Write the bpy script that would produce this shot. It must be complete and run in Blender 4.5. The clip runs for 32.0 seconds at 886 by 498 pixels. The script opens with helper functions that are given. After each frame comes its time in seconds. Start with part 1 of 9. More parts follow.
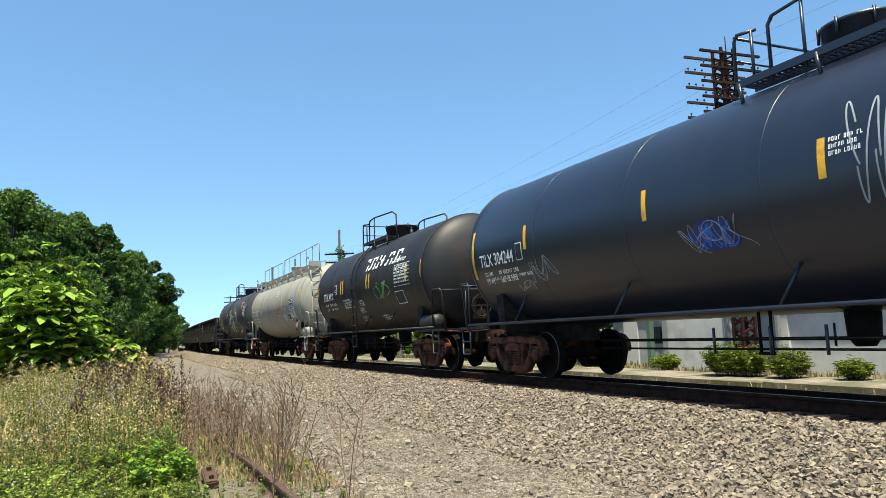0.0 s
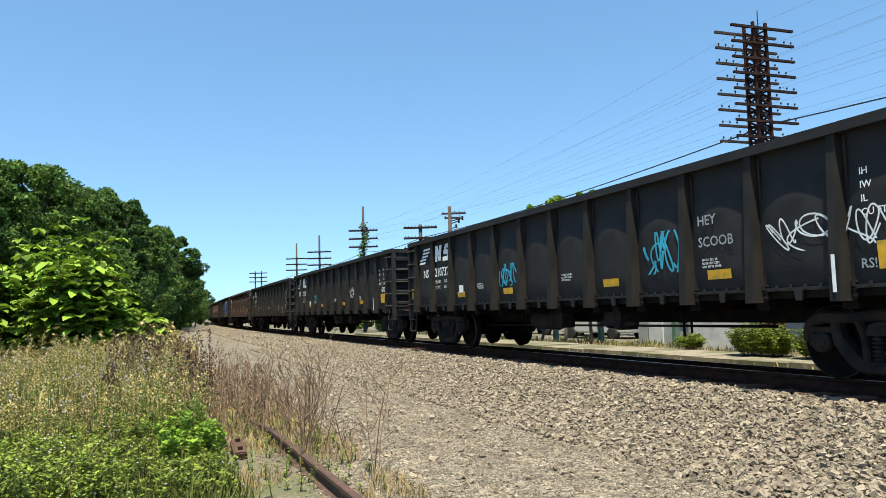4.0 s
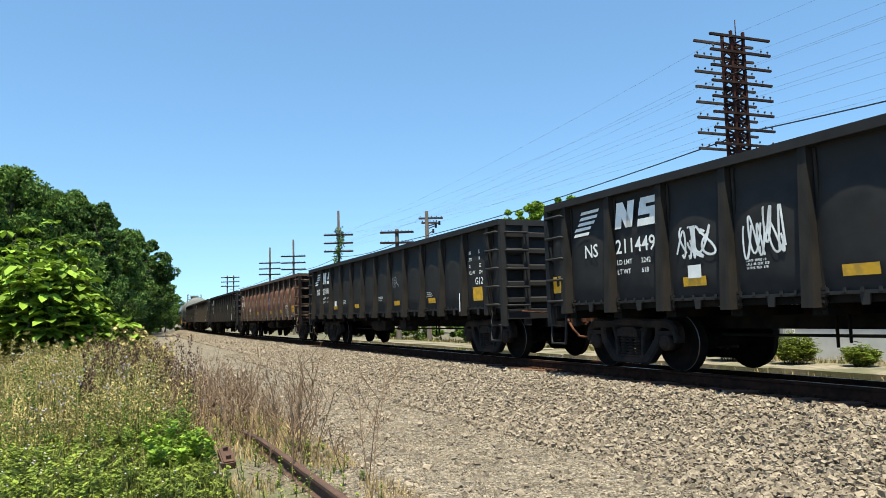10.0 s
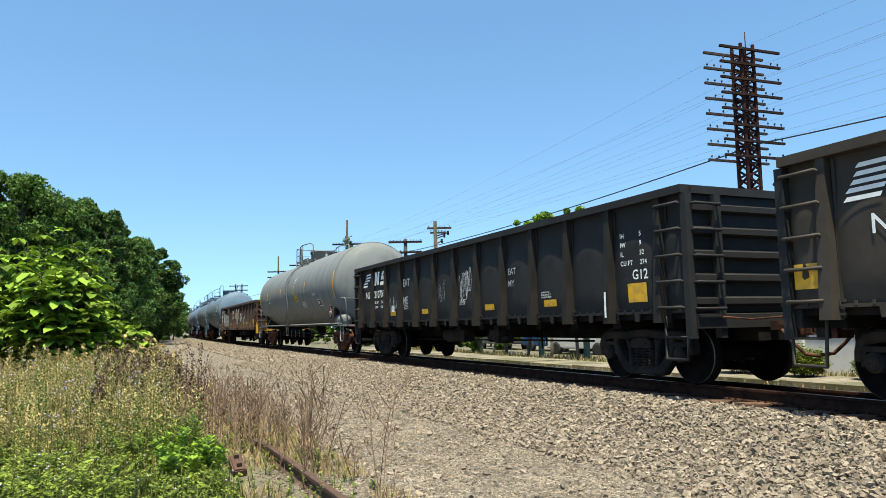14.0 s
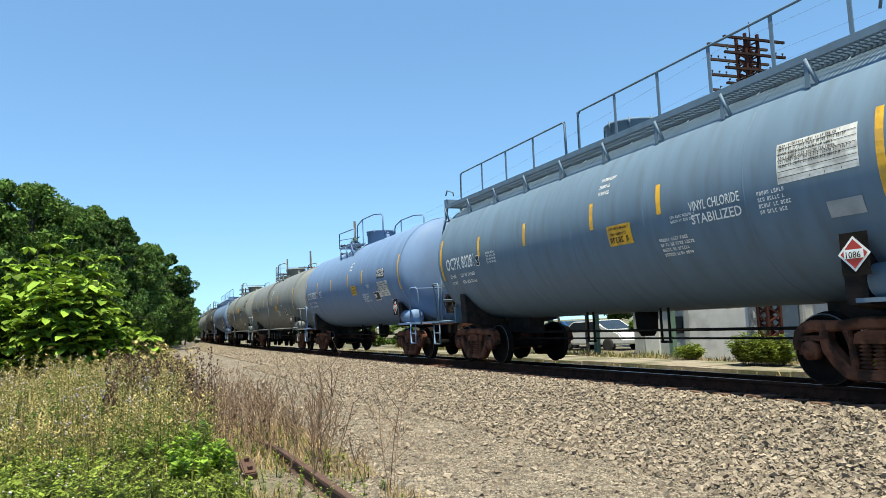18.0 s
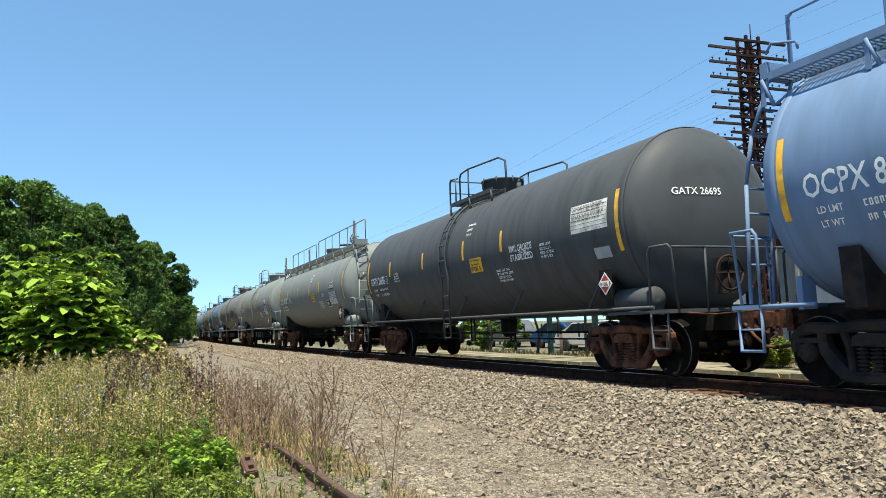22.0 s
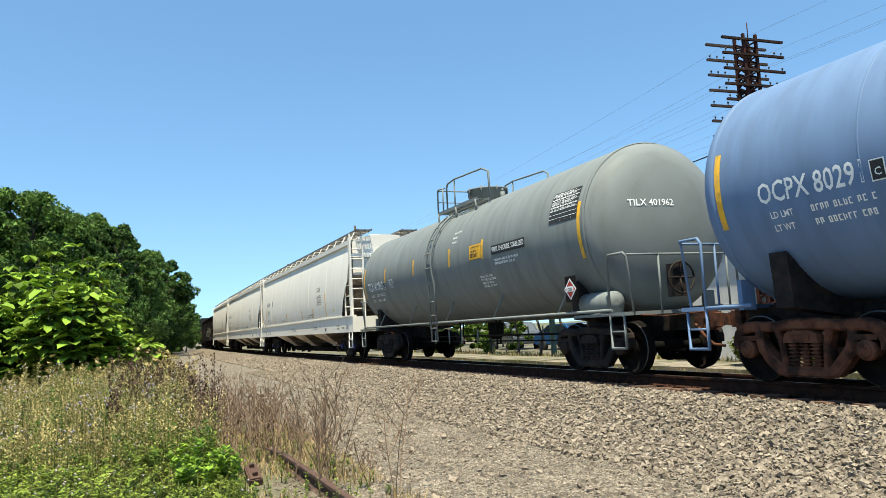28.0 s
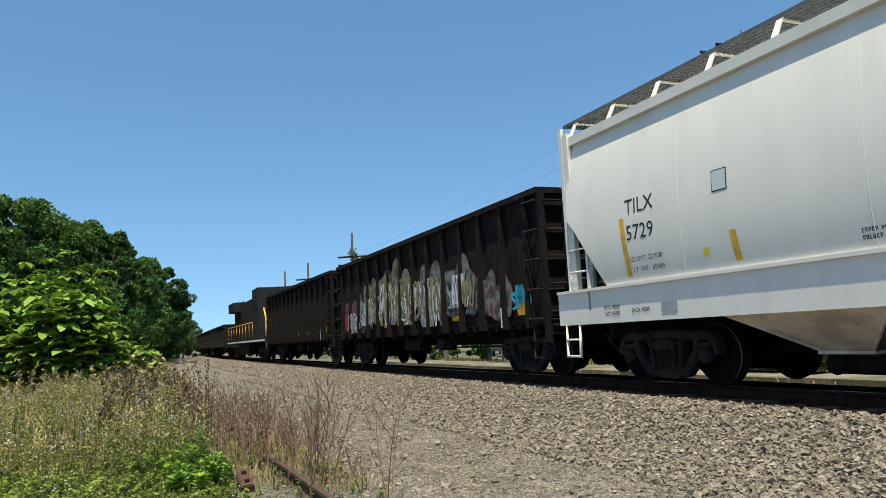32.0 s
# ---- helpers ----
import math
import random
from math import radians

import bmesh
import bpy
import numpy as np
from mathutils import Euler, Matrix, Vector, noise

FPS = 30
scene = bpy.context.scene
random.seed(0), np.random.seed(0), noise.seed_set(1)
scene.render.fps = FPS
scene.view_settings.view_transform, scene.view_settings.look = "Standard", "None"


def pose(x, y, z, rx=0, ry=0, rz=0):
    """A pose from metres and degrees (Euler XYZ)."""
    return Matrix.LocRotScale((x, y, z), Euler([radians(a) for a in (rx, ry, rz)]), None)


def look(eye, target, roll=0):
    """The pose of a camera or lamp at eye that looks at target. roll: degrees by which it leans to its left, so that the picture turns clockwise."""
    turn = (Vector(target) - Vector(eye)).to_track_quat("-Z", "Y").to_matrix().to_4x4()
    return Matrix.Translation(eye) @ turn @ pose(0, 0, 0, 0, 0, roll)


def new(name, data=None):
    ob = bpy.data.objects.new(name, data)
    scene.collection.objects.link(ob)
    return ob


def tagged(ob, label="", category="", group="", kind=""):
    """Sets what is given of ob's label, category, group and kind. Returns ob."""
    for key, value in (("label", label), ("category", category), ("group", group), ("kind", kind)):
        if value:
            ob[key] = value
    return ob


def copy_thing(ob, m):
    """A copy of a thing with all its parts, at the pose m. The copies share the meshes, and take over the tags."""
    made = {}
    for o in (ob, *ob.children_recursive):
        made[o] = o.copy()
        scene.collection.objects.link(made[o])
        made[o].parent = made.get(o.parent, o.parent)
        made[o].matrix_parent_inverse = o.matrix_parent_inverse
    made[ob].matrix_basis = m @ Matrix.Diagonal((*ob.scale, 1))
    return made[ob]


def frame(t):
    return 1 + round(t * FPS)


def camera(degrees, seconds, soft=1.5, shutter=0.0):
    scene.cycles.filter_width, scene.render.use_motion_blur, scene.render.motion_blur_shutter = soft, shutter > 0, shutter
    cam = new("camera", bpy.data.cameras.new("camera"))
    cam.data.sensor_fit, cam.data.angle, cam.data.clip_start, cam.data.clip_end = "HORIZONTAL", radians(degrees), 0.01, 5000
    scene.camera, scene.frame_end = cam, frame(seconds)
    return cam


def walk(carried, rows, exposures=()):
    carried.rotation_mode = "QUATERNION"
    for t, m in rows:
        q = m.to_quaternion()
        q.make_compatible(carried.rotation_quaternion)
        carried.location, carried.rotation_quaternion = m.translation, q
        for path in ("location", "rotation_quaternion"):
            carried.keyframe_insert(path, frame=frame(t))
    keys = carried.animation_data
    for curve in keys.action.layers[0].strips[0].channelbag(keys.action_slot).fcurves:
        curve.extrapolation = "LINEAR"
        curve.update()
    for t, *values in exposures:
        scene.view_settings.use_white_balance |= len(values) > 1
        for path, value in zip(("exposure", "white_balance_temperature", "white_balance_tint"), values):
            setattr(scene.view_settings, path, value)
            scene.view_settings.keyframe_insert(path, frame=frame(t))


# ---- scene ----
cam = camera(62.78, 32.0, soft=0.75)
PATH = [
    (0, 0.273, -0.056, 0.968, 6.61, 2.18, 0.40), (0.5, 0.270, -0.064, 0.965, 6.89, 1.84, 0.27), (1, 0.263, -0.062, 0.960, 6.67, 1.62, 0.26),
    (1.5, 0.258, -0.048, 0.952, 6.11, 1.60, 0.60), (2, 0.255, -0.034, 0.946, 5.56, 1.56, 0.90), (2.5, 0.251, -0.025, 0.945, 5.24, 1.60, 1.09),
    (3, 0.242, -0.030, 0.950, 4.98, 1.58, 1.38), (3.5, 0.236, -0.049, 0.957, 5.06, 1.65, 1.71), (4, 0.241, -0.065, 0.963, 4.88, 1.60, 2.16),
    (4.5, 0.246, -0.070, 0.970, 5.00, 1.83, 1.86), (6.5, 0.219, -0.067, 0.971, 5.60, 1.97, 1.47), (7, 0.194, -0.067, 0.977, 5.53, 1.97, 1.31),
    (7.5, 0.134, -0.055, 0.986, 5.44, 1.98, 0.94), (8, 0.077, -0.025, 0.990, 5.49, 2.12, 0.14), (8.5, 0.057, 0.003, 0.986, 5.57, 2.10, -0.51),
    (9, 0.045, 0.015, 0.979, 5.57, 2.02, -0.43), (9.5, 0.027, 0.015, 0.977, 5.36, 1.77, -0.36), (10, 0.011, 0.011, 0.981, 5.20, 1.56, -0.00),
    (10.5, 0.006, 0.006, 0.985, 5.24, 1.40, 0.00), (11, 0.009, 0.005, 0.987, 5.35, 1.40, 0.05), (11.5, 0.010, 0.003, 0.986, 5.54, 1.36, -0.07),
    (12, 0.008, -0.005, 0.987, 5.73, 1.28, -0.07), (12.5, 0.003, -0.016, 0.988, 5.93, 1.27, -0.13), (13, -0.004, -0.024, 0.985, 5.97, 1.18, -0.10),
    (13.5, -0.014, -0.029, 0.982, 5.90, 1.05, 0.13), (14, -0.026, -0.033, 0.980, 5.99, 1.14, 0.57), (14.5, -0.030, -0.030, 0.981, 5.78, 1.08, 0.94),
    (16.5, 0.002, -0.019, 0.972, 5.92, 1.95, 1.19), (17, 0.005, -0.017, 0.971, 5.97, 2.17, 1.34), (17.5, 0.009, -0.014, 0.973, 6.11, 2.23, 1.41),
    (18, 0.010, -0.007, 0.976, 5.94, 2.45, 1.39), (18.5, 0.005, -0.004, 0.977, 5.94, 2.57, 1.48), (19, -0.000, -0.004, 0.978, 5.90, 2.52, 1.57),
    (19.5, -0.003, -0.003, 0.979, 5.80, 2.52, 1.47), (20, -0.007, -0.001, 0.980, 5.66, 2.35, 1.35), (20.5, -0.012, 0.001, 0.981, 5.64, 2.27, 1.37),
    (21, -0.019, 0.001, 0.978, 5.89, 2.16, 1.30), (21.5, -0.027, -0.004, 0.976, 5.91, 2.12, 1.23), (22, -0.031, -0.014, 0.978, 5.92, 2.08, 1.24),
    (22.5, -0.031, -0.021, 0.982, 5.93, 2.04, 1.28), (23, -0.031, -0.020, 0.982, 5.92, 1.88, 1.19), (23.5, -0.032, -0.019, 0.976, 6.01, 1.96, 1.29),
    (24, -0.036, -0.018, 0.973, 5.91, 2.10, 1.29), (24.5, -0.038, -0.017, 0.976, 5.74, 2.21, 1.38), (25, -0.038, -0.015, 0.978, 5.73, 2.39, 1.31),
    (25.5, -0.037, -0.010, 0.977, 5.71, 2.61, 1.15), (27.5, -0.020, -0.016, 0.981, 6.04, 3.15, 1.67), (28, -0.017, -0.017, 0.981, 6.20, 3.10, 1.47),
    (28.5, -0.014, -0.020, 0.979, 6.36, 3.00, 1.34), (29, -0.014, -0.023, 0.977, 6.41, 2.93, 1.13), (29.5, -0.015, -0.022, 0.974, 6.58, 2.80, 1.00),
    (30, -0.009, -0.017, 0.976, 6.65, 2.79, 0.97), (30.5, 0.004, -0.014, 0.979, 6.67, 2.74, 1.03), (31, 0.018, -0.016, 0.977, 6.81, 2.74, 1.04),
    (31.5, 0.029, -0.017, 0.968, 6.95, 2.94, 1.11), (32, 0.034, -0.014, 0.962, 6.76, 3.13, 1.28),
]

walk(cam, [(t, pose(x, y, z, 90 + p, r, w)) for t, x, y, z, p, r, w in PATH], exposures=[(0, 1.06, 6350, 2), (28.4, 1.04, 6350, 2), (29.2, 0.66, 6200, 2), (32, 0.56, 6100, 2)])

# ---- light ----
SUN_EL, SUN_AZ = radians(73.5), Vector((-0.036, -1.0)).normalized()
world = bpy.data.worlds.new("sky")
scene.world = world
world.use_nodes = True
wn = world.node_tree
sky = wn.nodes.new("ShaderNodeTexSky")
sky.sky_type, sky.sun_disc, sky.sun_elevation = "NISHITA", False, SUN_EL
sky.sun_rotation = math.atan2(SUN_AZ.x, SUN_AZ.y)
sky.air_density, sky.dust_density, sky.ozone_density, sky.altitude = 1.0, 0.15, 1.8, 0
wn.nodes["Background"].inputs["Strength"].default_value = 0.102
deep = wn.nodes.new("ShaderNodeHueSaturation")
deep.inputs["Hue"].default_value, deep.inputs["Saturation"].default_value, deep.inputs["Value"].default_value = 0.494, 1.07, 1.14
wn.links.new(sky.outputs[0], deep.inputs["Color"])
up = wn.nodes.new("ShaderNodeMapping")
up.inputs["Location"].default_value = (0, 0, 0.13)
wn.links.new(wn.nodes.new("ShaderNodeTexCoord").outputs["Generated"], up.inputs[0])
wn.links.new(up.outputs[0], sky.inputs["Vector"])
wn.links.new(deep.outputs[0], wn.nodes["Background"].inputs[0])
sun = new("sun", bpy.data.lights.new("sun", "SUN"))
sun.data.energy, sun.data.angle, sun.data.color = 5.0, radians(0.53), (1.0, 0.90, 0.72)
sun.matrix_world = look((SUN_AZ.x * 40, SUN_AZ.y * 40, 40 * math.tan(SUN_EL)), (0, 0, 0))


# ---- materials ----
COLOUR_SCALE = 0.7  # scales every base colour down, balancing sun and sky against the exposure


def mat(name, base, rough=0.6, metal=0.0, vary=0.15, scale=4.0, bump=0.0, bscale=60.0, tint=None, amount=0.0, tscale=1.5,
        lo=0.45, hi=0.62, stretch=(1, 1, 1), rnd=0.0, spec=0.5, detail=6, cells=0.0):
    """A painted or natural surface: base colour with fine variation, and patches of a second colour (dust, rust, wear)."""
    m = bpy.data.materials.new(name)
    m.use_nodes = True
    base, tint = tuple(c * COLOUR_SCALE for c in base), tint and tuple(c * COLOUR_SCALE for c in tint)
    nt = m.node_tree
    b = nt.nodes["Principled BSDF"]
    b.inputs["Roughness"].default_value, b.inputs["Metallic"].default_value = rough, metal
    b.inputs["Specular IOR Level"].default_value = spec
    tc = nt.nodes.new("ShaderNodeTexCoord")
    mp = nt.nodes.new("ShaderNodeMapping")
    mp.inputs["Scale"].default_value = stretch
    nt.links.new(tc.outputs["Object"], mp.inputs[0])

    def noise_node(s, det=detail):
        n = nt.nodes.new("ShaderNodeTexNoise")
        n.inputs["Scale"].default_value, n.inputs["Detail"].default_value = s, det
        nt.links.new(mp.outputs[0], n.inputs["Vector"])
        return n
    n1 = noise_node(scale)
    ramp = nt.nodes.new("ShaderNodeMapRange")
    ramp.inputs["From Min"].default_value, ramp.inputs["From Max"].default_value = 0.3, 0.7
    ramp.inputs["To Min"].default_value, ramp.inputs["To Max"].default_value = 1 - vary, 1 + vary
    nt.links.new(n1.outputs["Fac"], ramp.inputs["Value"])
    mul = nt.nodes.new("ShaderNodeMix")
    mul.data_type, mul.blend_type = "RGBA", "MULTIPLY"
    mul.inputs["Factor"].default_value = 1
    mul.inputs["A"].default_value = (*base, 1)
    nt.links.new(ramp.outputs[0], mul.inputs["B"])
    out = mul.outputs["Result"]
    if rnd:
        info = nt.nodes.new("ShaderNodeObjectInfo")
        geo = nt.nodes.new("ShaderNodeNewGeometry")
        add = nt.nodes.new("ShaderNodeMath")
        add.operation = "ADD"
        nt.links.new(info.outputs["Random"], add.inputs[0])
        nt.links.new(geo.outputs["Random Per Island"], add.inputs[1])
        fr = nt.nodes.new("ShaderNodeMath")
        fr.operation = "FRACT"
        nt.links.new(add.outputs[0], fr.inputs[0])
        r2 = nt.nodes.new("ShaderNodeMapRange")
        r2.inputs["To Min"].default_value, r2.inputs["To Max"].default_value = 1 - rnd, 1 + rnd
        nt.links.new(fr.outputs[0], r2.inputs["Value"])
        m2 = nt.nodes.new("ShaderNodeMix")
        m2.data_type, m2.blend_type = "RGBA", "MULTIPLY"
        m2.inputs["Factor"].default_value = 1
        nt.links.new(out, m2.inputs["A"])
        nt.links.new(r2.outputs[0], m2.inputs["B"])
        out = m2.outputs["Result"]
    if tint:
        n2 = noise_node(tscale, 8)
        r3 = nt.nodes.new("ShaderNodeMapRange")
        r3.interpolation_type = "SMOOTHSTEP"
        r3.inputs["From Min"].default_value, r3.inputs["From Max"].default_value = lo, hi
        r3.inputs["To Max"].default_value = amount
        nt.links.new(n2.outputs["Fac"], r3.inputs["Value"])
        m3 = nt.nodes.new("ShaderNodeMix")
        m3.data_type = "RGBA"
        nt.links.new(r3.outputs[0], m3.inputs["Factor"])
        nt.links.new(out, m3.inputs["A"])
        m3.inputs["B"].default_value = (*tint, 1)
        out = m3.outputs["Result"]
    if cells:
        # small stones, each of its own tone, with dark joints
        vo = nt.nodes.new("ShaderNodeTexVoronoi")
        vo.inputs["Scale"].default_value = cells
        nt.links.new(mp.outputs[0], vo.inputs["Vector"])
        sx = nt.nodes.new("ShaderNodeSeparateXYZ")
        nt.links.new(vo.outputs["Color"], sx.inputs[0])
        r4 = nt.nodes.new("ShaderNodeMapRange")
        r4.inputs["To Min"].default_value, r4.inputs["To Max"].default_value = 0.45, 1.75
        nt.links.new(sx.outputs["X"], r4.inputs["Value"])
        r5 = nt.nodes.new("ShaderNodeMapRange")
        r5.inputs["From Min"].default_value, r5.inputs["From Max"].default_value = 0.35, 0.75
        r5.inputs["To Min"].default_value, r5.inputs["To Max"].default_value = 1.0, 0.45
        nt.links.new(vo.outputs["Distance"], r5.inputs["Value"])
        mm = nt.nodes.new("ShaderNodeMath")
        mm.operation = "MULTIPLY"
        nt.links.new(r4.outputs[0], mm.inputs[0])
        nt.links.new(r5.outputs[0], mm.inputs[1])
        m5 = nt.nodes.new("ShaderNodeMix")
        m5.data_type, m5.blend_type = "RGBA", "MULTIPLY"
        m5.inputs["Factor"].default_value = 1
        nt.links.new(out, m5.inputs["A"])
        nt.links.new(mm.outputs[0], m5.inputs["B"])
        out = m5.outputs["Result"]
    nt.links.new(out, b.inputs["Base Color"])
    if bump:
        n3 = noise_node(bscale, 4)
        bp = nt.nodes.new("ShaderNodeBump")
        bp.inputs["Strength"].default_value, bp.inputs["Distance"].default_value = bump, 0.02
        nt.links.new(n3.outputs["Fac"], bp.inputs["Height"])
        nt.links.new(bp.outputs[0], b.inputs["Normal"])
    return m


def tank_mat(name, base, dirt, amount, rough=0.5, streak=True, spec=0.12):
    return mat(name, tuple(1.5 * c for c in base), rough + 0.05, vary=0.08, scale=2.0, bump=0.012, bscale=2.0, tint=tuple(1.2 * c for c in dirt), amount=amount, tscale=2.2,
               lo=0.42, hi=0.75, stretch=(2.2, 0.5, 0.45) if streak else (1, 1, 1), spec=spec)


def leaf_mat(name, base, rnd=0.45):
    m = mat(name, base, 0.6, vary=0.25, scale=0.8, rnd=rnd, spec=0.15)
    b = m.node_tree.nodes["Principled BSDF"]
    tr = m.node_tree.nodes.new("ShaderNodeBsdfTranslucent")
    mx = m.node_tree.nodes.new("ShaderNodeMixShader")
    mx.inputs[0].default_value = 0.2
    src = b.inputs["Base Color"].links[0].from_socket
    m.node_tree.links.new(src, tr.inputs[0])
    m.node_tree.links.new(b.outputs[0], mx.inputs[1])
    m.node_tree.links.new(tr.outputs[0], mx.inputs[2])
    m.node_tree.links.new(mx.outputs[0], m.node_tree.nodes["Material Output"].inputs[0])
    return m


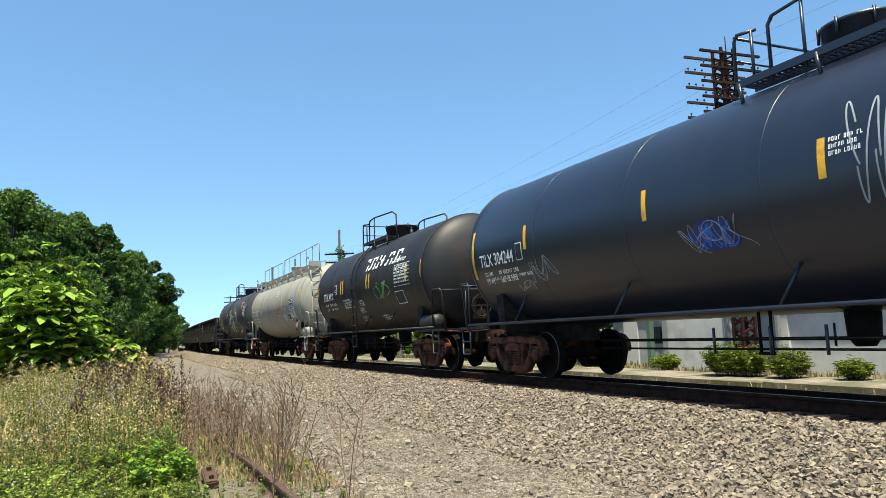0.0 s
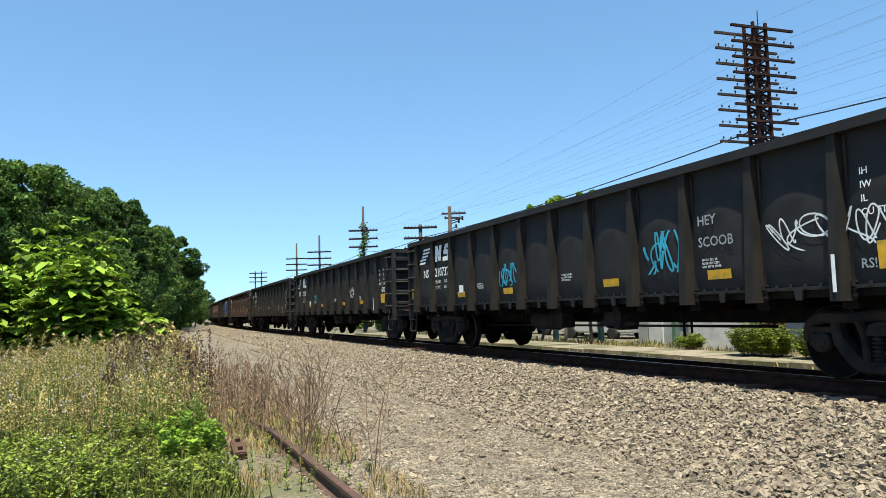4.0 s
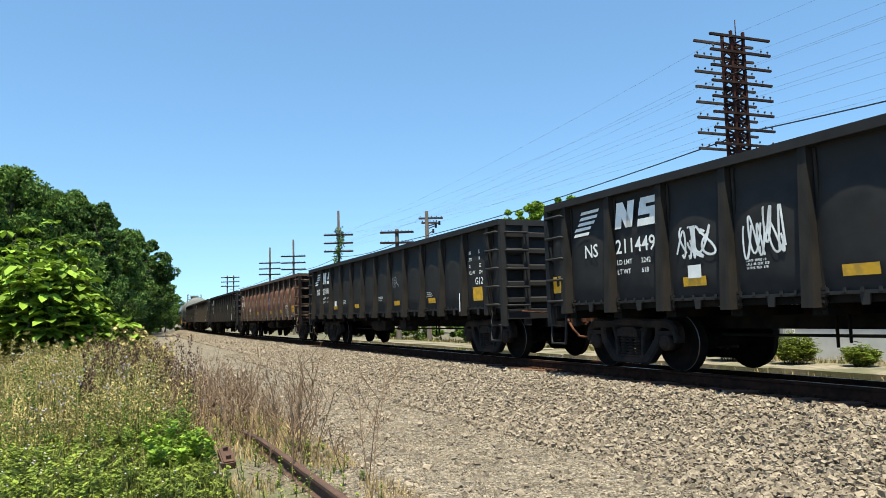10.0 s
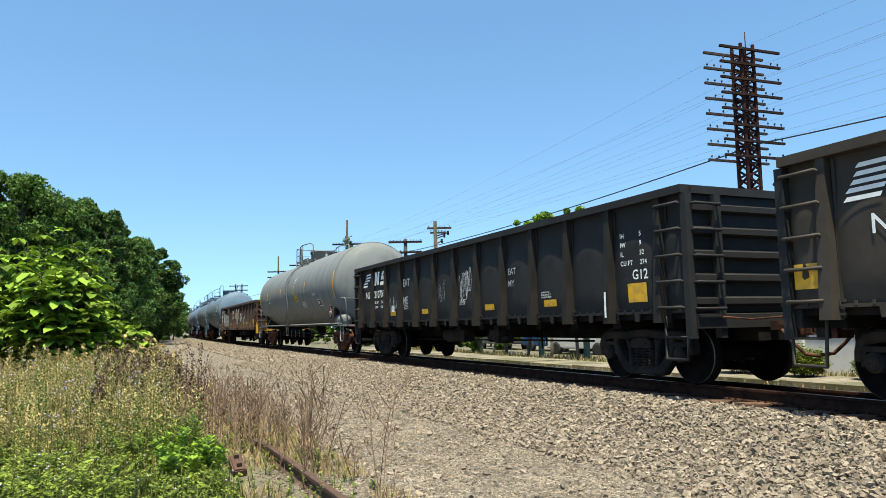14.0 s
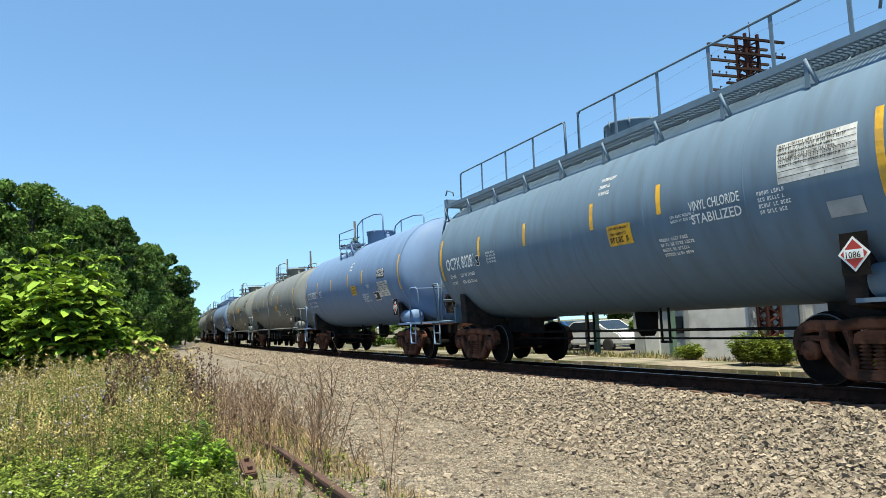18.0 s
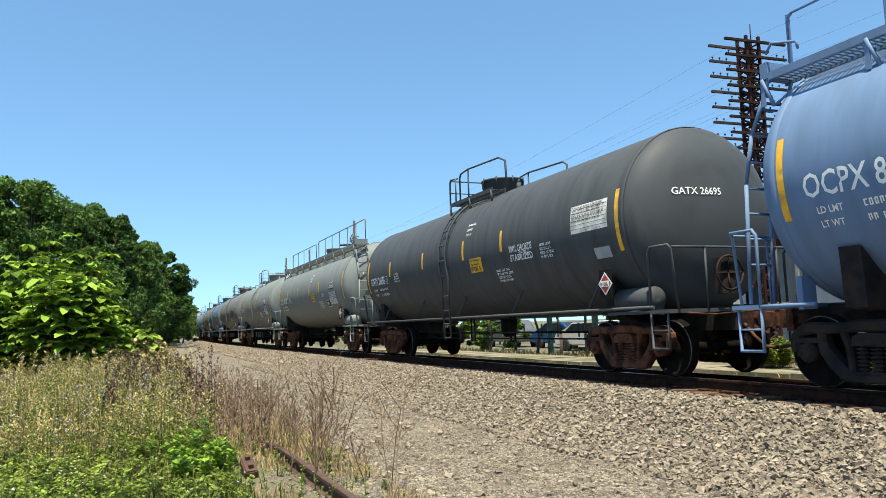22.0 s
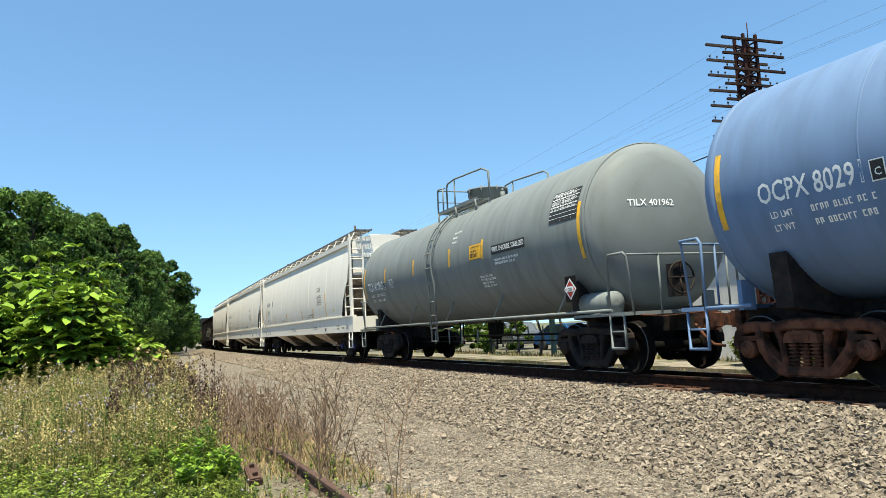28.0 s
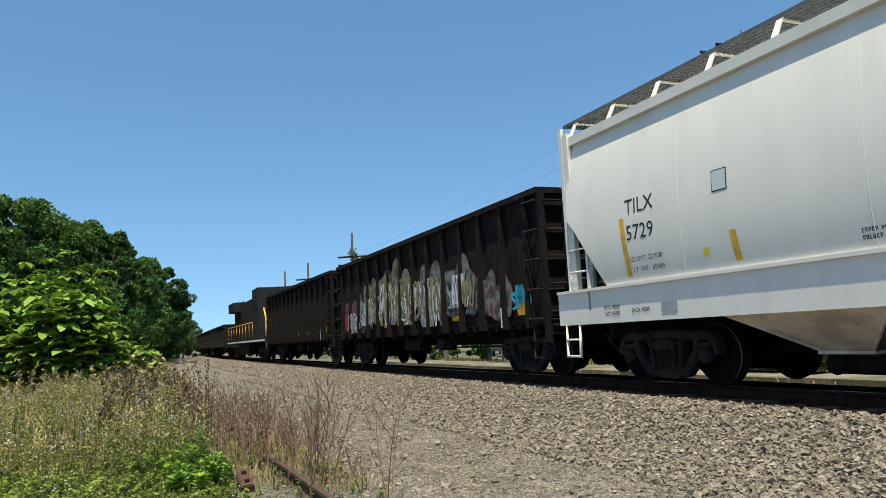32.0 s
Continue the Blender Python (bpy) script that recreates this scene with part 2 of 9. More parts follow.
M = {
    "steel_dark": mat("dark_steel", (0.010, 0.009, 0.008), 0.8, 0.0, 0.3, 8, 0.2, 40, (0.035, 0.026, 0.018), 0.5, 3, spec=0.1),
    "truck": mat("grimy_cast_steel", (0.028, 0.025, 0.024), 0.85, 0, 0.3, 6, 0.3, 50, (0.06, 0.04, 0.03), 0.6, 3, spec=0.12),
    "truck_rust": mat("rusty_cast_steel", (0.15, 0.062, 0.036), 0.9, 0, 0.4, 6, 0.3, 50, (0.035, 0.022, 0.017), 0.85, 4, 0.46, 0.6, spec=0.12),
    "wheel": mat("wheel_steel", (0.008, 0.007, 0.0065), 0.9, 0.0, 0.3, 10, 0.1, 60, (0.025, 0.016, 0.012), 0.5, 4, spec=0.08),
    "tread": mat("polished_tread", (0.16, 0.15, 0.145), 0.45, 1.0, 0.2, 20),
    "rail": mat("rail_rust", (0.06, 0.027, 0.017), 0.9, 0.0, 0.3, 12, 0.2, 80, (0.02, 0.013, 0.01), 0.6, 5, spec=0.08),
    "railhead": mat("polished_rail", (0.42, 0.41, 0.40), 0.28, 1.0, 0.1, 20),
    "tie": mat("creosoted_wood", (0.12, 0.06, 0.034), 0.9, 0, 0.35, 9, 0.5, 40, (0.20, 0.12, 0.075), 0.5, 6, stretch=(6, 1, 6), rnd=0.35),
    "gravel": mat("crushed_stone", (0.285, 0.238, 0.178), 0.95, 0, 0.4, 60, 0.9, 45, (0.16, 0.128, 0.09), 0.6, 1.3, cells=27.0),
    "stone": mat("ballast_stone", (0.325, 0.263, 0.195), 0.9, 0, 0.25, 30, 0.35, 90, (0.15, 0.112, 0.078), 0.6, 8, rnd=0.38),
    # track stain together with the shade under the train, painted as one dark colour
    "oily": mat("stained_shaded_ballast", (0.05, 0.038, 0.03), 0.95, 0, 0.4, 40, 0.8, 40, (0.025, 0.018, 0.014), 0.7, 3.0, cells=27.0, spec=0.1),
    "soil": mat("dry_soil", (0.17, 0.14, 0.095), 0.95, 0, 0.35, 12, 0.6, 25, (0.12, 0.13, 0.05), 0.8, 0.8),
    "field": mat("far_grass_field", (0.11, 0.12, 0.045), 0.95, 0, 0.35, 0.6, 0.5, 12, (0.26, 0.21, 0.13), 0.8, 0.12),
    "concrete": mat("old_concrete", (0.30, 0.25, 0.18), 0.9, 0, 0.3, 6, 0.3, 30, (0.12, 0.12, 0.055), 0.85, 0.9, 0.4, 0.6),
    "white_wall": mat("whitewashed_wall", (0.80, 0.78, 0.73), 0.85, 0, 0.08, 3, 0.15, 30, (0.42, 0.40, 0.37), 0.7, 1.1, 0.55, 0.75),
    "grey_wall": mat("grey_painted_wall", (0.50, 0.52, 0.50), 0.8, 0, 0.1, 3, 0.15, 30, (0.36, 0.36, 0.34), 0.6, 1.1),
    "mast": mat("rusted_lattice_steel", (0.06, 0.018, 0.012), 0.85, 0, 0.35, 6, 0.2, 50, (0.025, 0.010, 0.008), 0.7, 3, spec=0.2),
    "arm": mat("weathered_arm", (0.026, 0.012, 0.009), 0.85, 0, 0.3, 6, 0.2, 50, (0.06, 0.03, 0.022), 0.5, 3, spec=0.2),
    "arm_pale": mat("galvanised_arm", (0.04, 0.02, 0.016), 0.8, 0, 0.2, 6, 0.1, 50, (0.07, 0.045, 0.035), 0.6, 3),
    "insulator": mat("glass_insulator", (0.03, 0.035, 0.035), 0.5, 0, 0.1),
    "pole": mat("grey_timber_pole", (0.075, 0.06, 0.05), 0.9, 0, 0.25, 4, 0.3, 30, (0.04, 0.032, 0.028), 0.6, 3, stretch=(4, 4, 0.6)),
    "wire": mat("black_cable", (0.02, 0.02, 0.022), 0.6),
    "wire_thin": mat("aluminium_wire", (0.22, 0.23, 0.25), 0.5),
    "yellow": mat("yellow_reflective_tape", (1.05, 0.56, 0.025), 0.5, 0, 0.12, 9, 0, 60, (0.45, 0.28, 0.08), 0.5, 6),
    "white": mat("white_stencil_paint", (1.1, 1.1, 1.06), 0.7, 0, 0.08, 9),
    "dirty_white": mat("chalky_white_paint", (0.9, 0.88, 0.82), 0.8, 0, 0.15, 9, 0, 60, (0.3, 0.27, 0.24), 0.5, 5),
    "black_text": mat("black_stencil_paint", (0.02, 0.02, 0.02), 0.7),
    "yellow_text": mat("yellow_stencil_paint", (0.62, 0.42, 0.06), 0.7),
    "red": mat("red_label", (0.55, 0.05, 0.03), 0.6),
    "orange": mat("orange_spray_paint", (0.85, 0.15, 0.02), 0.6, vary=0.15),
    "gyellow": mat("yellow_spray_paint", (1.0, 0.82, 0.04), 0.6, vary=0.15),
    "gblue": mat("blue_spray_paint", (0.035, 0.15, 0.62), 0.6, vary=0.2),
    "gcyan": mat("cyan_spray_paint", (0.06, 0.45, 0.62), 0.6, vary=0.3),
    "ggreen": mat("green_spray_paint", (0.20, 0.45, 0.08), 0.6, vary=0.2),
    "gred": mat("red_spray_paint", (0.58, 0.045, 0.03), 0.6, vary=0.2),
    "gwhite": mat("white_spray_paint", (0.95, 0.96, 0.95), 0.75, vary=0.25),
    "ggrey": mat("silver_spray_paint", (0.42, 0.45, 0.47), 0.6, vary=0.2),
    "gtan": mat("tan_spray_paint", (0.36, 0.29, 0.15), 0.7, vary=0.25),
    "galv": mat("galvanised_grating", (0.40, 0.40, 0.39), 0.55, 0.2, 0.15, 10),
    "leaf": leaf_mat("oak_leaf", (0.118, 0.205, 0.040), 0.75),
    "leaf_far": leaf_mat("wood_leaf", (0.086, 0.158, 0.036), 0.75),
    "leaf_bright": leaf_mat("ailanthus_leaf", (0.225, 0.345, 0.036), 0.65),
    "leaf_bush": leaf_mat("shrub_leaf", (0.115, 0.185, 0.028), 0.5),
    "leaf_herb": leaf_mat("herb_leaf", (0.225, 0.285, 0.042), 0.75),
    "leaf_fresh": leaf_mat("goldenrod_leaf", (0.24, 0.38, 0.04), 0.5),
    "grass": leaf_mat("grass_blade", (0.17, 0.19, 0.045), 0.6),
    "straw": leaf_mat("dry_grass_blade", (0.50, 0.37, 0.175), 0.35),
    "weed": leaf_mat("olive_weed", (0.43, 0.355, 0.145), 0.7),
    "stalk": mat("dead_weed_stalk", (0.235, 0.15, 0.09), 0.9, 0, 0.3, 8, rnd=0.5),
    "dock": mat("dead_dock_seed", (0.10, 0.055, 0.036), 0.9, 0, 0.3, 8, rnd=0.5),
    "flower": mat("pale_flower", (0.62, 0.54, 0.48), 0.8, rnd=0.2),
    "chicory": mat("chicory_flower", (0.46, 0.42, 0.60), 0.8, rnd=0.2),
    "bark": mat("tree_bark", (0.10, 0.08, 0.06), 0.95, 0, 0.3, 6, 0.5, 20),
    "old_rail": mat("abandoned_rail_rust", (0.10, 0.05, 0.032), 0.9, 0, 0.35, 9, 0.4, 50, (0.08, 0.045, 0.03), 0.7, 4),
    "glass": mat("vehicle_glass", (0.03, 0.04, 0.05), 0.05),
    "car_white": mat("white_car_paint", (0.75, 0.76, 0.78), 0.25, vary=0.03),
    "car_blue": mat("blue_car_paint", (0.03, 0.10, 0.25), 0.25, vary=0.03),
    "car_grey": mat("grey_truck_paint", (0.12, 0.13, 0.14), 0.3, vary=0.03),
    "rubber": mat("tyre_rubber", (0.02, 0.02, 0.02), 0.85),
    "green_paint": mat("faded_green_paint", (0.12, 0.20, 0.15), 0.7, vary=0.15),
    "blue_cap": mat("blue_bearing_cap", (0.02, 0.05, 0.45), 0.5),
    "roof_tar": mat("tar_roof", (0.06, 0.06, 0.06), 0.9),
}


# ---- shapes ----
def part(name, bm, material, parent, label="", smooth=False, data=None):
    if data is None:
        data = bpy.data.meshes.new(name)
        if smooth:
            for f in bm.faces:
                f.smooth = True
        bm.to_mesh(data)
        bm.free()
        for m in (material if isinstance(material, (list, tuple)) else [material]):
            data.materials.append(M[m] if isinstance(m, str) else m)
    ob = new(name, data)
    ob.parent = parent
    if label:
        ob["label"] = label
    return ob


def box(bm, x0, x1, y0, y1, z0, z1, mi=0, rot=None):
    v = [bm.verts.new((x, y, z)) for x in (x0, x1) for y in (y0, y1) for z in (z0, z1)]
    if rot is not None:
        for q in v:
            q.co = rot @ q.co
    for a, b, c, d in ((0, 1, 3, 2), (4, 6, 7, 5), (0, 4, 5, 1), (2, 3, 7, 6), (0, 2, 6, 4), (1, 5, 7, 3)):
        bm.faces.new((v[a], v[b], v[c], v[d])).material_index = mi
    return bm


def bar(bm, p, q, r=0.02, n=6, mi=0):
    """A round bar from p to q."""
    p, q = Vector(p), Vector(q)
    w = (q - p)
    if w.length < 1e-6:
        return
    w.normalize()
    a = w.orthogonal().normalized()
    b = w.cross(a)
    ring = []
    for c in (p, q):
        ring.append([bm.verts.new(c + (a * math.cos(2 * math.pi * k / n) + b * math.sin(2 * math.pi * k / n)) * r) for k in range(n)])
    for k in range(n):
        f = bm.faces.new((ring[0][k], ring[0][(k + 1) % n], ring[1][(k + 1) % n], ring[1][k]))
        f.material_index, f.smooth = mi, n > 5
    bm.faces.new(ring[0][::-1]).material_index = mi
    bm.faces.new(ring[1]).material_index = mi


def pipe(bm, pts, r=0.02, n=6, mi=0):
    """One bent tube through pts."""
    pts = [Vector(p) for p in pts]
    if len(pts) < 2:
        return
    dirs = [(q - p).normalized() for p, q in zip(pts, pts[1:])]
    a = dirs[0].orthogonal().normalized()
    rings = []
    for i, p in enumerate(pts):
        d = dirs[0] if i == 0 else dirs[-1] if i == len(pts) - 1 else dirs[i - 1] + dirs[i]
        d = d.normalized() if d.length > 1e-6 else dirs[min(i, len(dirs) - 1)]
        a = (a - d * a.dot(d))
        a = a.normalized() if a.length > 1e-6 else d.orthogonal().normalized()
        b = d.cross(a)
        grow = 1.0
        if 0 < i < len(pts) - 1:
            grow = 1 / max(0.6, math.sqrt(max(0.0, (1 + dirs[i - 1].dot(dirs[i])) / 2)))
        rings.append([bm.verts.new(p + (a * math.cos(2 * math.pi * k / n) + b * math.sin(2 * math.pi * k / n)) * r * grow) for k in range(n)])
    for r0, r1 in zip(rings, rings[1:]):
        for k in range(n):
            f = bm.faces.new((r0[k], r0[(k + 1) % n], r1[(k + 1) % n], r1[k]))
            f.material_index, f.smooth = mi, n > 4
    bm.faces.new(rings[0][::-1]).material_index = mi
    bm.faces.new(rings[-1]).material_index = mi


def lathe(bm, prof, n=32, axis="x", mi=0, centre=(0, 0, 0), close=True):
    """prof: (along, radius) pairs, turned round the axis."""
    rings = []
    for a, r in prof:
        ring = []
        for k in range(n):
            t = 2 * math.pi * k / n
            u, w = r * math.cos(t), r * math.sin(t)
            co = {"x": (a, u, w), "y": (u, a, w), "z": (u, w, a)}[axis]
            ring.append(bm.verts.new(Vector(co) + Vector(centre)))
        rings.append(ring)
    for r0, r1 in zip(rings, rings[1:]):
        for k in range(n):
            f = bm.faces.new((r0[k], r0[(k + 1) % n], r1[(k + 1) % n], r1[k]))
            f.material_index, f.smooth = mi, True
    if close:
        for r in (rings[0], rings[-1]):
            bm.faces.new(r).material_index = mi
    return bm


def extrude_poly(bm, pts, y0, y1, mi=0):
    """A prism: the outline pts (x, z) from y0 to y1."""
    a = [bm.verts.new((x, y0, z)) for x, z in pts]
    b = [bm.verts.new((x, y1, z)) for x, z in pts]
    bm.faces.new(a).material_index = mi
    bm.faces.new(b[::-1]).material_index = mi
    for k in range(len(pts)):
        j = (k + 1) % len(pts)
        bm.faces.new((a[k], b[k], b[j], a[j])).material_index = mi


def raw(name, verts, faces, material, kind="stuff", label="", category="", parent=None):
    me = bpy.data.meshes.new(name)
    me.from_pydata(verts, [], faces)
    for m in (material if isinstance(material, (list, tuple)) else [material]):
        me.materials.append(M[m] if isinstance(m, str) else m)
    ob = new(name, me)
    ob.parent = parent
    return tagged(ob, label, category, kind=kind)


TEXTS = {}


def text_mesh(s, size, bold=0.012):
    """Outline mesh of a line of lettering, its left end at 0."""
    key = (s, size, bold)
    if key not in TEXTS:
        cu = bpy.data.curves.new("lettering", "FONT")
        cu.body, cu.size, cu.resolution_u, cu.offset = s, size, 2, bold * size
        tmp = bpy.data.objects.new("lettering", cu)
        scene.collection.objects.link(tmp)
        me = bpy.data.meshes.new_from_object(tmp.evaluated_get(bpy.context.evaluated_depsgraph_get()))
        bpy.data.objects.remove(tmp)
        TEXTS[key] = ([v.co.copy() for v in me.vertices], [tuple(p.vertices) for p in me.polygons])
    return TEXTS[key]


# ---- the line of the track ----
HEAD, DIST, BEND, CURVE = radians(24.49), 8.916, 30.0, 6.4e-4


def track(s):
    """Place and heading of the track, s metres up the line from the point beside the camera."""
    n, d = Vector((math.cos(HEAD), math.sin(HEAD), 0)), Vector((math.sin(HEAD), -math.cos(HEAD), 0))
    p = n * DIST - d * min(s, BEND)
    h = HEAD
    if s > BEND:
        arc = min(s - BEND, 900)
        h = HEAD - CURVE * arc
        r = 1 / CURVE
        p += n * r * (1 - math.cos(CURVE * arc)) - d * r * math.sin(CURVE * arc)
    return p, h


def on_track(s, v=0.0, z=0.0):
    p, h = track(s)
    return Vector((p.x + math.cos(h) * v, p.y + math.sin(h) * v, z))


def travel(t):
    """Metres that the train has gone since the start."""
    k = t / 16 - 1
    return 19.045 * t - 0.573 * k * k - 0.938 * k ** 3


# ---- rolling stock: shared pieces ----
CACHE = {}


def shared(key, name, make, material, parent, label="", smooth=False):
    """A part whose mesh is built once and shared by alike parts."""
    full = (key, str(material))
    if full in CACHE:
        return part(name, None, None, parent, label, data=CACHE[full])
    bm = bmesh.new()
    make(bm)
    bmesh.ops.recalc_face_normals(bm, faces=bm.faces)
    ob = part(name, bm, material, parent, label, smooth)
    CACHE[full] = ob.data
    return ob


def ribbon(bm, pts, widths, y0, y1, edge=0.03):
    """A cast member along pts (x, z), with its outer face y1 chamfered."""
    n = len(pts)
    lay = [[], [], []]
    for i, (x, z) in enumerate(pts):
        ax, az = pts[max(0, i - 1)]
        bx, bz = pts[min(n - 1, i + 1)]
        ln = math.hypot(bx - ax, bz - az) or 1
        nx, nz, w = -(bz - az) / ln, (bx - ax) / ln, widths[i] / 2
        ch = y1 - math.copysign(edge, y1)
        for k, (y, f) in enumerate(((y0, 1.0), (ch, 1.0), (y1, 0.62))):
            lay[k].append((bm.verts.new((x - nx * w * f, y, z - nz * w * f)), bm.verts.new((x + nx * w * f, y, z + nz * w * f))))
    for i in range(n - 1):
        for k in (0, 1):
            for q in (0, 1):
                bm.faces.new((lay[k][i][q], lay[k][i + 1][q], lay[k + 1][i + 1][q], lay[k + 1][i][q]))
        for k in (0, 2):
            bm.faces.new((lay[k][i][0], lay[k][i + 1][0], lay[k][i + 1][1], lay[k][i][1]))
    for i in (0, n - 1):
        bm.faces.new((lay[0][i][0], lay[1][i][0], lay[2][i][0], lay[2][i][1], lay[1][i][1], lay[0][i][1]))


def truck_mesh(bm):
    for side in (-1, 1):
        y0, y1 = side * 0.93, side * 1.09
        # top member that curls down round both bearings
        arch = [(1.10, 0.46), (1.105, 0.56), (1.07, 0.66), (0.98, 0.73), (0.86, 0.76), (0.66, 0.755), (0.40, 0.76), (0.2, 0.78)]
        ribbon(bm, arch + [(-x, z) for x, z in arch[::-1]], [0.09, 0.11, 0.14, 0.15, 0.15, 0.14, 0.13, 0.15] + [0.15, 0.13, 0.14, 0.15, 0.15, 0.14, 0.11, 0.09], y0, y1)
        for e in (-1, 1):
            ribbon(bm, [(e * 0.70, 0.73), (e * 0.70, 0.58), (e * 0.665, 0.47), (e * 0.55, 0.33), (e * 0.42, 0.20), (e * 0.26, 0.155)], [0.12, 0.13, 0.16, 0.17, 0.17, 0.13], y0, y1 - side * 0.004)
            ribbon(bm, [(e * 0.40, 0.74), (e * 0.335, 0.52), (e * 0.31, 0.17)], [0.13, 0.085, 0.09], y0, y1 - side * 0.012)
            # bearing adapter and pad over the axle box
            box(bm, e * 0.889 - 0.15, e * 0.889 + 0.15, min(y0, y1), max(y0, y1), 0.575, 0.64)
            box(bm, e * 0.889 - 0.19, e * 0.889 - 0.12, min(y0, y1 - side * 0.03), max(y0, y1 - side * 0.03), 0.40, 0.60)
            bar(bm, (e * 0.36, side * 1.06, 0.66), (e * 0.36, side * 1.10, 0.66), 0.03, 8)
        ribbon(bm, [(-0.36, 0.165), (0.36, 0.165)], [0.11, 0.11], y0, y1)
        box(bm, -0.30, 0.30, min(side * 0.95, side * 1.06), max(side * 0.95, side * 1.06), 0.21, 0.245)
        for x in (-0.17, 0.0, 0.17):
            for k in range(6):
                z = 0.255 + k * 0.048
                lathe(bm, [(z, 0.055), (z + 0.012, 0.078), (z + 0.024, 0.078), (z + 0.036, 0.055)], 10, "z", 0, (x, side * 1.02, 0), False)
            lathe(bm, [(0.24, 0.045), (0.55, 0.045)], 8, "z", 0, (x, side * 1.02, 0), False)
        # bolster end over the springs
        extrude_poly(bm, [(-0.27, 0.545), (0.27, 0.545), (0.24, 0.66), (0.16, 0.70), (-0.16, 0.70), (-0.24, 0.66)], side * 0.85, side * 1.11)
        box(bm, -0.14, 0.14, min(side * 1.1, side * 1.125), max(side * 1.1, side * 1.125), 0.575, 0.64)
    box(bm, -0.18, 0.18, -0.95, 0.95, 0.5, 0.78)
    lathe(bm, [(0.74, 0.3), (0.9, 0.3)], 16, "z")
    for e in (-1, 1):
        box(bm, e * 0.40 - 0.04, e * 0.40 + 0.04, -0.9, 0.9, 0.38, 0.48)
        for s in (-1, 1):
            box(bm, e * 0.43 - 0.03, e * 0.43 + 0.03, s * 0.75 - 0.06, s * 0.75 + 0.06, 0.33, 0.62)
    # brake rods below the bolster
    bar(bm, (-0.95, -0.35, 0.33), (0.95, -0.35, 0.33), 0.025)
    bar(bm, (-0.5, 0.2, 0.30), (1.1, 0.2, 0.36), 0.025)


def wheelset_mesh(bm):
    lathe(bm, [(-1.1, 0.085), (-0.8, 0.085), (-0.75, 0.1), (0.75, 0.1), (0.8, 0.085), (1.1, 0.085)], 12, "y")
    for s in (-1, 1):
        prof = [(0.665, 0.13), (0.70, 0.15), (0.725, 0.40), (0.68, 0.425), (0.683, 0.475), (0.70, 0.483), (0.715, 0.462), (0.82, 0.456), (0.826, 0.44), (0.822, 0.40), (0.79, 0.385), (0.76, 0.17), (0.83, 0.14), (0.83, 0.09)]
        rings = []
        n = 32
        for a, r in prof:
            rings.append([bm.verts.new((r * math.cos(2 * math.pi * k / n), s * a, r * math.sin(2 * math.pi * k / n))) for k in range(n)])
        for i, (r0, r1) in enumerate(zip(rings, rings[1:])):
            for k in range(n):
                f = bm.faces.new((r0[k], r0[(k + 1) % n], r1[(k + 1) % n], r1[k]))
                f.smooth = True
                f.material_index = 1 if i == 7 else 0
        lathe(bm, [(s * 0.93, 0.125), (s * 1.10, 0.125), (s * 1.115, 0.105), (s * 1.12, 0.05)], 16, "y", 2)
        lathe(bm, [(s * 1.10, 0.088), (s * 1.128, 0.088), (s * 1.134, 0.078), (s * 1.134, 0.03)], 16, "y", 3)
        for k in range(3):
            a = 2 * math.pi * k / 3 + 0.4
            bar(bm, (0.055 * math.cos(a), s * 1.1, 0.055 * math.sin(a)), (0.055 * math.cos(a), s * 1.15, 0.055 * math.sin(a)), 0.016, 6, 2)


WHEELS = []


def add_trucks(car, half, mat_name="truck", cap=None):
    for e in (1, -1):
        tr = shared("truck", "truck", truck_mesh, mat_name, car)
        tr.location = (e * half, 0, 0)
        for k in (1, -1):
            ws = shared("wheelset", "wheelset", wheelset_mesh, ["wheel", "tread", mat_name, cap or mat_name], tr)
            ws.location = (k * 0.889, 0, 0.457)
            WHEELS.append((car, ws, k * 0.889))


def coupler_mesh(bm):
    box(bm, -0.55, 0.12, -0.07, 0.07, 0.81, 0.95)
    extrude_poly(bm, [(0.1, 0.75), (0.1, 1.0), (0.2, 1.01), (0.2, 0.74)], -0.12, 0.05)
    extrude_poly(bm, [(0.2, 0.76), (0.2, 0.99), (0.34, 0.98), (0.34, 0.77)], -0.14, -0.03)
    extrude_poly(bm, [(0.2, 0.78), (0.2, 0.97), (0.28, 0.97), (0.28, 0.78)], 0.06, 0.14)
    pipe(bm, [(-0.1, -0.25, 0.82), (0.1, -0.26, 0.62), (0.25, -0.22, 0.48), (0.4, -0.12, 0.45)], 0.025)
    pipe(bm, [(0.05, -0.1, 1.02), (-0.05, -0.9, 0.98), (-0.1, -1.35, 1.02)], 0.014)
    box(bm, -0.12, 0.0, -0.16, 0.16, 0.7, 1.06)


def add_couplers(car, half):
    for e in (1, -1):
        c = shared("coupler", "coupler", coupler_mesh, "truck_rust", car)
        c.location, c.rotation_euler = (e * (half - 0.30), 0, 0), (0, 0, 0 if e > 0 else math.pi)


SKIN = {}  # walls that are not straight along the car: (x, z) to y


def lay(shape, x, z, u):
    """Point of a wall at x, u metres up from z."""
    y, zz = shape(z, u)
    return x, SKIN[shape](x, zz) if shape in SKIN else y, zz


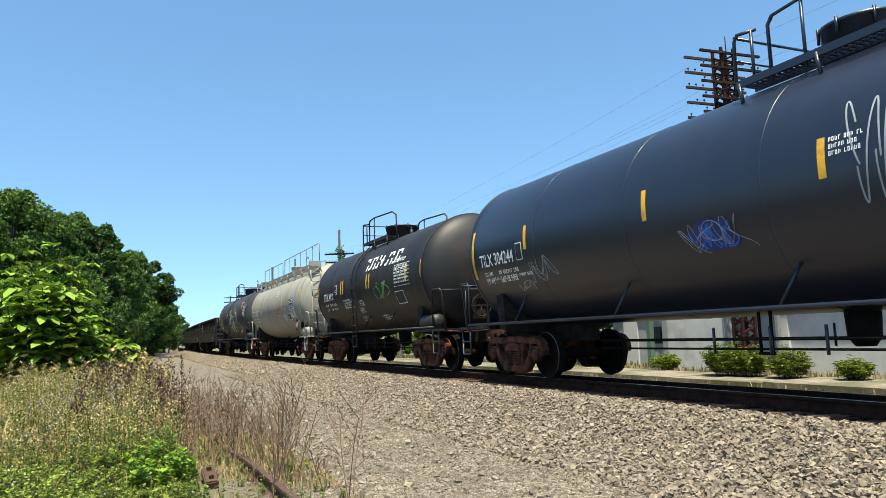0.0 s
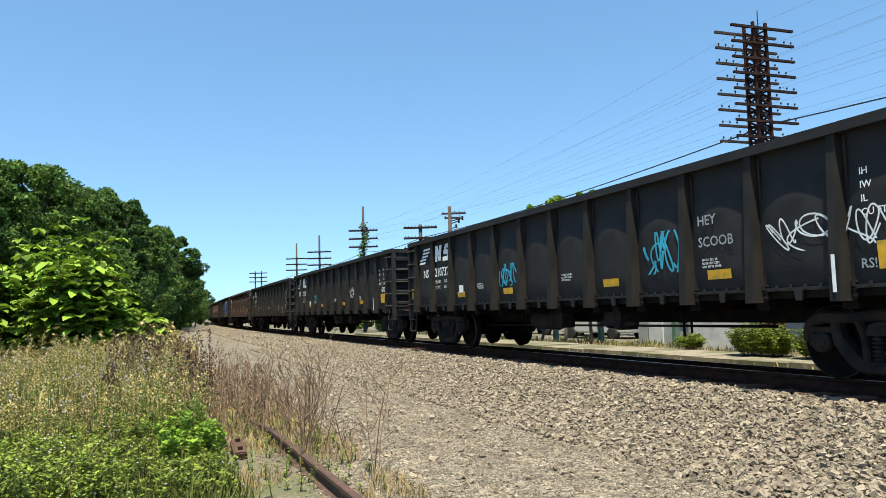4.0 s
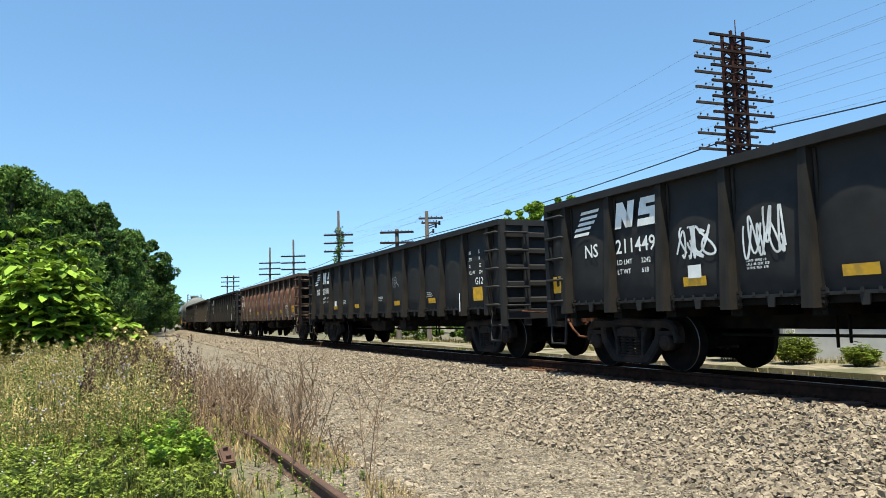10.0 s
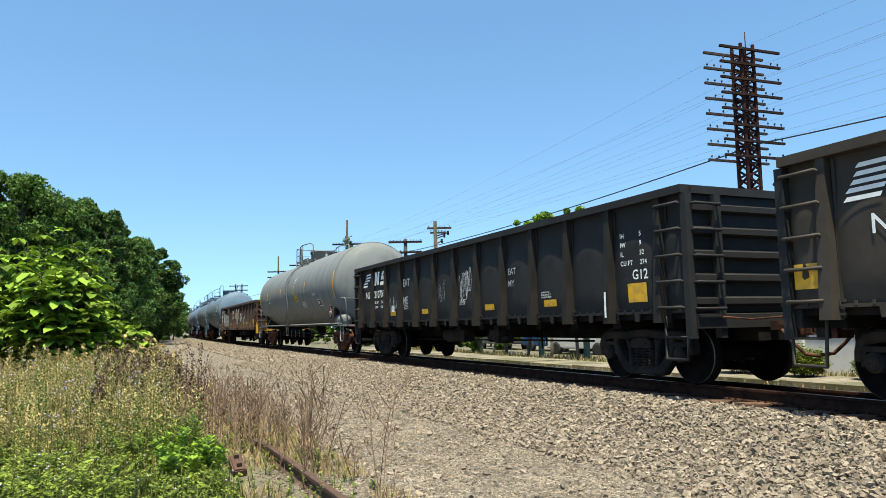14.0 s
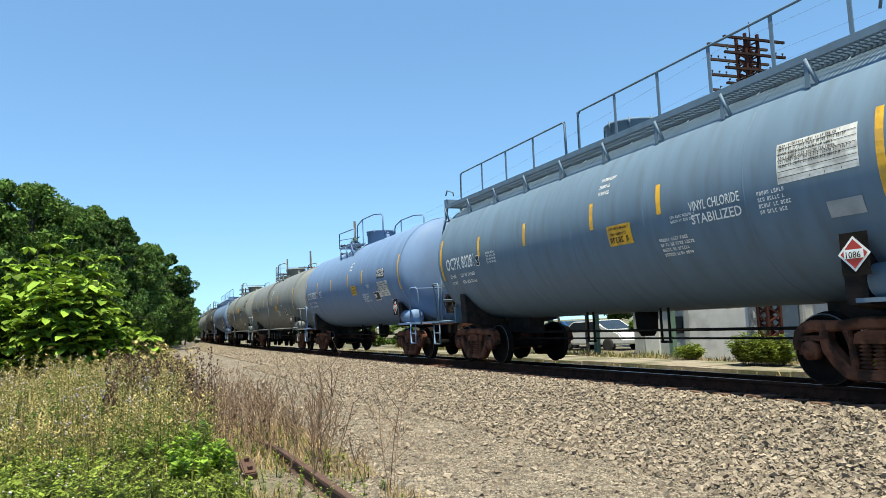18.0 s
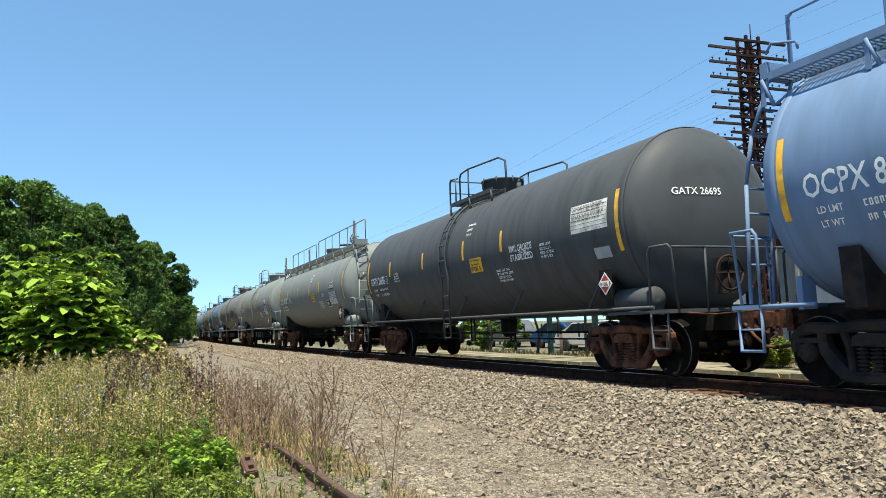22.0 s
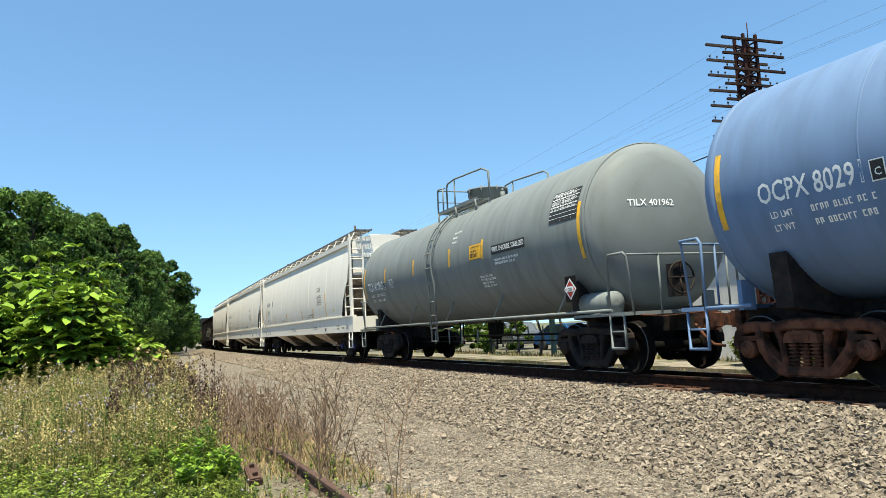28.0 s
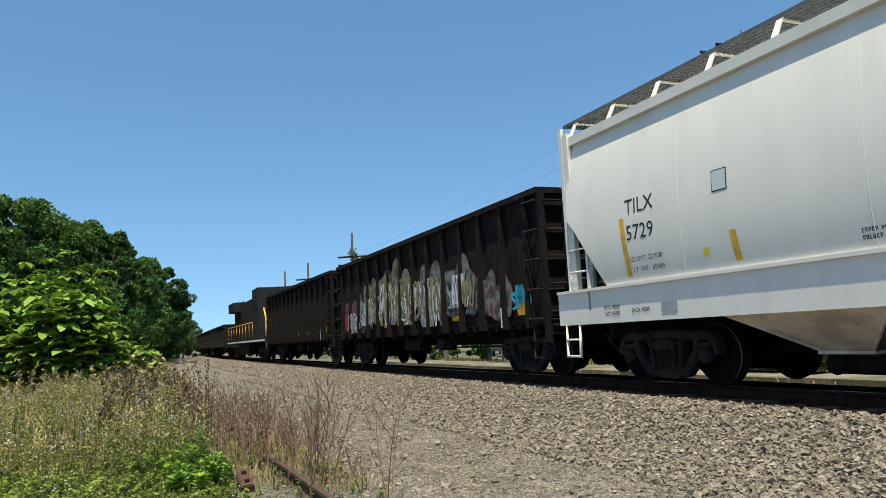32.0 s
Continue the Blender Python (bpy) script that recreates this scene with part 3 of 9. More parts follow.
def flat_text(car, s, x, z, size, y, material="white", name="lettering", maxw=None):
    """Lettering on a flat side at y, seen from the side of the camera."""
    vs, fs = text_mesh(s, size)
    w = max(v.x for v in vs)
    k = min(1.0, maxw / w) if maxw else 1.0
    me = bpy.data.meshes.new(name)
    if callable(y):
        y = min(y(x + v.x * k, z + v.y) for v in vs)
    me.from_pydata([(x + v.x * k, y, z + v.y) for v in vs], [], fs)
    me.materials.append(M[material])
    ob = new(name, me)
    ob.parent = car
    return ob


def round_text(car, s, x, z, size, shape, material="white", name="lettering", narrow=1.0, base=None, bold=0.012):
    """Lettering wrapped on a tank or a curved side; shape gives (y, z) for a length along the wall."""
    vs, fs = text_mesh(s, size, bold)
    me = bpy.data.meshes.new(name)
    out = []
    for v in vs:
        y, zz = shape(z, v.y) if base is None else shape(base, z - base + v.y)
        out.append((x + v.x * narrow, y, zz))
    me.from_pydata(out, [], fs)
    me.materials.append(M[material])
    ob = new(name, me)
    ob.parent = car
    return ob


def tank_wall(r, zc, lift=0.004):
    """Point of the tank's wall, u metres up along it from height z."""
    def at(z, u):
        a = math.asin(max(-1, min(1, (z - zc) / r))) + u / r
        return -(r + lift) * math.cos(a), zc + (r + lift) * math.sin(a)
    at.r, at.zc = r, zc
    return at


def wrap_patch(car, name, x0, x1, z, h, shape, material, label="", n=8, slant=0.0, lift=None):
    me = bpy.data.meshes.new(name)
    vs, fs = [], []
    for i in range(n + 1):
        vs += [lay(shape, x0 + slant * i / n, z, h * i / n), lay(shape, x1 + slant * i / n, z, h * i / n)]
    for i in range(n):
        fs.append((2 * i, 2 * i + 1, 2 * i + 3, 2 * i + 2))
    me.from_pydata(vs, [], fs)
    me.materials.append(M[material])
    ob = new(name, me)
    ob.parent = car
    if label:
        ob["label"] = label
    return ob


def small_print(car, x, z, w, lines, size, shape, material="white", rng=None, base=None):
    """Lines of writing too small to read, as bars."""
    rng = rng or random.Random(int(x * 100 + z * 1000))
    vs, fs = [], []
    first = z if base is None else base

    def stroke(x0, x1, zb, u0, u1):
        k = len(vs)
        for px, u in ((x0, u0), (x1, u0), (x1, u1), (x0, u1)):
            vs.append(lay(shape, px, first, zb - first + u))
        fs.append((k, k + 1, k + 2, k + 3))
    for i in range(lines):
        cx, zb, end, left = x, z - i * size * 1.6, x + w * rng.uniform(0.75, 1.0), rng.randint(2, 6)
        th = size * 0.2
        while cx < end:
            ww = size * 0.55
            stroke(cx, cx + th, zb, 0, size)
            if rng.random() < 0.7:
                stroke(cx + th, cx + ww, zb, size - th, size)
            if rng.random() < 0.6:
                stroke(cx + th, cx + ww, zb, 0, th)
            if rng.random() < 0.6:
                stroke(cx + ww - th, cx + ww, zb, th, size - th)
            cx += size * 0.8
            left -= 1
            if left == 0:
                cx, left = cx + size * 0.6, rng.randint(2, 6)
    me = bpy.data.meshes.new("small_print")
    me.from_pydata(vs, [], fs)
    me.materials.append(M[material])
    ob = new("small_print", me)
    ob.parent = car
    return tagged(ob, kind="stuff")


def scribble(car, x, z, w, h, shape, material, seed, strokes=7, thick=0.03, name="graffiti", flow=5):
    """Looping sprayed lines in a field w by h."""
    rng = random.Random(seed)
    vs, fs = [], []
    for s in range(strokes):
        cx, cz = x + w * (s + 0.5) / strokes, z + h * rng.uniform(0.3, 0.7)
        a, ph, b = rng.uniform(0.5, 1.4) * w / strokes, rng.uniform(0, 6.3), rng.uniform(0.3, 0.5) * h
        k1, k2 = rng.choice((1, 2, 2, 3)), rng.choice((1, 2, 3))
        pts = []
        for i in range(flow * 6):
            u = i / (flow * 6 - 1)
            pts.append((cx + a * math.sin(ph + u * 3.1 * k1) + a * 0.4 * u, cz + b * math.cos(ph * 1.7 + u * 3.1 * k2)))
        for (ax, az), (bx, bz) in zip(pts, pts[1:]):
            dx, dz = bx - ax, bz - az
            ln = math.hypot(dx, dz) or 1
            tk = thick * 0.5
            nx, nz = -dz / ln * tk, dx / ln * tk
            k = len(vs)
            for px, pz in ((ax - nx, az - nz), (bx - nx, bz - nz), (bx + nx, bz + nz), (ax + nx, az + nz)):
                vs.append(lay(shape, px, z, min(h, max(0, pz - z))))
            fs.append((k, k + 1, k + 2, k + 3))
    me = bpy.data.meshes.new(name)
    me.from_pydata(vs, [], fs)
    me.materials.append(M[material])
    ob = new(name, me)
    ob.parent = car
    return ob


def blob(car, x, z, w, h, shape, material, seed, name="graffiti", n=28, rough=0.22, lift=0.0):
    """A filled, uneven patch of sprayed colour."""
    rng = random.Random(seed)
    ph = [rng.uniform(0, 6.3) for _ in range(4)]
    vs, fs = [], []
    y, zz = shape(z, h * 0.5)
    vs.append((x + w / 2, y - lift, zz))
    for i in range(n):
        a = 2 * math.pi * i / n
        r = 1 + rough * (math.sin(2 * a + ph[0]) * 0.6 + math.sin(3 * a + ph[1]) * 0.5 + math.sin(5 * a + ph[2]) * 0.4)
        c, s = math.cos(a), math.sin(a)
        c, s = math.copysign(abs(c) ** 0.85, c), math.copysign(abs(s) ** 0.85, s)
        y, zz = shape(z, min(h * 1.15, max(0, h / 2 + s * r * h / 2)))
        vs.append((x + w / 2 + c * r * w / 2, y - lift, zz))
        fs.append((0, 1 + i, 1 + (i + 1) % n))
    me = bpy.data.meshes.new(name)
    me.from_pydata(vs, [], fs)
    me.materials.append(M[material])
    ob = new(name, me)
    ob.parent = car
    return ob



# ---- tank cars ----
def tank_car(L, paint, r=1.52, platform="short", ladder_at=0, stripe=True, rail=True, text="", head="", dirt_trucks="truck", cap=None,
             label="", extra=None, big=0.41, zc=None, text_mat="white", dome_x=0.0, text_x=1.05, text_z=-0.32, stripes=None):
    """L: metres over the couplers. The nearer side is -y, the front +x."""
    car = tagged(new("tank_car"), label, "tank car", "cars of the train")
    half = L / 2 - 0.62
    zc = zc or 1.04 + r
    tl = half - 0.28
    prof = [(-tl, 0.02)]
    for k in range(1, 9):
        a = k / 8 * math.pi / 2
        prof.append((-tl + 0.62 * (1 - math.cos(a)), r * math.sin(a)))
    nseg = 6
    for k in range(1, nseg):
        prof.append((-tl + 0.62 + (2 * tl - 1.24) * k / nseg, r))
    prof += [(-a, b) for a, b in prof[8::-1]]
    bm = bmesh.new()
    lathe(bm, prof, 56, "x", 0, (0, 0, zc))
    part("tank_shell", bm, paint, car, smooth=True)
    # seams of the jacket
    for k in range(1, nseg):
        x = -tl + 0.62 + (2 * tl - 1.24) * k / nseg
        sm = shared(("seam", r, zc), "jacket_seam", lambda b: lathe(b, [(-0.014, r + 0.001), (-0.010, r + 0.005), (0.010, r + 0.005), (0.014, r + 0.001)], 56, "x", 0, (0, 0, zc), False), paint, car, smooth=True)
        sm.location.x = x
    for e in (1, -1):
        sm = shared(("headseam", r, zc), "head_seam", lambda b: lathe(b, [(-0.05, r + 0.001), (-0.035, r + 0.014), (0.035, r + 0.014), (0.05, r + 0.001)], 56, "x", 0, (0, 0, zc), False), paint, car, smooth=True)
        sm.location.x = e * (tl - 0.62)
    wall = tank_wall(r, zc)
    wall.end = -tl + 2.4
    # sills, bolsters, couplers, trucks
    hb = half - 1.68

    def sill(bm):
        box(bm, hb - 1.3, half, -0.2, 0.2, 0.72, 1.06)
        extrude_poly(bm, [(hb - 0.24, 0.8), (hb + 0.24, 0.8), (hb + 0.24, zc - r * 0.75), (hb - 0.24, zc - r * 0.75)], -0.22, 0.22)
        for s in (-1, 1):
            vsx = [(s * 0.2, 0.84), (s * 1.3, 1.0), (s * (r * 0.84), zc - r * 0.58), (s * (r * 0.5), zc - r * 0.87), (s * 0.2, zc - r)]
            a = [bm.verts.new((hb - 0.14, y, z)) for y, z in vsx]
            b = [bm.verts.new((hb + 0.14, y, z)) for y, z in vsx]
            bm.faces.new(a)
            bm.faces.new(b[::-1])
            for k in range(5):
                j = (k + 1) % 5
                bm.faces.new((a[k], b[k], b[j], a[j]))
    for e in (1, -1):
        sb = shared(("sill", L, r), "stub_sill", sill, "truck", car)
        sb.rotation_euler.z = 0 if e > 0 else math.pi
    add_couplers(car, L / 2)
    add_trucks(car, hb, dirt_trucks, cap)

    # end platform with its handrail, steps and brake wheel
    def end_gear(bm):
        box(bm, half - 0.42, half, -1.5, 1.5, 1.02, 1.08)
        for s in (-1, 1):
            y = s * 1.46
            pipe(bm, [(half - 0.46, y, 1.05), (half - 0.46, y, 1.98), (half - 0.40, y, 2.06), (half - 0.02, y * 0.99, 2.06), (half - 0.0, y * 0.96, 2.0), (half - 0.0, y * 0.9, 1.05)], 0.022)
            pipe(bm, [(half, y * 0.96, 2.03), (half + 0.02, s * 0.75, 2.03)], 0.02)
            pipe(bm, [(half - 0.46, y, 1.05), (half - 0.46, y, 0.48), (half - 0.08, y, 0.48), (half - 0.08, y, 1.05)], 0.02)
            bar(bm, (half - 0.46, y, 0.76), (half - 0.08, y, 0.76), 0.016)
            pipe(bm, [(half - 1.2, y * 0.93, 1.06), (half - 0.46, y, 1.05)], 0.03)
            box(bm, half - 0.86, half - 0.78, s * 1.05 - 0.12, s * 1.05 + 0.12, 1.0, 1.42)
        bar(bm, (half + 0.02, -0.75, 2.03), (half + 0.02, 0.75, 2.03), 0.02)
        for y in (-0.75, 0.75):
            bar(bm, (half + 0.02, y, 1.05), (half + 0.02, y, 2.03), 0.018)
    for e in (1, -1):
        g = shared(("endgear", L), "end_platform", end_gear, paint, car)
        g.rotation_euler.z = 0 if e > 0 else math.pi

    def brake(bm):
        n = 16
        pts = [(half + 0.10, -0.35 + 0.27 * math.cos(2 * math.pi * k / n), 1.62 + 0.27 * math.sin(2 * math.pi * k / n)) for k in range(n + 1)]
        pipe(bm, pts, 0.018)
        for k in range(0, n, 4):
            bar(bm, (half + 0.06, -0.35, 1.62), pts[k], 0.014)
        box(bm, half - 0.12, half + 0.06, -0.48, -0.22, 1.3, 1.86)
    shared(("brake", L), "brake_wheel", brake, "truck", car)

    def air_tank(bm):
        lathe(bm, [(half - 1.5, 0.05), (half - 1.46, 0.2), (half - 0.62, 0.2), (half - 0.58, 0.05)], 16, "x", 0, (0, -1.22, 1.26))
        box(bm, half - 1.6, half - 0.5, -1.45, -1.0, 1.02, 1.07)
    shared(("airtank", L), "brake_cylinder", air_tank, paint, car)
    if rail:
        def side_rail(bm):
            bar(bm, (-half + 0.4, -1.46, 1.12), (half - 0.4, -1.46, 1.12), 0.03)
            for k in range(5):
                x = -half * 0.72 + k * half * 0.36
                bar(bm, (x, -1.46, 1.12), (x + 0.22, -r * 0.80, zc - r * 0.62), 0.02)
            for e in (-1, 1):
                for x0 in (0.4, 1.35):
                    pipe(bm, [(e * x0, -1.2, 0.9), (e * x0, -1.2, 0.55)], 0.02)
        shared(("siderail", L, r), "side_handrail", side_rail, paint, car)
        sr = shared(("siderail", L, r), "side_handrail", side_rail, paint, car)
        sr.rotation_euler.z = math.pi

    def underpipe(bm):
        bar(bm, (-half * 0.55, -0.5, 0.72), (half * 0.55, -0.5, 0.72), 0.025)
        bar(bm, (-half * 0.55, -0.5, 0.58), (half * 0.55, -0.5, 0.58), 0.018)
        for x in (-1.2, -1.0, 1.0, 1.2):
            bar(bm, (x, -0.5, 0.52), (x, -0.5, 1.1), 0.022)
        box(bm, -1.22, -0.98, -0.53, -0.47, 0.5, 0.54)
        box(bm, 0.98, 1.22, -0.53, -0.47, 0.5, 0.54)
        lathe(bm, [(0.6, 0.12), (0.72, 0.2), (1.1, 0.22)], 12, "z")
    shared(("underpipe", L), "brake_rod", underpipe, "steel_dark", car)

    top = zc + r
    before = set(car.children)

    # manway dome
    def dome(bm):
        lathe(bm, [(top - 0.12, 0.52), (top + 0.38, 0.52), (top + 0.39, 0.56), (top + 0.43, 0.56), (top + 0.45, 0.46), (top + 0.48, 0.1)], 28, "z")
        for k in range(8):
            a = k * math.pi / 4
            bar(bm, (0.55 * math.cos(a), 0.55 * math.sin(a), top + 0.26), (0.55 * math.cos(a), 0.55 * math.sin(a), top + 0.47), 0.02)
        bar(bm, (0.85, 0, top - 0.05), (0.85, 0, top + 0.22), 0.06, 10)
        bar(bm, (0.85, 0, top + 0.22), (0.85, 0, top + 0.3), 0.03, 8)
    shared(("dome", top), "manway", dome, paint, car)

    def grating(bm, x0, x1, y0, y1, z, pitch=0.1):
        box(bm, x0, x1, y0, y0 + 0.03, z - 0.05, z + 0.05)
        box(bm, x0, x1, y1 - 0.03, y1, z - 0.05, z + 0.05)
        k = x0
        while k < x1:
            box(bm, k, k + 0.03, y0 + 0.03, y1 - 0.03, z - 0.012, z + 0.012)
            k += pitch
        for q in (0.3, 0.6):
            yy = y0 + (y1 - y0) * q
            box(bm, x0, x1, yy, yy + 0.025, z - 0.014, z + 0.010)

    def rails(bm, x0, x1, y, z, h=0.62, curl=True):
        n = max(2, round((x1 - x0) / 1.25))
        for k in range(n + 1):
            x = x0 + (x1 - x0) * k / n
            box(bm, x - 0.03, x + 0.03, y - 0.008, y + 0.008, z, z + h)
        pipe(bm, [(x0 - 0.02, y, z + 0.25), (x0, y, z + h - 0.05), (x0 + 0.07, y, z + h), (x1 - 0.07, y, z + h), (x1, y, z + h - 0.05), (x1 + 0.02, y, z + 0.25)], 0.022)

    if platform == "long":
        gx = tl - 0.35
        ya, yb, zz = -1.2, -0.74, top - 0.13

        def walk_board(bm):
            grating(bm, -gx, gx, ya, yb, zz, 0.075)
        shared(("walk", L, r), "walkway", walk_board, "galv" if paint is STONE else paint, car)
        for k in range(10):
            def bracket(bm):
                low_z = zc + math.sqrt(r * r - ya * ya) - 0.02
                box(bm, -0.03, 0.03, ya, ya + 0.02, low_z + 0.05, zz)
                bar(bm, (0.12, ya + 0.06, low_z + 0.04), (0, ya, zz - 0.02), 0.026)
                bar(bm, (0.12, ya + 0.06, low_z + 0.04), (0.3, yb, zz - 0.04), 0.018)
                bar(bm, (0, yb, zz - 0.02), (0, yb, zc + math.sqrt(r * r - yb * yb)), 0.024)
            br = shared(("bracket", r, zc), "walkway_bracket", bracket, paint, car)
            br.location.x = -gx + 2 * gx * k / 9 - 0.1

        def rail_a(bm):
            rails(bm, -gx, -1.25, yb, zz, 0.92)
        shared(("walkrail_a", L, r), "walkway_railing", rail_a, paint, car)

        def rail_b(bm):
            rails(bm, -0.75, gx, yb, zz, 0.98)
        shared(("walkrail_b", L, r), "walkway_railing", rail_b, paint, car)

        def rail_c(bm):
            rails(bm, -1.2, 1.2, 0.9, zz - 0.1, 0.9)
        shared(("walkrail_c", L, r), "dome_railing", rail_c, paint, car)
        for e in (1, -1):
            def end_ladder(bm):
                x = tl + 0.03
                for y in (-1.16, -0.74):
                    pts = [(gx, y, zz + 0.05), (x - 0.28, y, top - 0.34), (x - 0.02, y * 1.02, zc + 0.75), (x + 0.14, y * 1.02, zc + 0.1), (x + 0.2, y * 1.04, 1.1)]
                    for p, q in zip(pts, pts[1:]):
                        bar(bm, p, q, 0.03)
                for p in ((x - 0.12, zc + 1.1), (x - 0.02, zc + 0.75), (x + 0.07, zc + 0.4), (x + 0.14, zc + 0.05), (x + 0.15, zc - 0.3), (x + 0.17, zc - 0.65), (x + 0.19, zc - 1.0)):
                    bar(bm, (p[0], -1.18, p[1]), (p[0], -0.74, p[1]), 0.018)
                box(bm, gx, gx + 0.12, -1.2, -0.7, zz - 0.02, zz + 0.2)
                pipe(bm, [(gx - 0.5, -1.2, zz + 0.2), (gx - 0.48, -1.2, zz + 0.3), (gx - 0.1, -1.2, zz + 0.42), (gx, -1.2, zz + 0.3)], 0.018)
            el = shared(("endladder", L, r), "end_ladder", end_ladder, paint, car)
            if e < 0:
                el.scale.x = -1
    elif platform == "short":
        px = 1.75
        yo, yi, zz = -1.22, -0.74, top - 0.08

        def plat(bm):
            grating(bm, -px + 0.15, 0.25, yo, yi, zz, 0.07)
        shared(("plat", r, zc), "platform", plat, paint, car)
        for x in (-px + 0.2, -0.7, 0.12):
            def pbracket(bm):
                low_z = zc + math.sqrt(r * r - yo * yo) - 0.02
                box(bm, -0.03, 0.03, yo, yo + 0.02, low_z + 0.06, zz)
                bar(bm, (0.1, yo + 0.04, low_z + 0.03), (0, yo, zz - 0.02), 0.028)
                bar(bm, (0.1, yo + 0.04, low_z + 0.03), (0.3, yi, zz - 0.03), 0.018)
                bar(bm, (0, yi, zz - 0.02), (0, yi, zc + math.sqrt(r * r - yi * yi)), 0.024)
            br = shared(("pbracket", r, zc), "platform_bracket", pbracket, paint, car)
            br.location.x = x

        def rail_a(bm):
            pipe(bm, [(-px + 0.65, yi, zz), (-px + 0.65, yi, zz + 0.7), (-px + 0.57, yi, zz + 0.78), (-px + 0.15, yo, zz + 0.6), (-px + 0.15, yo, zz)], 0.022)
            bar(bm, (-px + 0.15, yo, zz + 0.35), (-px + 0.65, yi, zz + 0.4), 0.016)
        shared(("plat_loop", r, zc), "platform_railing", rail_a, paint, car)

        def rail_b(bm):
            for s in (-1, 1):
                y = s * 0.78
                pipe(bm, [(-0.55, y, top - 0.1), (-0.55, y, top + 0.62), (-0.45, y, top + 0.74), (0.2, y, top + 0.86), (1.6, y, top + 0.84), (2.5, y, top + 0.72), (2.6, y, top + 0.6), (2.6, y, top - 0.2)], 0.024)
                box(bm, 0.17, 0.23, y - 0.01, y + 0.01, top - 0.12, top + 0.86)
        shared(("plat_rail", r, zc), "dome_railing", rail_b, paint, car)
    else:
        px = 1.25
        for s in (-1, 1):
            def plat(bm, s=s):
                ya, yb = (-0.98, -0.6) if s < 0 else (0.6, 0.98)
                zz = top - 0.06
                grating(bm, -px, px, ya, yb, zz, 0.09)
                yo, yi = (ya, yb) if s < 0 else (yb, ya)
                for x in (-px + 0.05, 0.0, px - 0.05):
                    bar(bm, (x, yo, zz), (x + 0.05, yo, zc + math.sqrt(r * r - yo * yo) - 0.02), 0.028)
            shared(("plat", s, r, zc), "platform", plat, paint, car)

        def rail_a(bm):
            zz = top - 0.06
            for y in (-0.95, 0.95):
                pipe(bm, [(-px - 0.02, y, zz - 0.15), (-px, y, zz + 0.62), (-px + 0.06, y, zz + 0.7), (-px + 0.3, y * 0.9, zz + 0.7)], 0.024)
            bar(bm, (-px, -0.95, zz + 0.68), (-px, 0.95, zz + 0.68), 0.02)
            bar(bm, (-px, -0.95, zz + 0.35), (-px, 0.95, zz + 0.35), 0.016)
            bar(bm, (-px + 0.25, -0.9, zz), (-px + 0.25, -0.9, zz + 0.7), 0.022)
        shared(("cage_a", r, zc), "platform_railing", rail_a, paint, car)

        def rail_b(bm):
            zz = top - 0.06
            for y in (-0.9, 0.9):
                pipe(bm, [(-0.72, y, zz - 0.1), (-0.72, y, zz + 0.66), (-0.64, y, zz + 0.76), (-0.2, y, zz + 0.80), (1.5, y, zz + 0.72), (1.75, y * 0.95, zz + 0.6), (1.78, y * 0.95, zz - 0.15)], 0.024)
                bar(bm, (-0.2, y, zz - 0.1), (-0.2, y, zz + 0.8), 0.022)
        shared(("cage_b", r, zc), "dome_railing", rail_b, paint, car)
        if ladder_at is not None:
            def at(a, off=0.08):
                return (-(r + off) * math.cos(a), zc + (r + off) * math.sin(a))
            for x in (-0.2, 0.2):
                st = shared(("stile", r, zc), "ladder_stile", lambda bm: pipe(bm, [(0, *at(math.radians(56 - k * 9))) for k in range(9)] + [(0, -1.57, 0.62)], 0.026), paint, car)
                st.location.x = ladder_at + x
            places = [at(math.radians(52 - k * 13.5)) for k in range(6)] + [(-1.575, z) for z in (0.64, 0.98, 1.32, 1.68)]
            for y, z in places:
                rg = shared("tank_rung", "ladder_rung", lambda bm: bar(bm, (-0.2, 0, 0), (0.2, 0, 0), 0.018), paint, car)
                rg.location = (ladder_at, y, z)
    if platform != "long":
        for ob in set(car.children) - before:
            if not ob.name.startswith("ladder_"):
                ob.location.x += dome_x
    # stripes and print
    if stripe:
        for x in stripes or (-tl + 0.75, -tl + 2.95, -tl * 0.25, tl * 0.1, tl * 0.36, tl - 0.75):
            tall = abs(abs(x) - (tl - 0.75)) < 0.01
            wrap_patch(car, "reflective_stripe", x - 0.05, x + 0.05, zc - (0.55 if tall else 0.14), 1.05 if tall else 0.46, wall, "yellow")
    if text:
        round_text(car, text, -tl + text_x, zc + text_z, big, wall, text_mat, narrow=0.74)
        wall.end = -tl + text_x + 0.74 * max(v.x for v in text_mesh(text, big)[0])
        for k, words in enumerate(("LD LMT", "LT WT")):
            round_text(car, words, -tl + text_x + 0.12, zc + text_z - 0.2 - 0.16 * k, 0.12, wall, text_mat, narrow=0.85)
            small_print(car, -tl + text_x + 0.72, zc + text_z - 0.2 - 0.16 * k, 0.95 * big / 0.41, 1, 0.08, wall, text_mat)
    if head:
        # lettering that follows the dished head
        vs, fs = text_mesh(head, 0.17)
        out = []
        for v in vs:
            y, z = -0.95 + v.x, zc + 0.3 + v.y
            q = min(0.98, math.hypot(y, z - zc) / r)
            out.append((tl - 0.62 + 0.62 * math.sqrt(1 - q * q) + 0.008, y, z))
        raw("lettering", out, fs, text_mat, "", "", "", car)
    if extra:
        extra(car, wall, tl, zc, r)
    return car


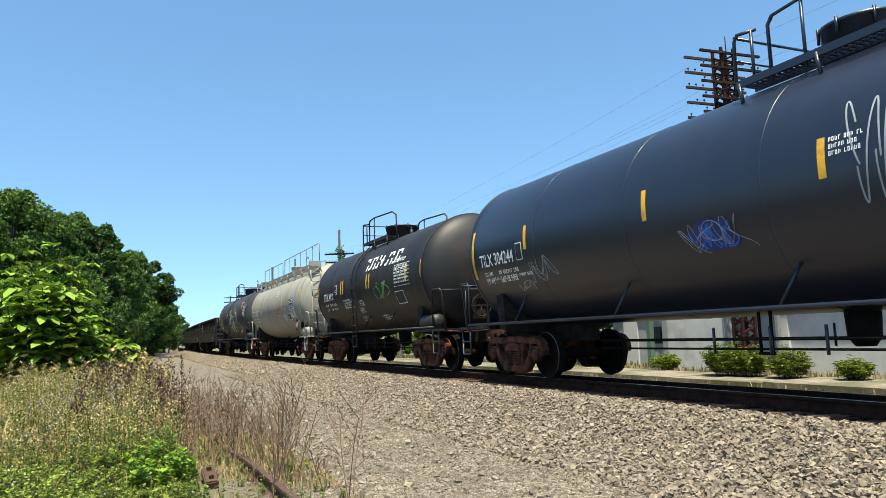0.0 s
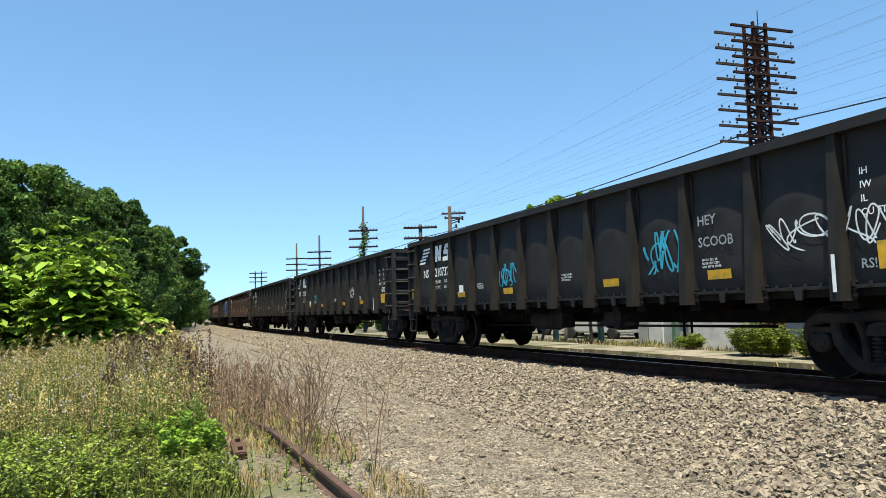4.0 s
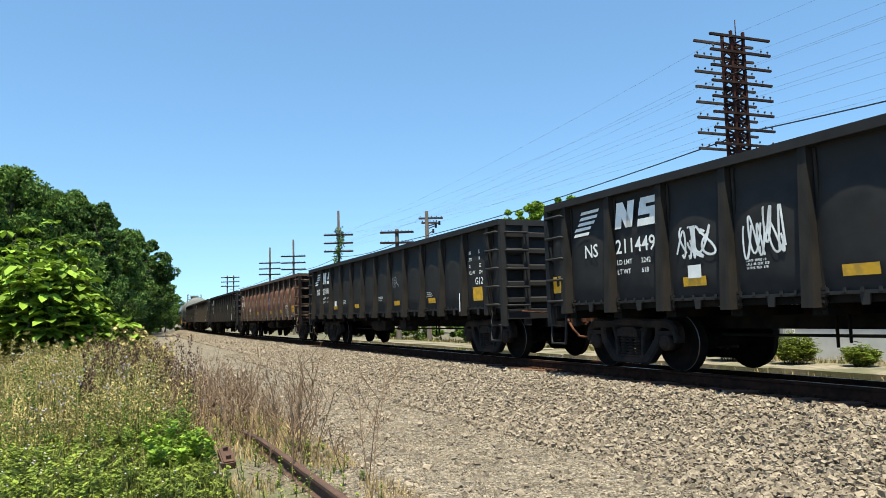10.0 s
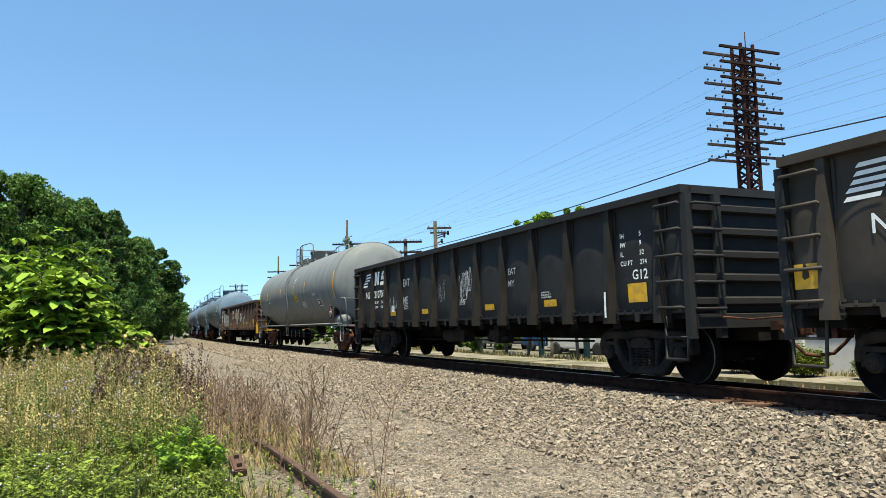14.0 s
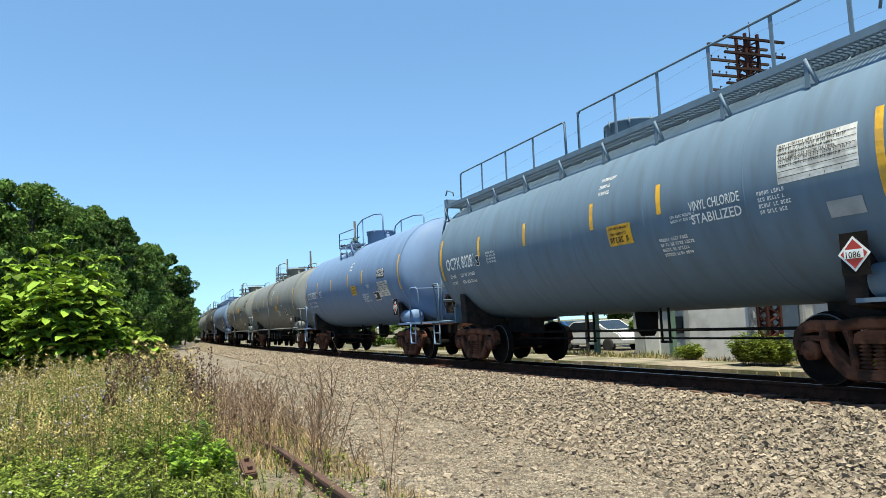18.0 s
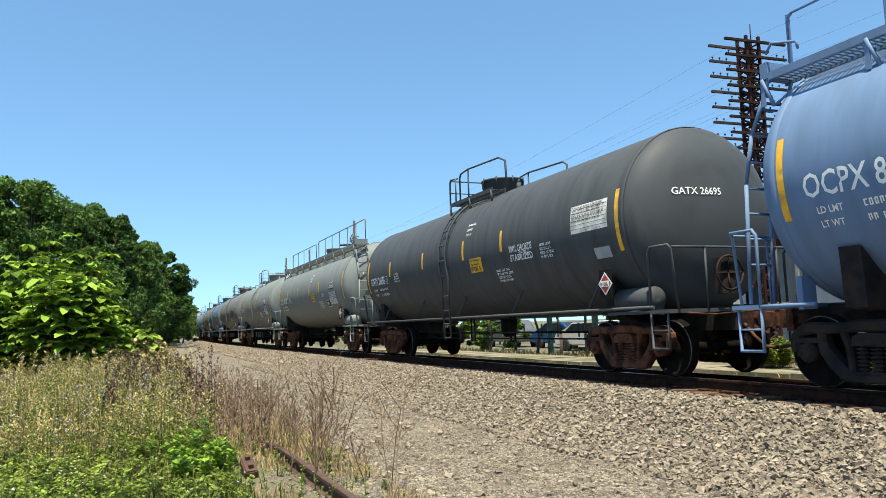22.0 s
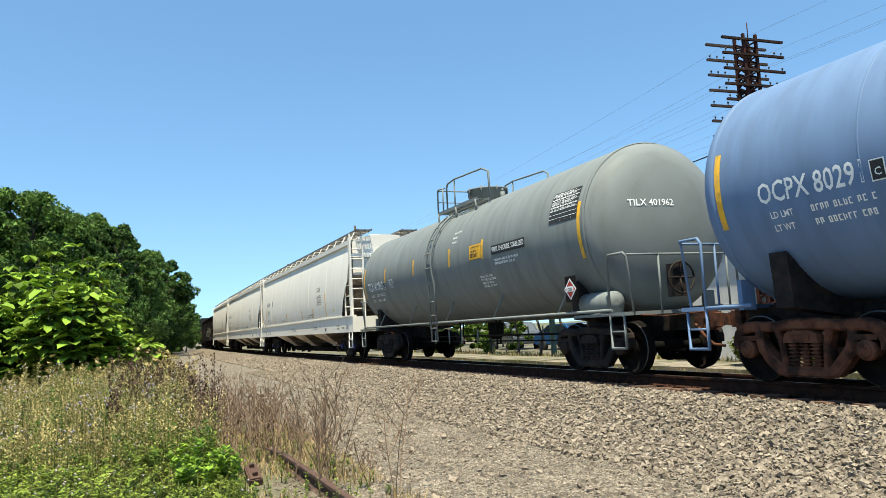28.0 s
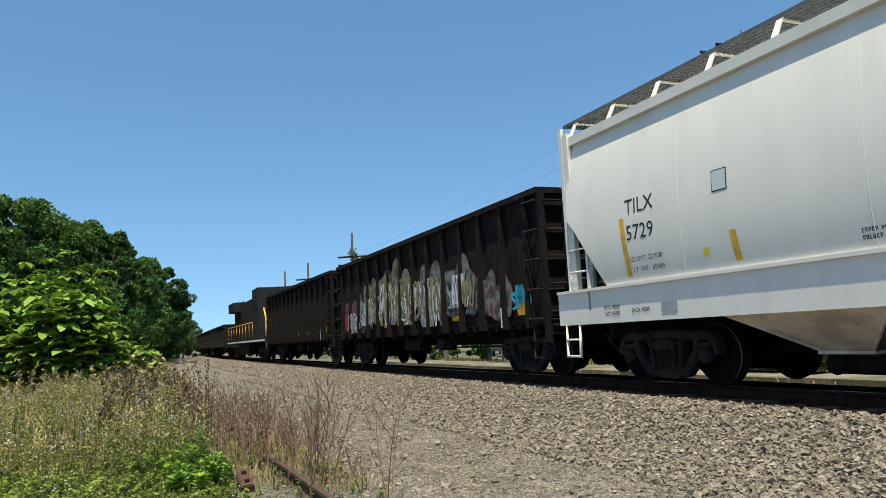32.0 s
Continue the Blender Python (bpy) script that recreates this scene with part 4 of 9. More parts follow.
def placard(car, x, wall, zc, un=True):
    """A diamond hazard placard on its holder."""
    bm = bmesh.new()
    y = -1.56
    a = [(x, y, 1.36), (x + 0.2, y, 1.56), (x, y, 1.76), (x - 0.2, y, 1.56)]
    for s, mi, dy in ((1.0, 0, 0), (0.82, 1, -0.004)):
        vs = [bm.verts.new((x + (p[0] - x) * s, y + dy, 1.56 + (p[2] - 1.56) * s)) for p in a]
        bm.faces.new(vs).material_index = mi
    vs = [bm.verts.new(p) for p in ((x - 0.12, y - 0.008, 1.51), (x + 0.12, y - 0.008, 1.51), (x + 0.12, y - 0.008, 1.61), (x - 0.12, y - 0.008, 1.61))]
    bm.faces.new(vs).material_index = 0
    box(bm, x - 0.17, x + 0.17, y + 0.004, y + 0.02, 1.32, 1.8, 2)
    part("placard", bm, ["white", "red", "steel_dark"], car, "red and white diamond hazard placard")


def notice(car, x, z, w, h, wall, material="yellow", ink="black_text", lines=3):
    """A yellow emergency notice: one line of words, the rest bars."""
    r, zc = wall.r, wall.zc
    wrap_patch(car, "notice", x, x + w, z, h, tank_wall(r, zc, 0.008), material)
    sh = tank_wall(r, zc, 0.012)
    round_text(car, "FOR CHEMICAL EMERGENCY", x + 0.05, z + h - 0.075, 0.06, sh, ink, "notice_words", (w - 0.1) / max(v.x for v in text_mesh("FOR CHEMICAL EMERGENCY", 0.06)[0]), z)
    small_print(car, x + 0.07, z + h * 0.5, w - 0.12, 1, 0.04, sh, ink, base=z)
    small_print(car, x + 0.05, z + h * 0.14, w - 0.1, 1, h * 0.27, sh, ink, base=z)


# ---- gondolas ----
def flat_wall(y):
    def at(z, u):
        return y, z + u
    return at


def gondola(paint, L=17.7, top=2.95, low=0.95, posts=13, chord="same", number="", label="", logo=True, rust=False, bulge=0.06, sheet=None, post_mat=None,
            extra=None, trucks="truck", upright=False, body=15.95, mark="NS", number_mat="white", cls="G12"):
    car = tagged(new("gondola_car"), label, "gondola car", "cars of the train")
    h = body / 2
    chord_mat = paint if chord == "same" else chord
    sheet_low = 1.12
    first = 0.55
    pitch = (body - 2 * first) / (posts - 1)
    xs = [-h + first + pitch * k for k in range(posts)]
    edges = [-h] + xs + [h]

    # side sheets: one panel between each pair of posts, bowed out
    for s in (-1, 1):
        for x0, x1 in zip(edges, edges[1:]):
            def panel(bm, x0=x0, x1=x1, s=s):
                w, nx, nz = x1 - x0, 8, 10
                grid = []
                for i in range(nx + 1):
                    col = []
                    for j in range(nz + 1):
                        u, q = i / nx, j / nz
                        # the sheet is pressed outward under a round arch
                        arch = 0.66 + 0.17 * math.sin(math.pi * u) ** 0.6
                        rise = max(0.0, min(1.0, (arch - q) / 0.12))
                        b = bulge * math.sin(math.pi * u) ** 0.45 * rise * rise * (3 - 2 * rise) * min(1, q * 6 + 0.25)
                        col.append(bm.verts.new((-w / 2 + w * u, s * (1.44 + b), sheet_low + (top - 0.1 - sheet_low) * q)))
                    grid.append(col)
                for i in range(nx):
                    for j in range(nz):
                        bm.faces.new((grid[i][j], grid[i + 1][j], grid[i + 1][j + 1], grid[i][j + 1])).smooth = True
            p = shared(("panel", round(x1 - x0, 3), s, top, bulge), "side_panel", panel, sheet or paint, car)
            p.location.x = (x0 + x1) / 2

    def post(bm, s):
        # tapered pressed post
        for s in (s,):
            a = [(-0.085, low, 1.63), (0.085, low, 1.63), (0.06, top - 0.12, 1.55), (-0.06, top - 0.12, 1.55)]
            f = [bm.verts.new((x, s * y, z)) for x, z, y in a]
            b = [bm.verts.new((x, s * 1.43, z)) for x, z, y in a]
            bm.faces.new(f)
            for k in range(4):
                j = (k + 1) % 4
                bm.faces.new((f[k], b[k], b[j], f[j]))
            box(bm, -0.125, -0.085, min(s * 1.45, s * 1.47), max(s * 1.45, s * 1.47), low + 0.02, top - 0.15)
            box(bm, 0.085, 0.125, min(s * 1.45, s * 1.47), max(s * 1.45, s * 1.47), low + 0.02, top - 0.15)
            for z in (low + 0.05, low + 0.12, low + 0.2):
                box(bm, 0.085, 0.15, min(s * 1.46, s * 1.5), max(s * 1.46, s * 1.5), z, z + 0.03)
    for x in xs:
        for s in (-1, 1):
            p = shared(("post", top, low, s), "side_post", lambda bm, s=s: post(bm, s), post_mat or (GONP if paint is GON else paint), car)
            p.location.x = x

    def chord_mesh(bm):
        for s in (-1, 1):
            y0, y1 = sorted((s * 1.40, s * 1.585))
            box(bm, -h - 0.02, h + 0.02, y0, y1, top - 0.12, top)
        for e in (-1, 1):
            x0, x1 = sorted((e * (h - 0.14), e * (h + 0.04)))
            box(bm, x0, x1, -1.4, 1.4, top - 0.125, top - 0.005)
    shared(("chord", body, top), "top_chord", chord_mesh, chord_mat, car)

    def rivets(bm):
        box(bm, -h, h, -1.50, -1.44, sheet_low - 0.03, sheet_low + 0.012)
        k = -h + 0.2
        while k < h:
            box(bm, k, k + 0.035, -1.515, -1.50, sheet_low - 0.01, sheet_low + 0.045)
            k += 0.21
        box(bm, -h, h, 1.44, 1.50, sheet_low - 0.03, sheet_low + 0.012)
        # lugs that hang below the sheet, one to each panel
        for x0, x1 in zip(xs, xs[1:]):
            m = (x0 + x1) / 2
            extrude_poly(bm, [(m - 0.06, sheet_low - 0.03), (m + 0.06, sheet_low - 0.03), (m + 0.045, sheet_low - 0.15), (m - 0.045, sheet_low - 0.15)], -1.50, -1.47)
    shared(("rivets", body, posts), "side_sill", rivets, paint, car)

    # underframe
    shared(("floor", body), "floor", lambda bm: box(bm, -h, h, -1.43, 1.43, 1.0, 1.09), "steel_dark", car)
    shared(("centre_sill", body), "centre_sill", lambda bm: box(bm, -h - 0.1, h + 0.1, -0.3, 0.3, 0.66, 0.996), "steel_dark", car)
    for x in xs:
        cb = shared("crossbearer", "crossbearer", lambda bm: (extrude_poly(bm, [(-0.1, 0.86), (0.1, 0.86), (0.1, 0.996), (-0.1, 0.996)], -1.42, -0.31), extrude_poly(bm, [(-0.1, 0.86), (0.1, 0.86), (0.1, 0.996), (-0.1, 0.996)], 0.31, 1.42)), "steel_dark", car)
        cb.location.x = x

    def reservoir(bm):
        lathe(bm, [(-0.62, 0.05), (-0.58, 0.2), (0.3, 0.2), (0.34, 0.05)], 14, "x", 0, (0, -0.85, 0.72))
        box(bm, 0.34, 0.62, -1.0, -0.7, 0.56, 0.86)
        box(bm, -0.4, -0.34, -0.95, -0.6, 0.6, 1.0)
        box(bm, 0.1, 0.16, -0.95, -0.6, 0.6, 1.0)
    rv = shared("reservoir", "air_reservoir", reservoir, "truck", car)
    rv.location.x = -1.2

    def valve(bm):
        extrude_poly(bm, [(-0.25, 0.62), (0.2, 0.55), (0.28, 0.8), (0.2, 0.95), (-0.2, 0.95)], -1.15, -0.75)
        bar(bm, (-0.5, -1.0, 0.66), (0.5, -1.0, 0.66), 0.05, 8)
        pipe(bm, [(0.1, -1.2, 0.6), (0.15, -1.36, 0.62), (0.4, -1.4, 0.72)], 0.02)
    vv = shared("valve", "brake_valve", valve, "truck", car)
    vv.location.x = 1.3
    shared(("rod", body), "brake_rod", lambda bm: bar(bm, (-h * 0.6, -0.6, 0.58), (h * 0.55, -0.6, 0.62), 0.022), "steel_dark", car)
    for x in (-2.9, 2.5):
        lv = shared("lever", "brake_lever", lambda bm: pipe(bm, [(0, -0.6, 0.44), (0.0, -0.6, 0.92), (0.18, -0.6, 0.92), (0.18, -0.6, 0.5)], 0.02), "steel_dark", car)
        lv.location.x = x

    def rung(bm, out, x0, x1, y):
        pipe(bm, [(x0, y + out, 0.0), (x0, y, 0.03), (x1, y, 0.03), (x1, y + out, 0.0)], 0.018)

    def end_rung(bm):
        pipe(bm, [(h + 0.05, -1.46, 0), (h + 0.17, -1.46, 0), (h + 0.17, -0.98, 0), (h + 0.05, -0.98, 0)], 0.018)

    def stirrup(bm):
        pipe(bm, [(h - 0.48, -1.52, 1.05), (h - 0.46, -1.55, 0.42), (h - 0.02, -1.55, 0.42), (h, -1.52, 1.05)], 0.02)
        bar(bm, (h - 0.47, -1.55, 0.74), (h - 0.01, -1.55, 0.74), 0.016)
    top_rung = top - 0.29
    # GONB ends take the darker GON: shade of the recessed end put into colour
    end_mat = DBROWN if post_mat is POST else GON if paint is GONB else sheet or paint
    for e in (1, -1):
        end_bits = [shared(("end", body, top), "end_sheet", lambda bm: box(bm, h - 0.08, h - 0.03, -1.42, 1.42, 0.95, top - 0.1), end_mat, car)]
        for k in range(5):
            z = 1.25 + (top - 1.58) / 4 * k
            rb = shared(("end_rib", body), "end_rib", lambda bm: extrude_poly(bm, [(h - 0.03, -0.08), (h + 0.06, -0.04), (h + 0.06, 0.04), (h - 0.03, 0.08)], -1.42, 1.42), end_mat if post_mat is POST or paint is GONB else sheet or post_mat or paint, car)
            rb.location.z = z
            end_bits.append(rb)
        for y in (-1.5, -0.95, 0.95, 1.5):
            ep = shared(("end_post", body, top), "end_post", lambda bm: box(bm, h - 0.028, h + 0.09, -0.06, 0.06, 0.72, top - 0.13), end_mat, car)
            ep.location.y = y * e
            end_bits.append(ep)
        end_bits.append(shared(("end_sill", body), "end_sill", lambda bm: extrude_poly(bm, [(h - 0.1, 0.86), (h + 0.12, 0.86), (h + 0.12, 1.06), (h - 0.1, 1.08)], -1.47, 1.47), end_mat, car))
        for ob in end_bits:
            if e < 0:
                ob.rotation_euler.z = math.pi
        for k in range(5):
            z = 1.14 + (top_rung - 1.14) / 4 * k
            g1 = shared(("grab", body), "grab_iron", lambda bm: rung(bm, 0.15, h - 0.52, h - 0.04, -1.62), post_mat or paint, car)
            g2 = shared(("end_grab", body), "grab_iron", end_rung, post_mat or paint, car)
            for g in (g1, g2):
                g.location.z, g.scale.x = z, e
        st = shared(("stirrup", body), "stirrup_step", stirrup, post_mat or paint, car)
        st.scale.x = e
    add_couplers(car, L / 2)
    add_trucks(car, h - 1.6, trucks)

    def yw(x, z):
        """The pressed side sheet at x and z."""
        k = max(i for i, e in enumerate(edges[:-1]) if e <= max(x, -h))
        u, q = (x - edges[k]) / (edges[k + 1] - edges[k]), (z - sheet_low) / (top - 0.1 - sheet_low)
        a = max(0.0, math.sin(math.pi * min(1, max(0, u))))
        rise = max(0.0, min(1.0, (0.66 + 0.17 * a ** 0.6 - q) / 0.12))
        return -(1.456 + bulge * a ** 0.45 * rise * rise * (3 - 2 * rise) * min(1, max(0, q) * 6 + 0.25))
    w = flat_wall(-1.45)
    SKIN[w] = yw
    wp = flat_wall(-1.642)
    # yellow plates and stencils
    for k, x in enumerate(edges[:-1]):
        mid = (x + edges[k + 1]) / 2
        if k == 0:
            pass
        elif k in (3, 5, 8, 10):
            if upright:
                wrap_patch(car, "reflective_plate", mid - 0.05, mid + 0.06, sheet_low + 0.2, 0.46, w, "yellow", n=1)
            else:
                wrap_patch(car, "reflective_plate", mid - 0.23, mid + 0.21, sheet_low + 0.17, 0.13, w, "yellow", n=1)
    wrap_patch(car, "reflective_plate", -h + 0.06, -h + 0.4, sheet_low + 0.2, 0.3, w, "yellow", n=1)
    wrap_patch(car, "reflective_plate", xs[-2] + 0.45, xs[-2] + 0.9, sheet_low + 0.16, 0.3, w, "yellow", n=1)
    if logo:
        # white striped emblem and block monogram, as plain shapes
        vs, fs = [], []
        def quad(a, b, c, d):
            k = len(vs)
            flat = [(p[0], 2.26 + (p[1] - 2.32) * 0.86) for p in (a, b, c, d)]
            vs.extend((px, min(yw(*q) for q in flat), pz) for px, pz in flat)
            fs.append((k, k + 1, k + 2, k + 3))
        x0, z0, zb = xs[0] + 0.25, 2.32, 2.32
        for k in range(5):
            quad((x0 + 0.03 * k, z0 + 0.11 * k), (x0 + 0.44 + 0.05 * k, z0 + 0.11 * k + 0.012), (x0 + 0.47 + 0.05 * k, z0 + 0.07 + 0.11 * k), (x0 + 0.05 + 0.03 * k, z0 + 0.062 + 0.11 * k))
        x1 = xs[1] + 0.17
        quad((x1 - 0.02, z0 + 0.02), (x1 + 0.14, z0 + 0.02), (x1 + 0.2, z0 + 0.5), (x1 + 0.05, z0 + 0.5))
        quad((x1 + 0.05, z0 + 0.5), (x1 + 0.22, z0 + 0.5), (x1 + 0.42, z0 + 0.02), (x1 + 0.26, z0 + 0.02))
        quad((x1 + 0.26, z0 + 0.02), (x1 + 0.42, z0 + 0.02), (x1 + 0.5, z0 + 0.5), (x1 + 0.34, z0 + 0.5))
        for q, (a, b) in enumerate(((0.0, 0.13), (0.2, 0.33), (0.4, 0.52))):
            quad((x1 + 0.54, z0 + a), (x1 + 0.95, z0 + a), (x1 + 0.97, z0 + b), (x1 + 0.56, z0 + b))
        quad((x1 + 0.80, z0 + 0.08), (x1 + 0.96, z0 + 0.08), (x1 + 0.97, z0 + 0.26), (x1 + 0.82, z0 + 0.26))
        quad((x1 + 0.54, z0 + 0.26), (x1 + 0.70, z0 + 0.26), (x1 + 0.70, z0 + 0.45), (x1 + 0.55, z0 + 0.45))
        for f in fs:
            me = bpy.data.meshes.new("emblem_stroke")
            me.from_pydata([vs[i] for i in f], [], [(0, 1, 2, 3)])
            me.materials.append(M["white"])
            new("emblem_stroke", me).parent = car
    if number and upright:
        for z in (1.78, 2.2):
            wrap_patch(car, "number_board", xs[0] + 0.2, xs[0] + 1.0, z, 0.32, flat_wall(-1.452 - bulge), "dirty_white", n=1)
    if number and rust:
        ink = "black_text" if upright else number_mat
        flat_text(car, mark, xs[0] + 0.46, 2.26, 0.34, -1.458 - bulge, ink)
        flat_text(car, number, xs[0] + 0.2, 1.82, 0.36, -1.458 - bulge, ink, maxw=0.85 if upright else 0.96)
        small_print(car, xs[0] + 0.3, 1.62, 0.6, 2, 0.07, w, number_mat)
    elif number:
        flat_text(car, mark, xs[0] + 0.55, 1.88, 0.31, yw, number_mat)
        flat_text(car, number, xs[1] + 0.16, 1.88, 0.32, yw, number_mat, maxw=pitch - 0.3)
        for k, (words, weight) in enumerate((("LD LMT", "2242"), ("LT WT", "618"))):
            flat_text(car, words, xs[1] + 0.18, 1.70 - 0.15 * k, 0.11, yw, number_mat)
            flat_text(car, weight, xs[1] + 0.76, 1.70 - 0.15 * k, 0.11, yw, number_mat)
    if cls and not rust:
        flat_text(car, cls, xs[-2] + 0.58, 1.64, 0.22, yw, number_mat)
        for k, (sx, sn) in enumerate((("IH", "5"), ("IW", "9"), ("IL", "52"), ("CU FT", "274"))):
            flat_text(car, sx, xs[-2] + 0.3, 2.32 - k * 0.15, 0.11, yw, number_mat)
            flat_text(car, sn, xs[-2] + 0.78, 2.32 - k * 0.15, 0.11, yw, number_mat)
    wrap_patch(car, "stencil", xs[-2] - 0.025, xs[-2] + 0.025, 1.05, 0.42, wp, "white", n=1)
    if extra:
        extra(car, w, xs, h, top, pitch)
    return car


# ---- covered hoppers ----
def hopper_side(z):
    """Half width of the body at height z: one round, bellied sheet from sill to roof."""
    q = (z - 2.35) / 2.1
    return 1.565 - 0.27 * max(0.0, q) ** 1.9 - 0.42 * max(0.0, -q) ** 2


def end_cut(q):
    """How far the side stops short of the end, q of the way up: a slanted opening over the truck."""
    if q > 0.46:
        return 0.0
    return 1.05 * (1 - q / 0.46) ** 0.85


def covered_hopper(L, paint, bays=4, top=4.42, label="", texts=(), cap=None, trucks="truck", pockets="hopper_grey"):
    car = tagged(new("covered_hopper_car"), label, "hopper car", "cars of the train")
    half = L / 2 - 0.12
    hb = half - 2.3
    sill_z0, sill_z1 = 0.99, 1.62
    bl = half - 0.5

    def body(bm):
        zs = [sill_z1 + (top - sill_z1) * k / 24 for k in range(25)]
        for s in (-1, 1):
            grid = []
            for z in zs:
                # the ends of the side slope in below, where the hopper ends are cut away
                q = (z - sill_z1) / (top - sill_z1)
                xa = bl + 0.02 - end_cut(q)
                row = [bm.verts.new((-xa + 2 * xa * i / 10, s * hopper_side(z), z)) for i in range(11)]
                grid.append(row)
            for j in range(24):
                for i in range(10):
                    bm.faces.new((grid[j][i], grid[j][i + 1], grid[j + 1][i + 1], grid[j + 1][i])).smooth = True
    shared(("hbody", L), "side_wall", body, paint, car)

    for i in range(1, 6):
        for sd in (-1, 1):
            def seam(bm, sd=sd):
                pts = [(0, sd * (hopper_side(z) + 0.002), z) for z in [sill_z1 + (top - sill_z1) * k / 12 for k in range(13)]]
                pipe(bm, pts, 0.004, 4)
            sm = shared(("hseam", sd, top), "side_seam", seam, paint, car)
            sm.location.x = -bl + 2 * bl * i / 6

    def roof(bm):
        pts = [(-1.32, top - 0.06), (-1.32, top + 0.03), (-1.1, top + 0.12), (-0.6, top + 0.22), (0, top + 0.27), (0.6, top + 0.22), (1.1, top + 0.12), (1.32, top + 0.03), (1.32, top - 0.06)]
        a = [bm.verts.new((-bl, y, z)) for y, z in pts]
        b = [bm.verts.new((bl, y, z)) for y, z in pts]
        for k in range(len(pts) - 1):
            bm.faces.new((a[k], a[k + 1], b[k + 1], b[k]))
        bm.faces.new(a)
        bm.faces.new(b[::-1])
        for s in (-1, 1):
            y0, y1 = sorted((s * 1.26, s * 1.42))
            box(bm, -bl, bl, y0, y1, top - 0.12, top + 0.04)
    shared(("hroof", L), "roof", roof, paint, car)

    for k in range(10):
        hc = shared(("hhatch", top), "roof_hatch", lambda bm: lathe(bm, [(top + 0.22, 0.34), (top + 0.36, 0.34), (top + 0.4, 0.2), (top + 0.41, 0.02)], 14, "z"), paint, car)
        hc.location.x = -bl + 1.2 + (2 * bl - 2.4) * k / 9

    for s in (-1, 1):
        def boards(bm, s=s):
            y0, y1 = sorted((s * 0.6, s * 1.2))
            z = top + 0.38
            x = -bl - 0.4
            box(bm, -bl - 0.4, bl + 0.4, y0, y0 + 0.03, z - 0.03, z + 0.03)
            box(bm, -bl - 0.4, bl + 0.4, y1 - 0.03, y1, z - 0.03, z + 0.03)
            while x < bl + 0.4:
                box(bm, x, x + 0.03, y0 + 0.03, y1 - 0.03, z - 0.014, z + 0.014)
                x += 0.095
            for q in (0.16, 0.33, 0.5, 0.67, 0.84):
                yy = y0 + (y1 - y0) * q
                box(bm, -bl - 0.4, bl + 0.4, yy - 0.016, yy + 0.016, z - 0.02, z + 0.008)
        shared(("hboard", L, s), "running_board", boards, "board_grey", car)

        for k in range(16):
            def brace(bm, s=s):
                for x0 in (-0.05,):
                    a = [bm.verts.new(p) for p in ((x0, s * 1.36, top + 0.03), (x0 + 0.1, s * 1.36, top + 0.03), (x0 + 0.1, s * 1.19, top + 0.35), (x0, s * 1.19, top + 0.35))]
                    b = [bm.verts.new(v.co + Vector((0, -s * 0.025, 0))) for v in a]
                    bm.faces.new(a)
                    bm.faces.new(b[::-1])
                    for i in range(4):
                        bm.faces.new((a[i], b[i], b[(i + 1) % 4], a[(i + 1) % 4]))
                y0, y1 = sorted((s * 0.6, s * 1.17))
                box(bm, -0.02, 0.02, y0, y1, top + 0.32, top + 0.348)
            br = shared(("hbrace", s), "board_bracket", brace, paint, car)
            br.location.x = -bl + 2 * bl * k / 15

    for sd in (-1, 1):
        def sill(bm, sd=sd):
            y0, y1 = sorted((sd * 1.38, sd * 1.52))
            extrude_poly(bm, [(-half, sill_z0 + 0.02), (half, sill_z0 + 0.02), (half, sill_z1 - 0.04), (-half, sill_z1 - 0.04)], y0, y1)
            y0, y1 = sorted((sd * 1.38, sd * 1.56))
            box(bm, -half + 0.02, half - 0.02, y0, y1, sill_z1 - 0.04, sill_z1 + 0.01)
        shared(("hsill", L, sd), "side_sill", sill, paint, car)
    shared(("hcentre", L), "centre_sill", lambda bm: box(bm, -half, half, -0.25, 0.25, 0.72, 1.1), "steel_dark", car)

    def end_beam(bm):
        extrude_poly(bm, [(half - 0.3, sill_z0 + 0.02), (half, sill_z0 + 0.02), (half, sill_z1 - 0.05), (half - 0.3, sill_z1 - 0.05)], -1.375, 1.375)
        box(bm, half - 1.4, half - 0.302, -1.37, 1.37, sill_z1 - 0.1, sill_z1 - 0.06)
    for e in (1, -1):
        eb = shared(("hbeam", L), "end_beam", end_beam, paint, car)
        eb.rotation_euler.z = 0 if e > 0 else math.pi

    # sloped end sheets, ladders and posts
    def end_sheet(bm):
        xa = bl + 0.02
        zt = sill_z1 + (top - sill_z1) * 0.54
        v = [bm.verts.new(p) for p in ((xa, -1.3, zt), (xa, 1.3, zt), (xa, 1.3, top), (xa, -1.3, top))]
        bm.faces.new(v)
        box(bm, xa, xa + 0.1, -1.38, 1.38, top - 0.62, top - 0.5)

    def end_slope(bm):
        xa = bl + 0.02
        zt = sill_z1 + (top - sill_z1) * 0.54
        a = [bm.verts.new(p) for p in ((xa, -1.42, zt), (xa, 1.42, zt), (xa - 2.1, 1.42, sill_z1 - 0.1), (xa - 2.1, -1.42, sill_z1 - 0.1))]
        b = [bm.verts.new(v.co + Vector((-0.05, 0, 0.05))) for v in a]
        bm.faces.new(a)
        bm.faces.new(b[::-1])
        for k in range(4):
            bm.faces.new((a[k], b[k], b[(k + 1) % 4], a[(k + 1) % 4]))

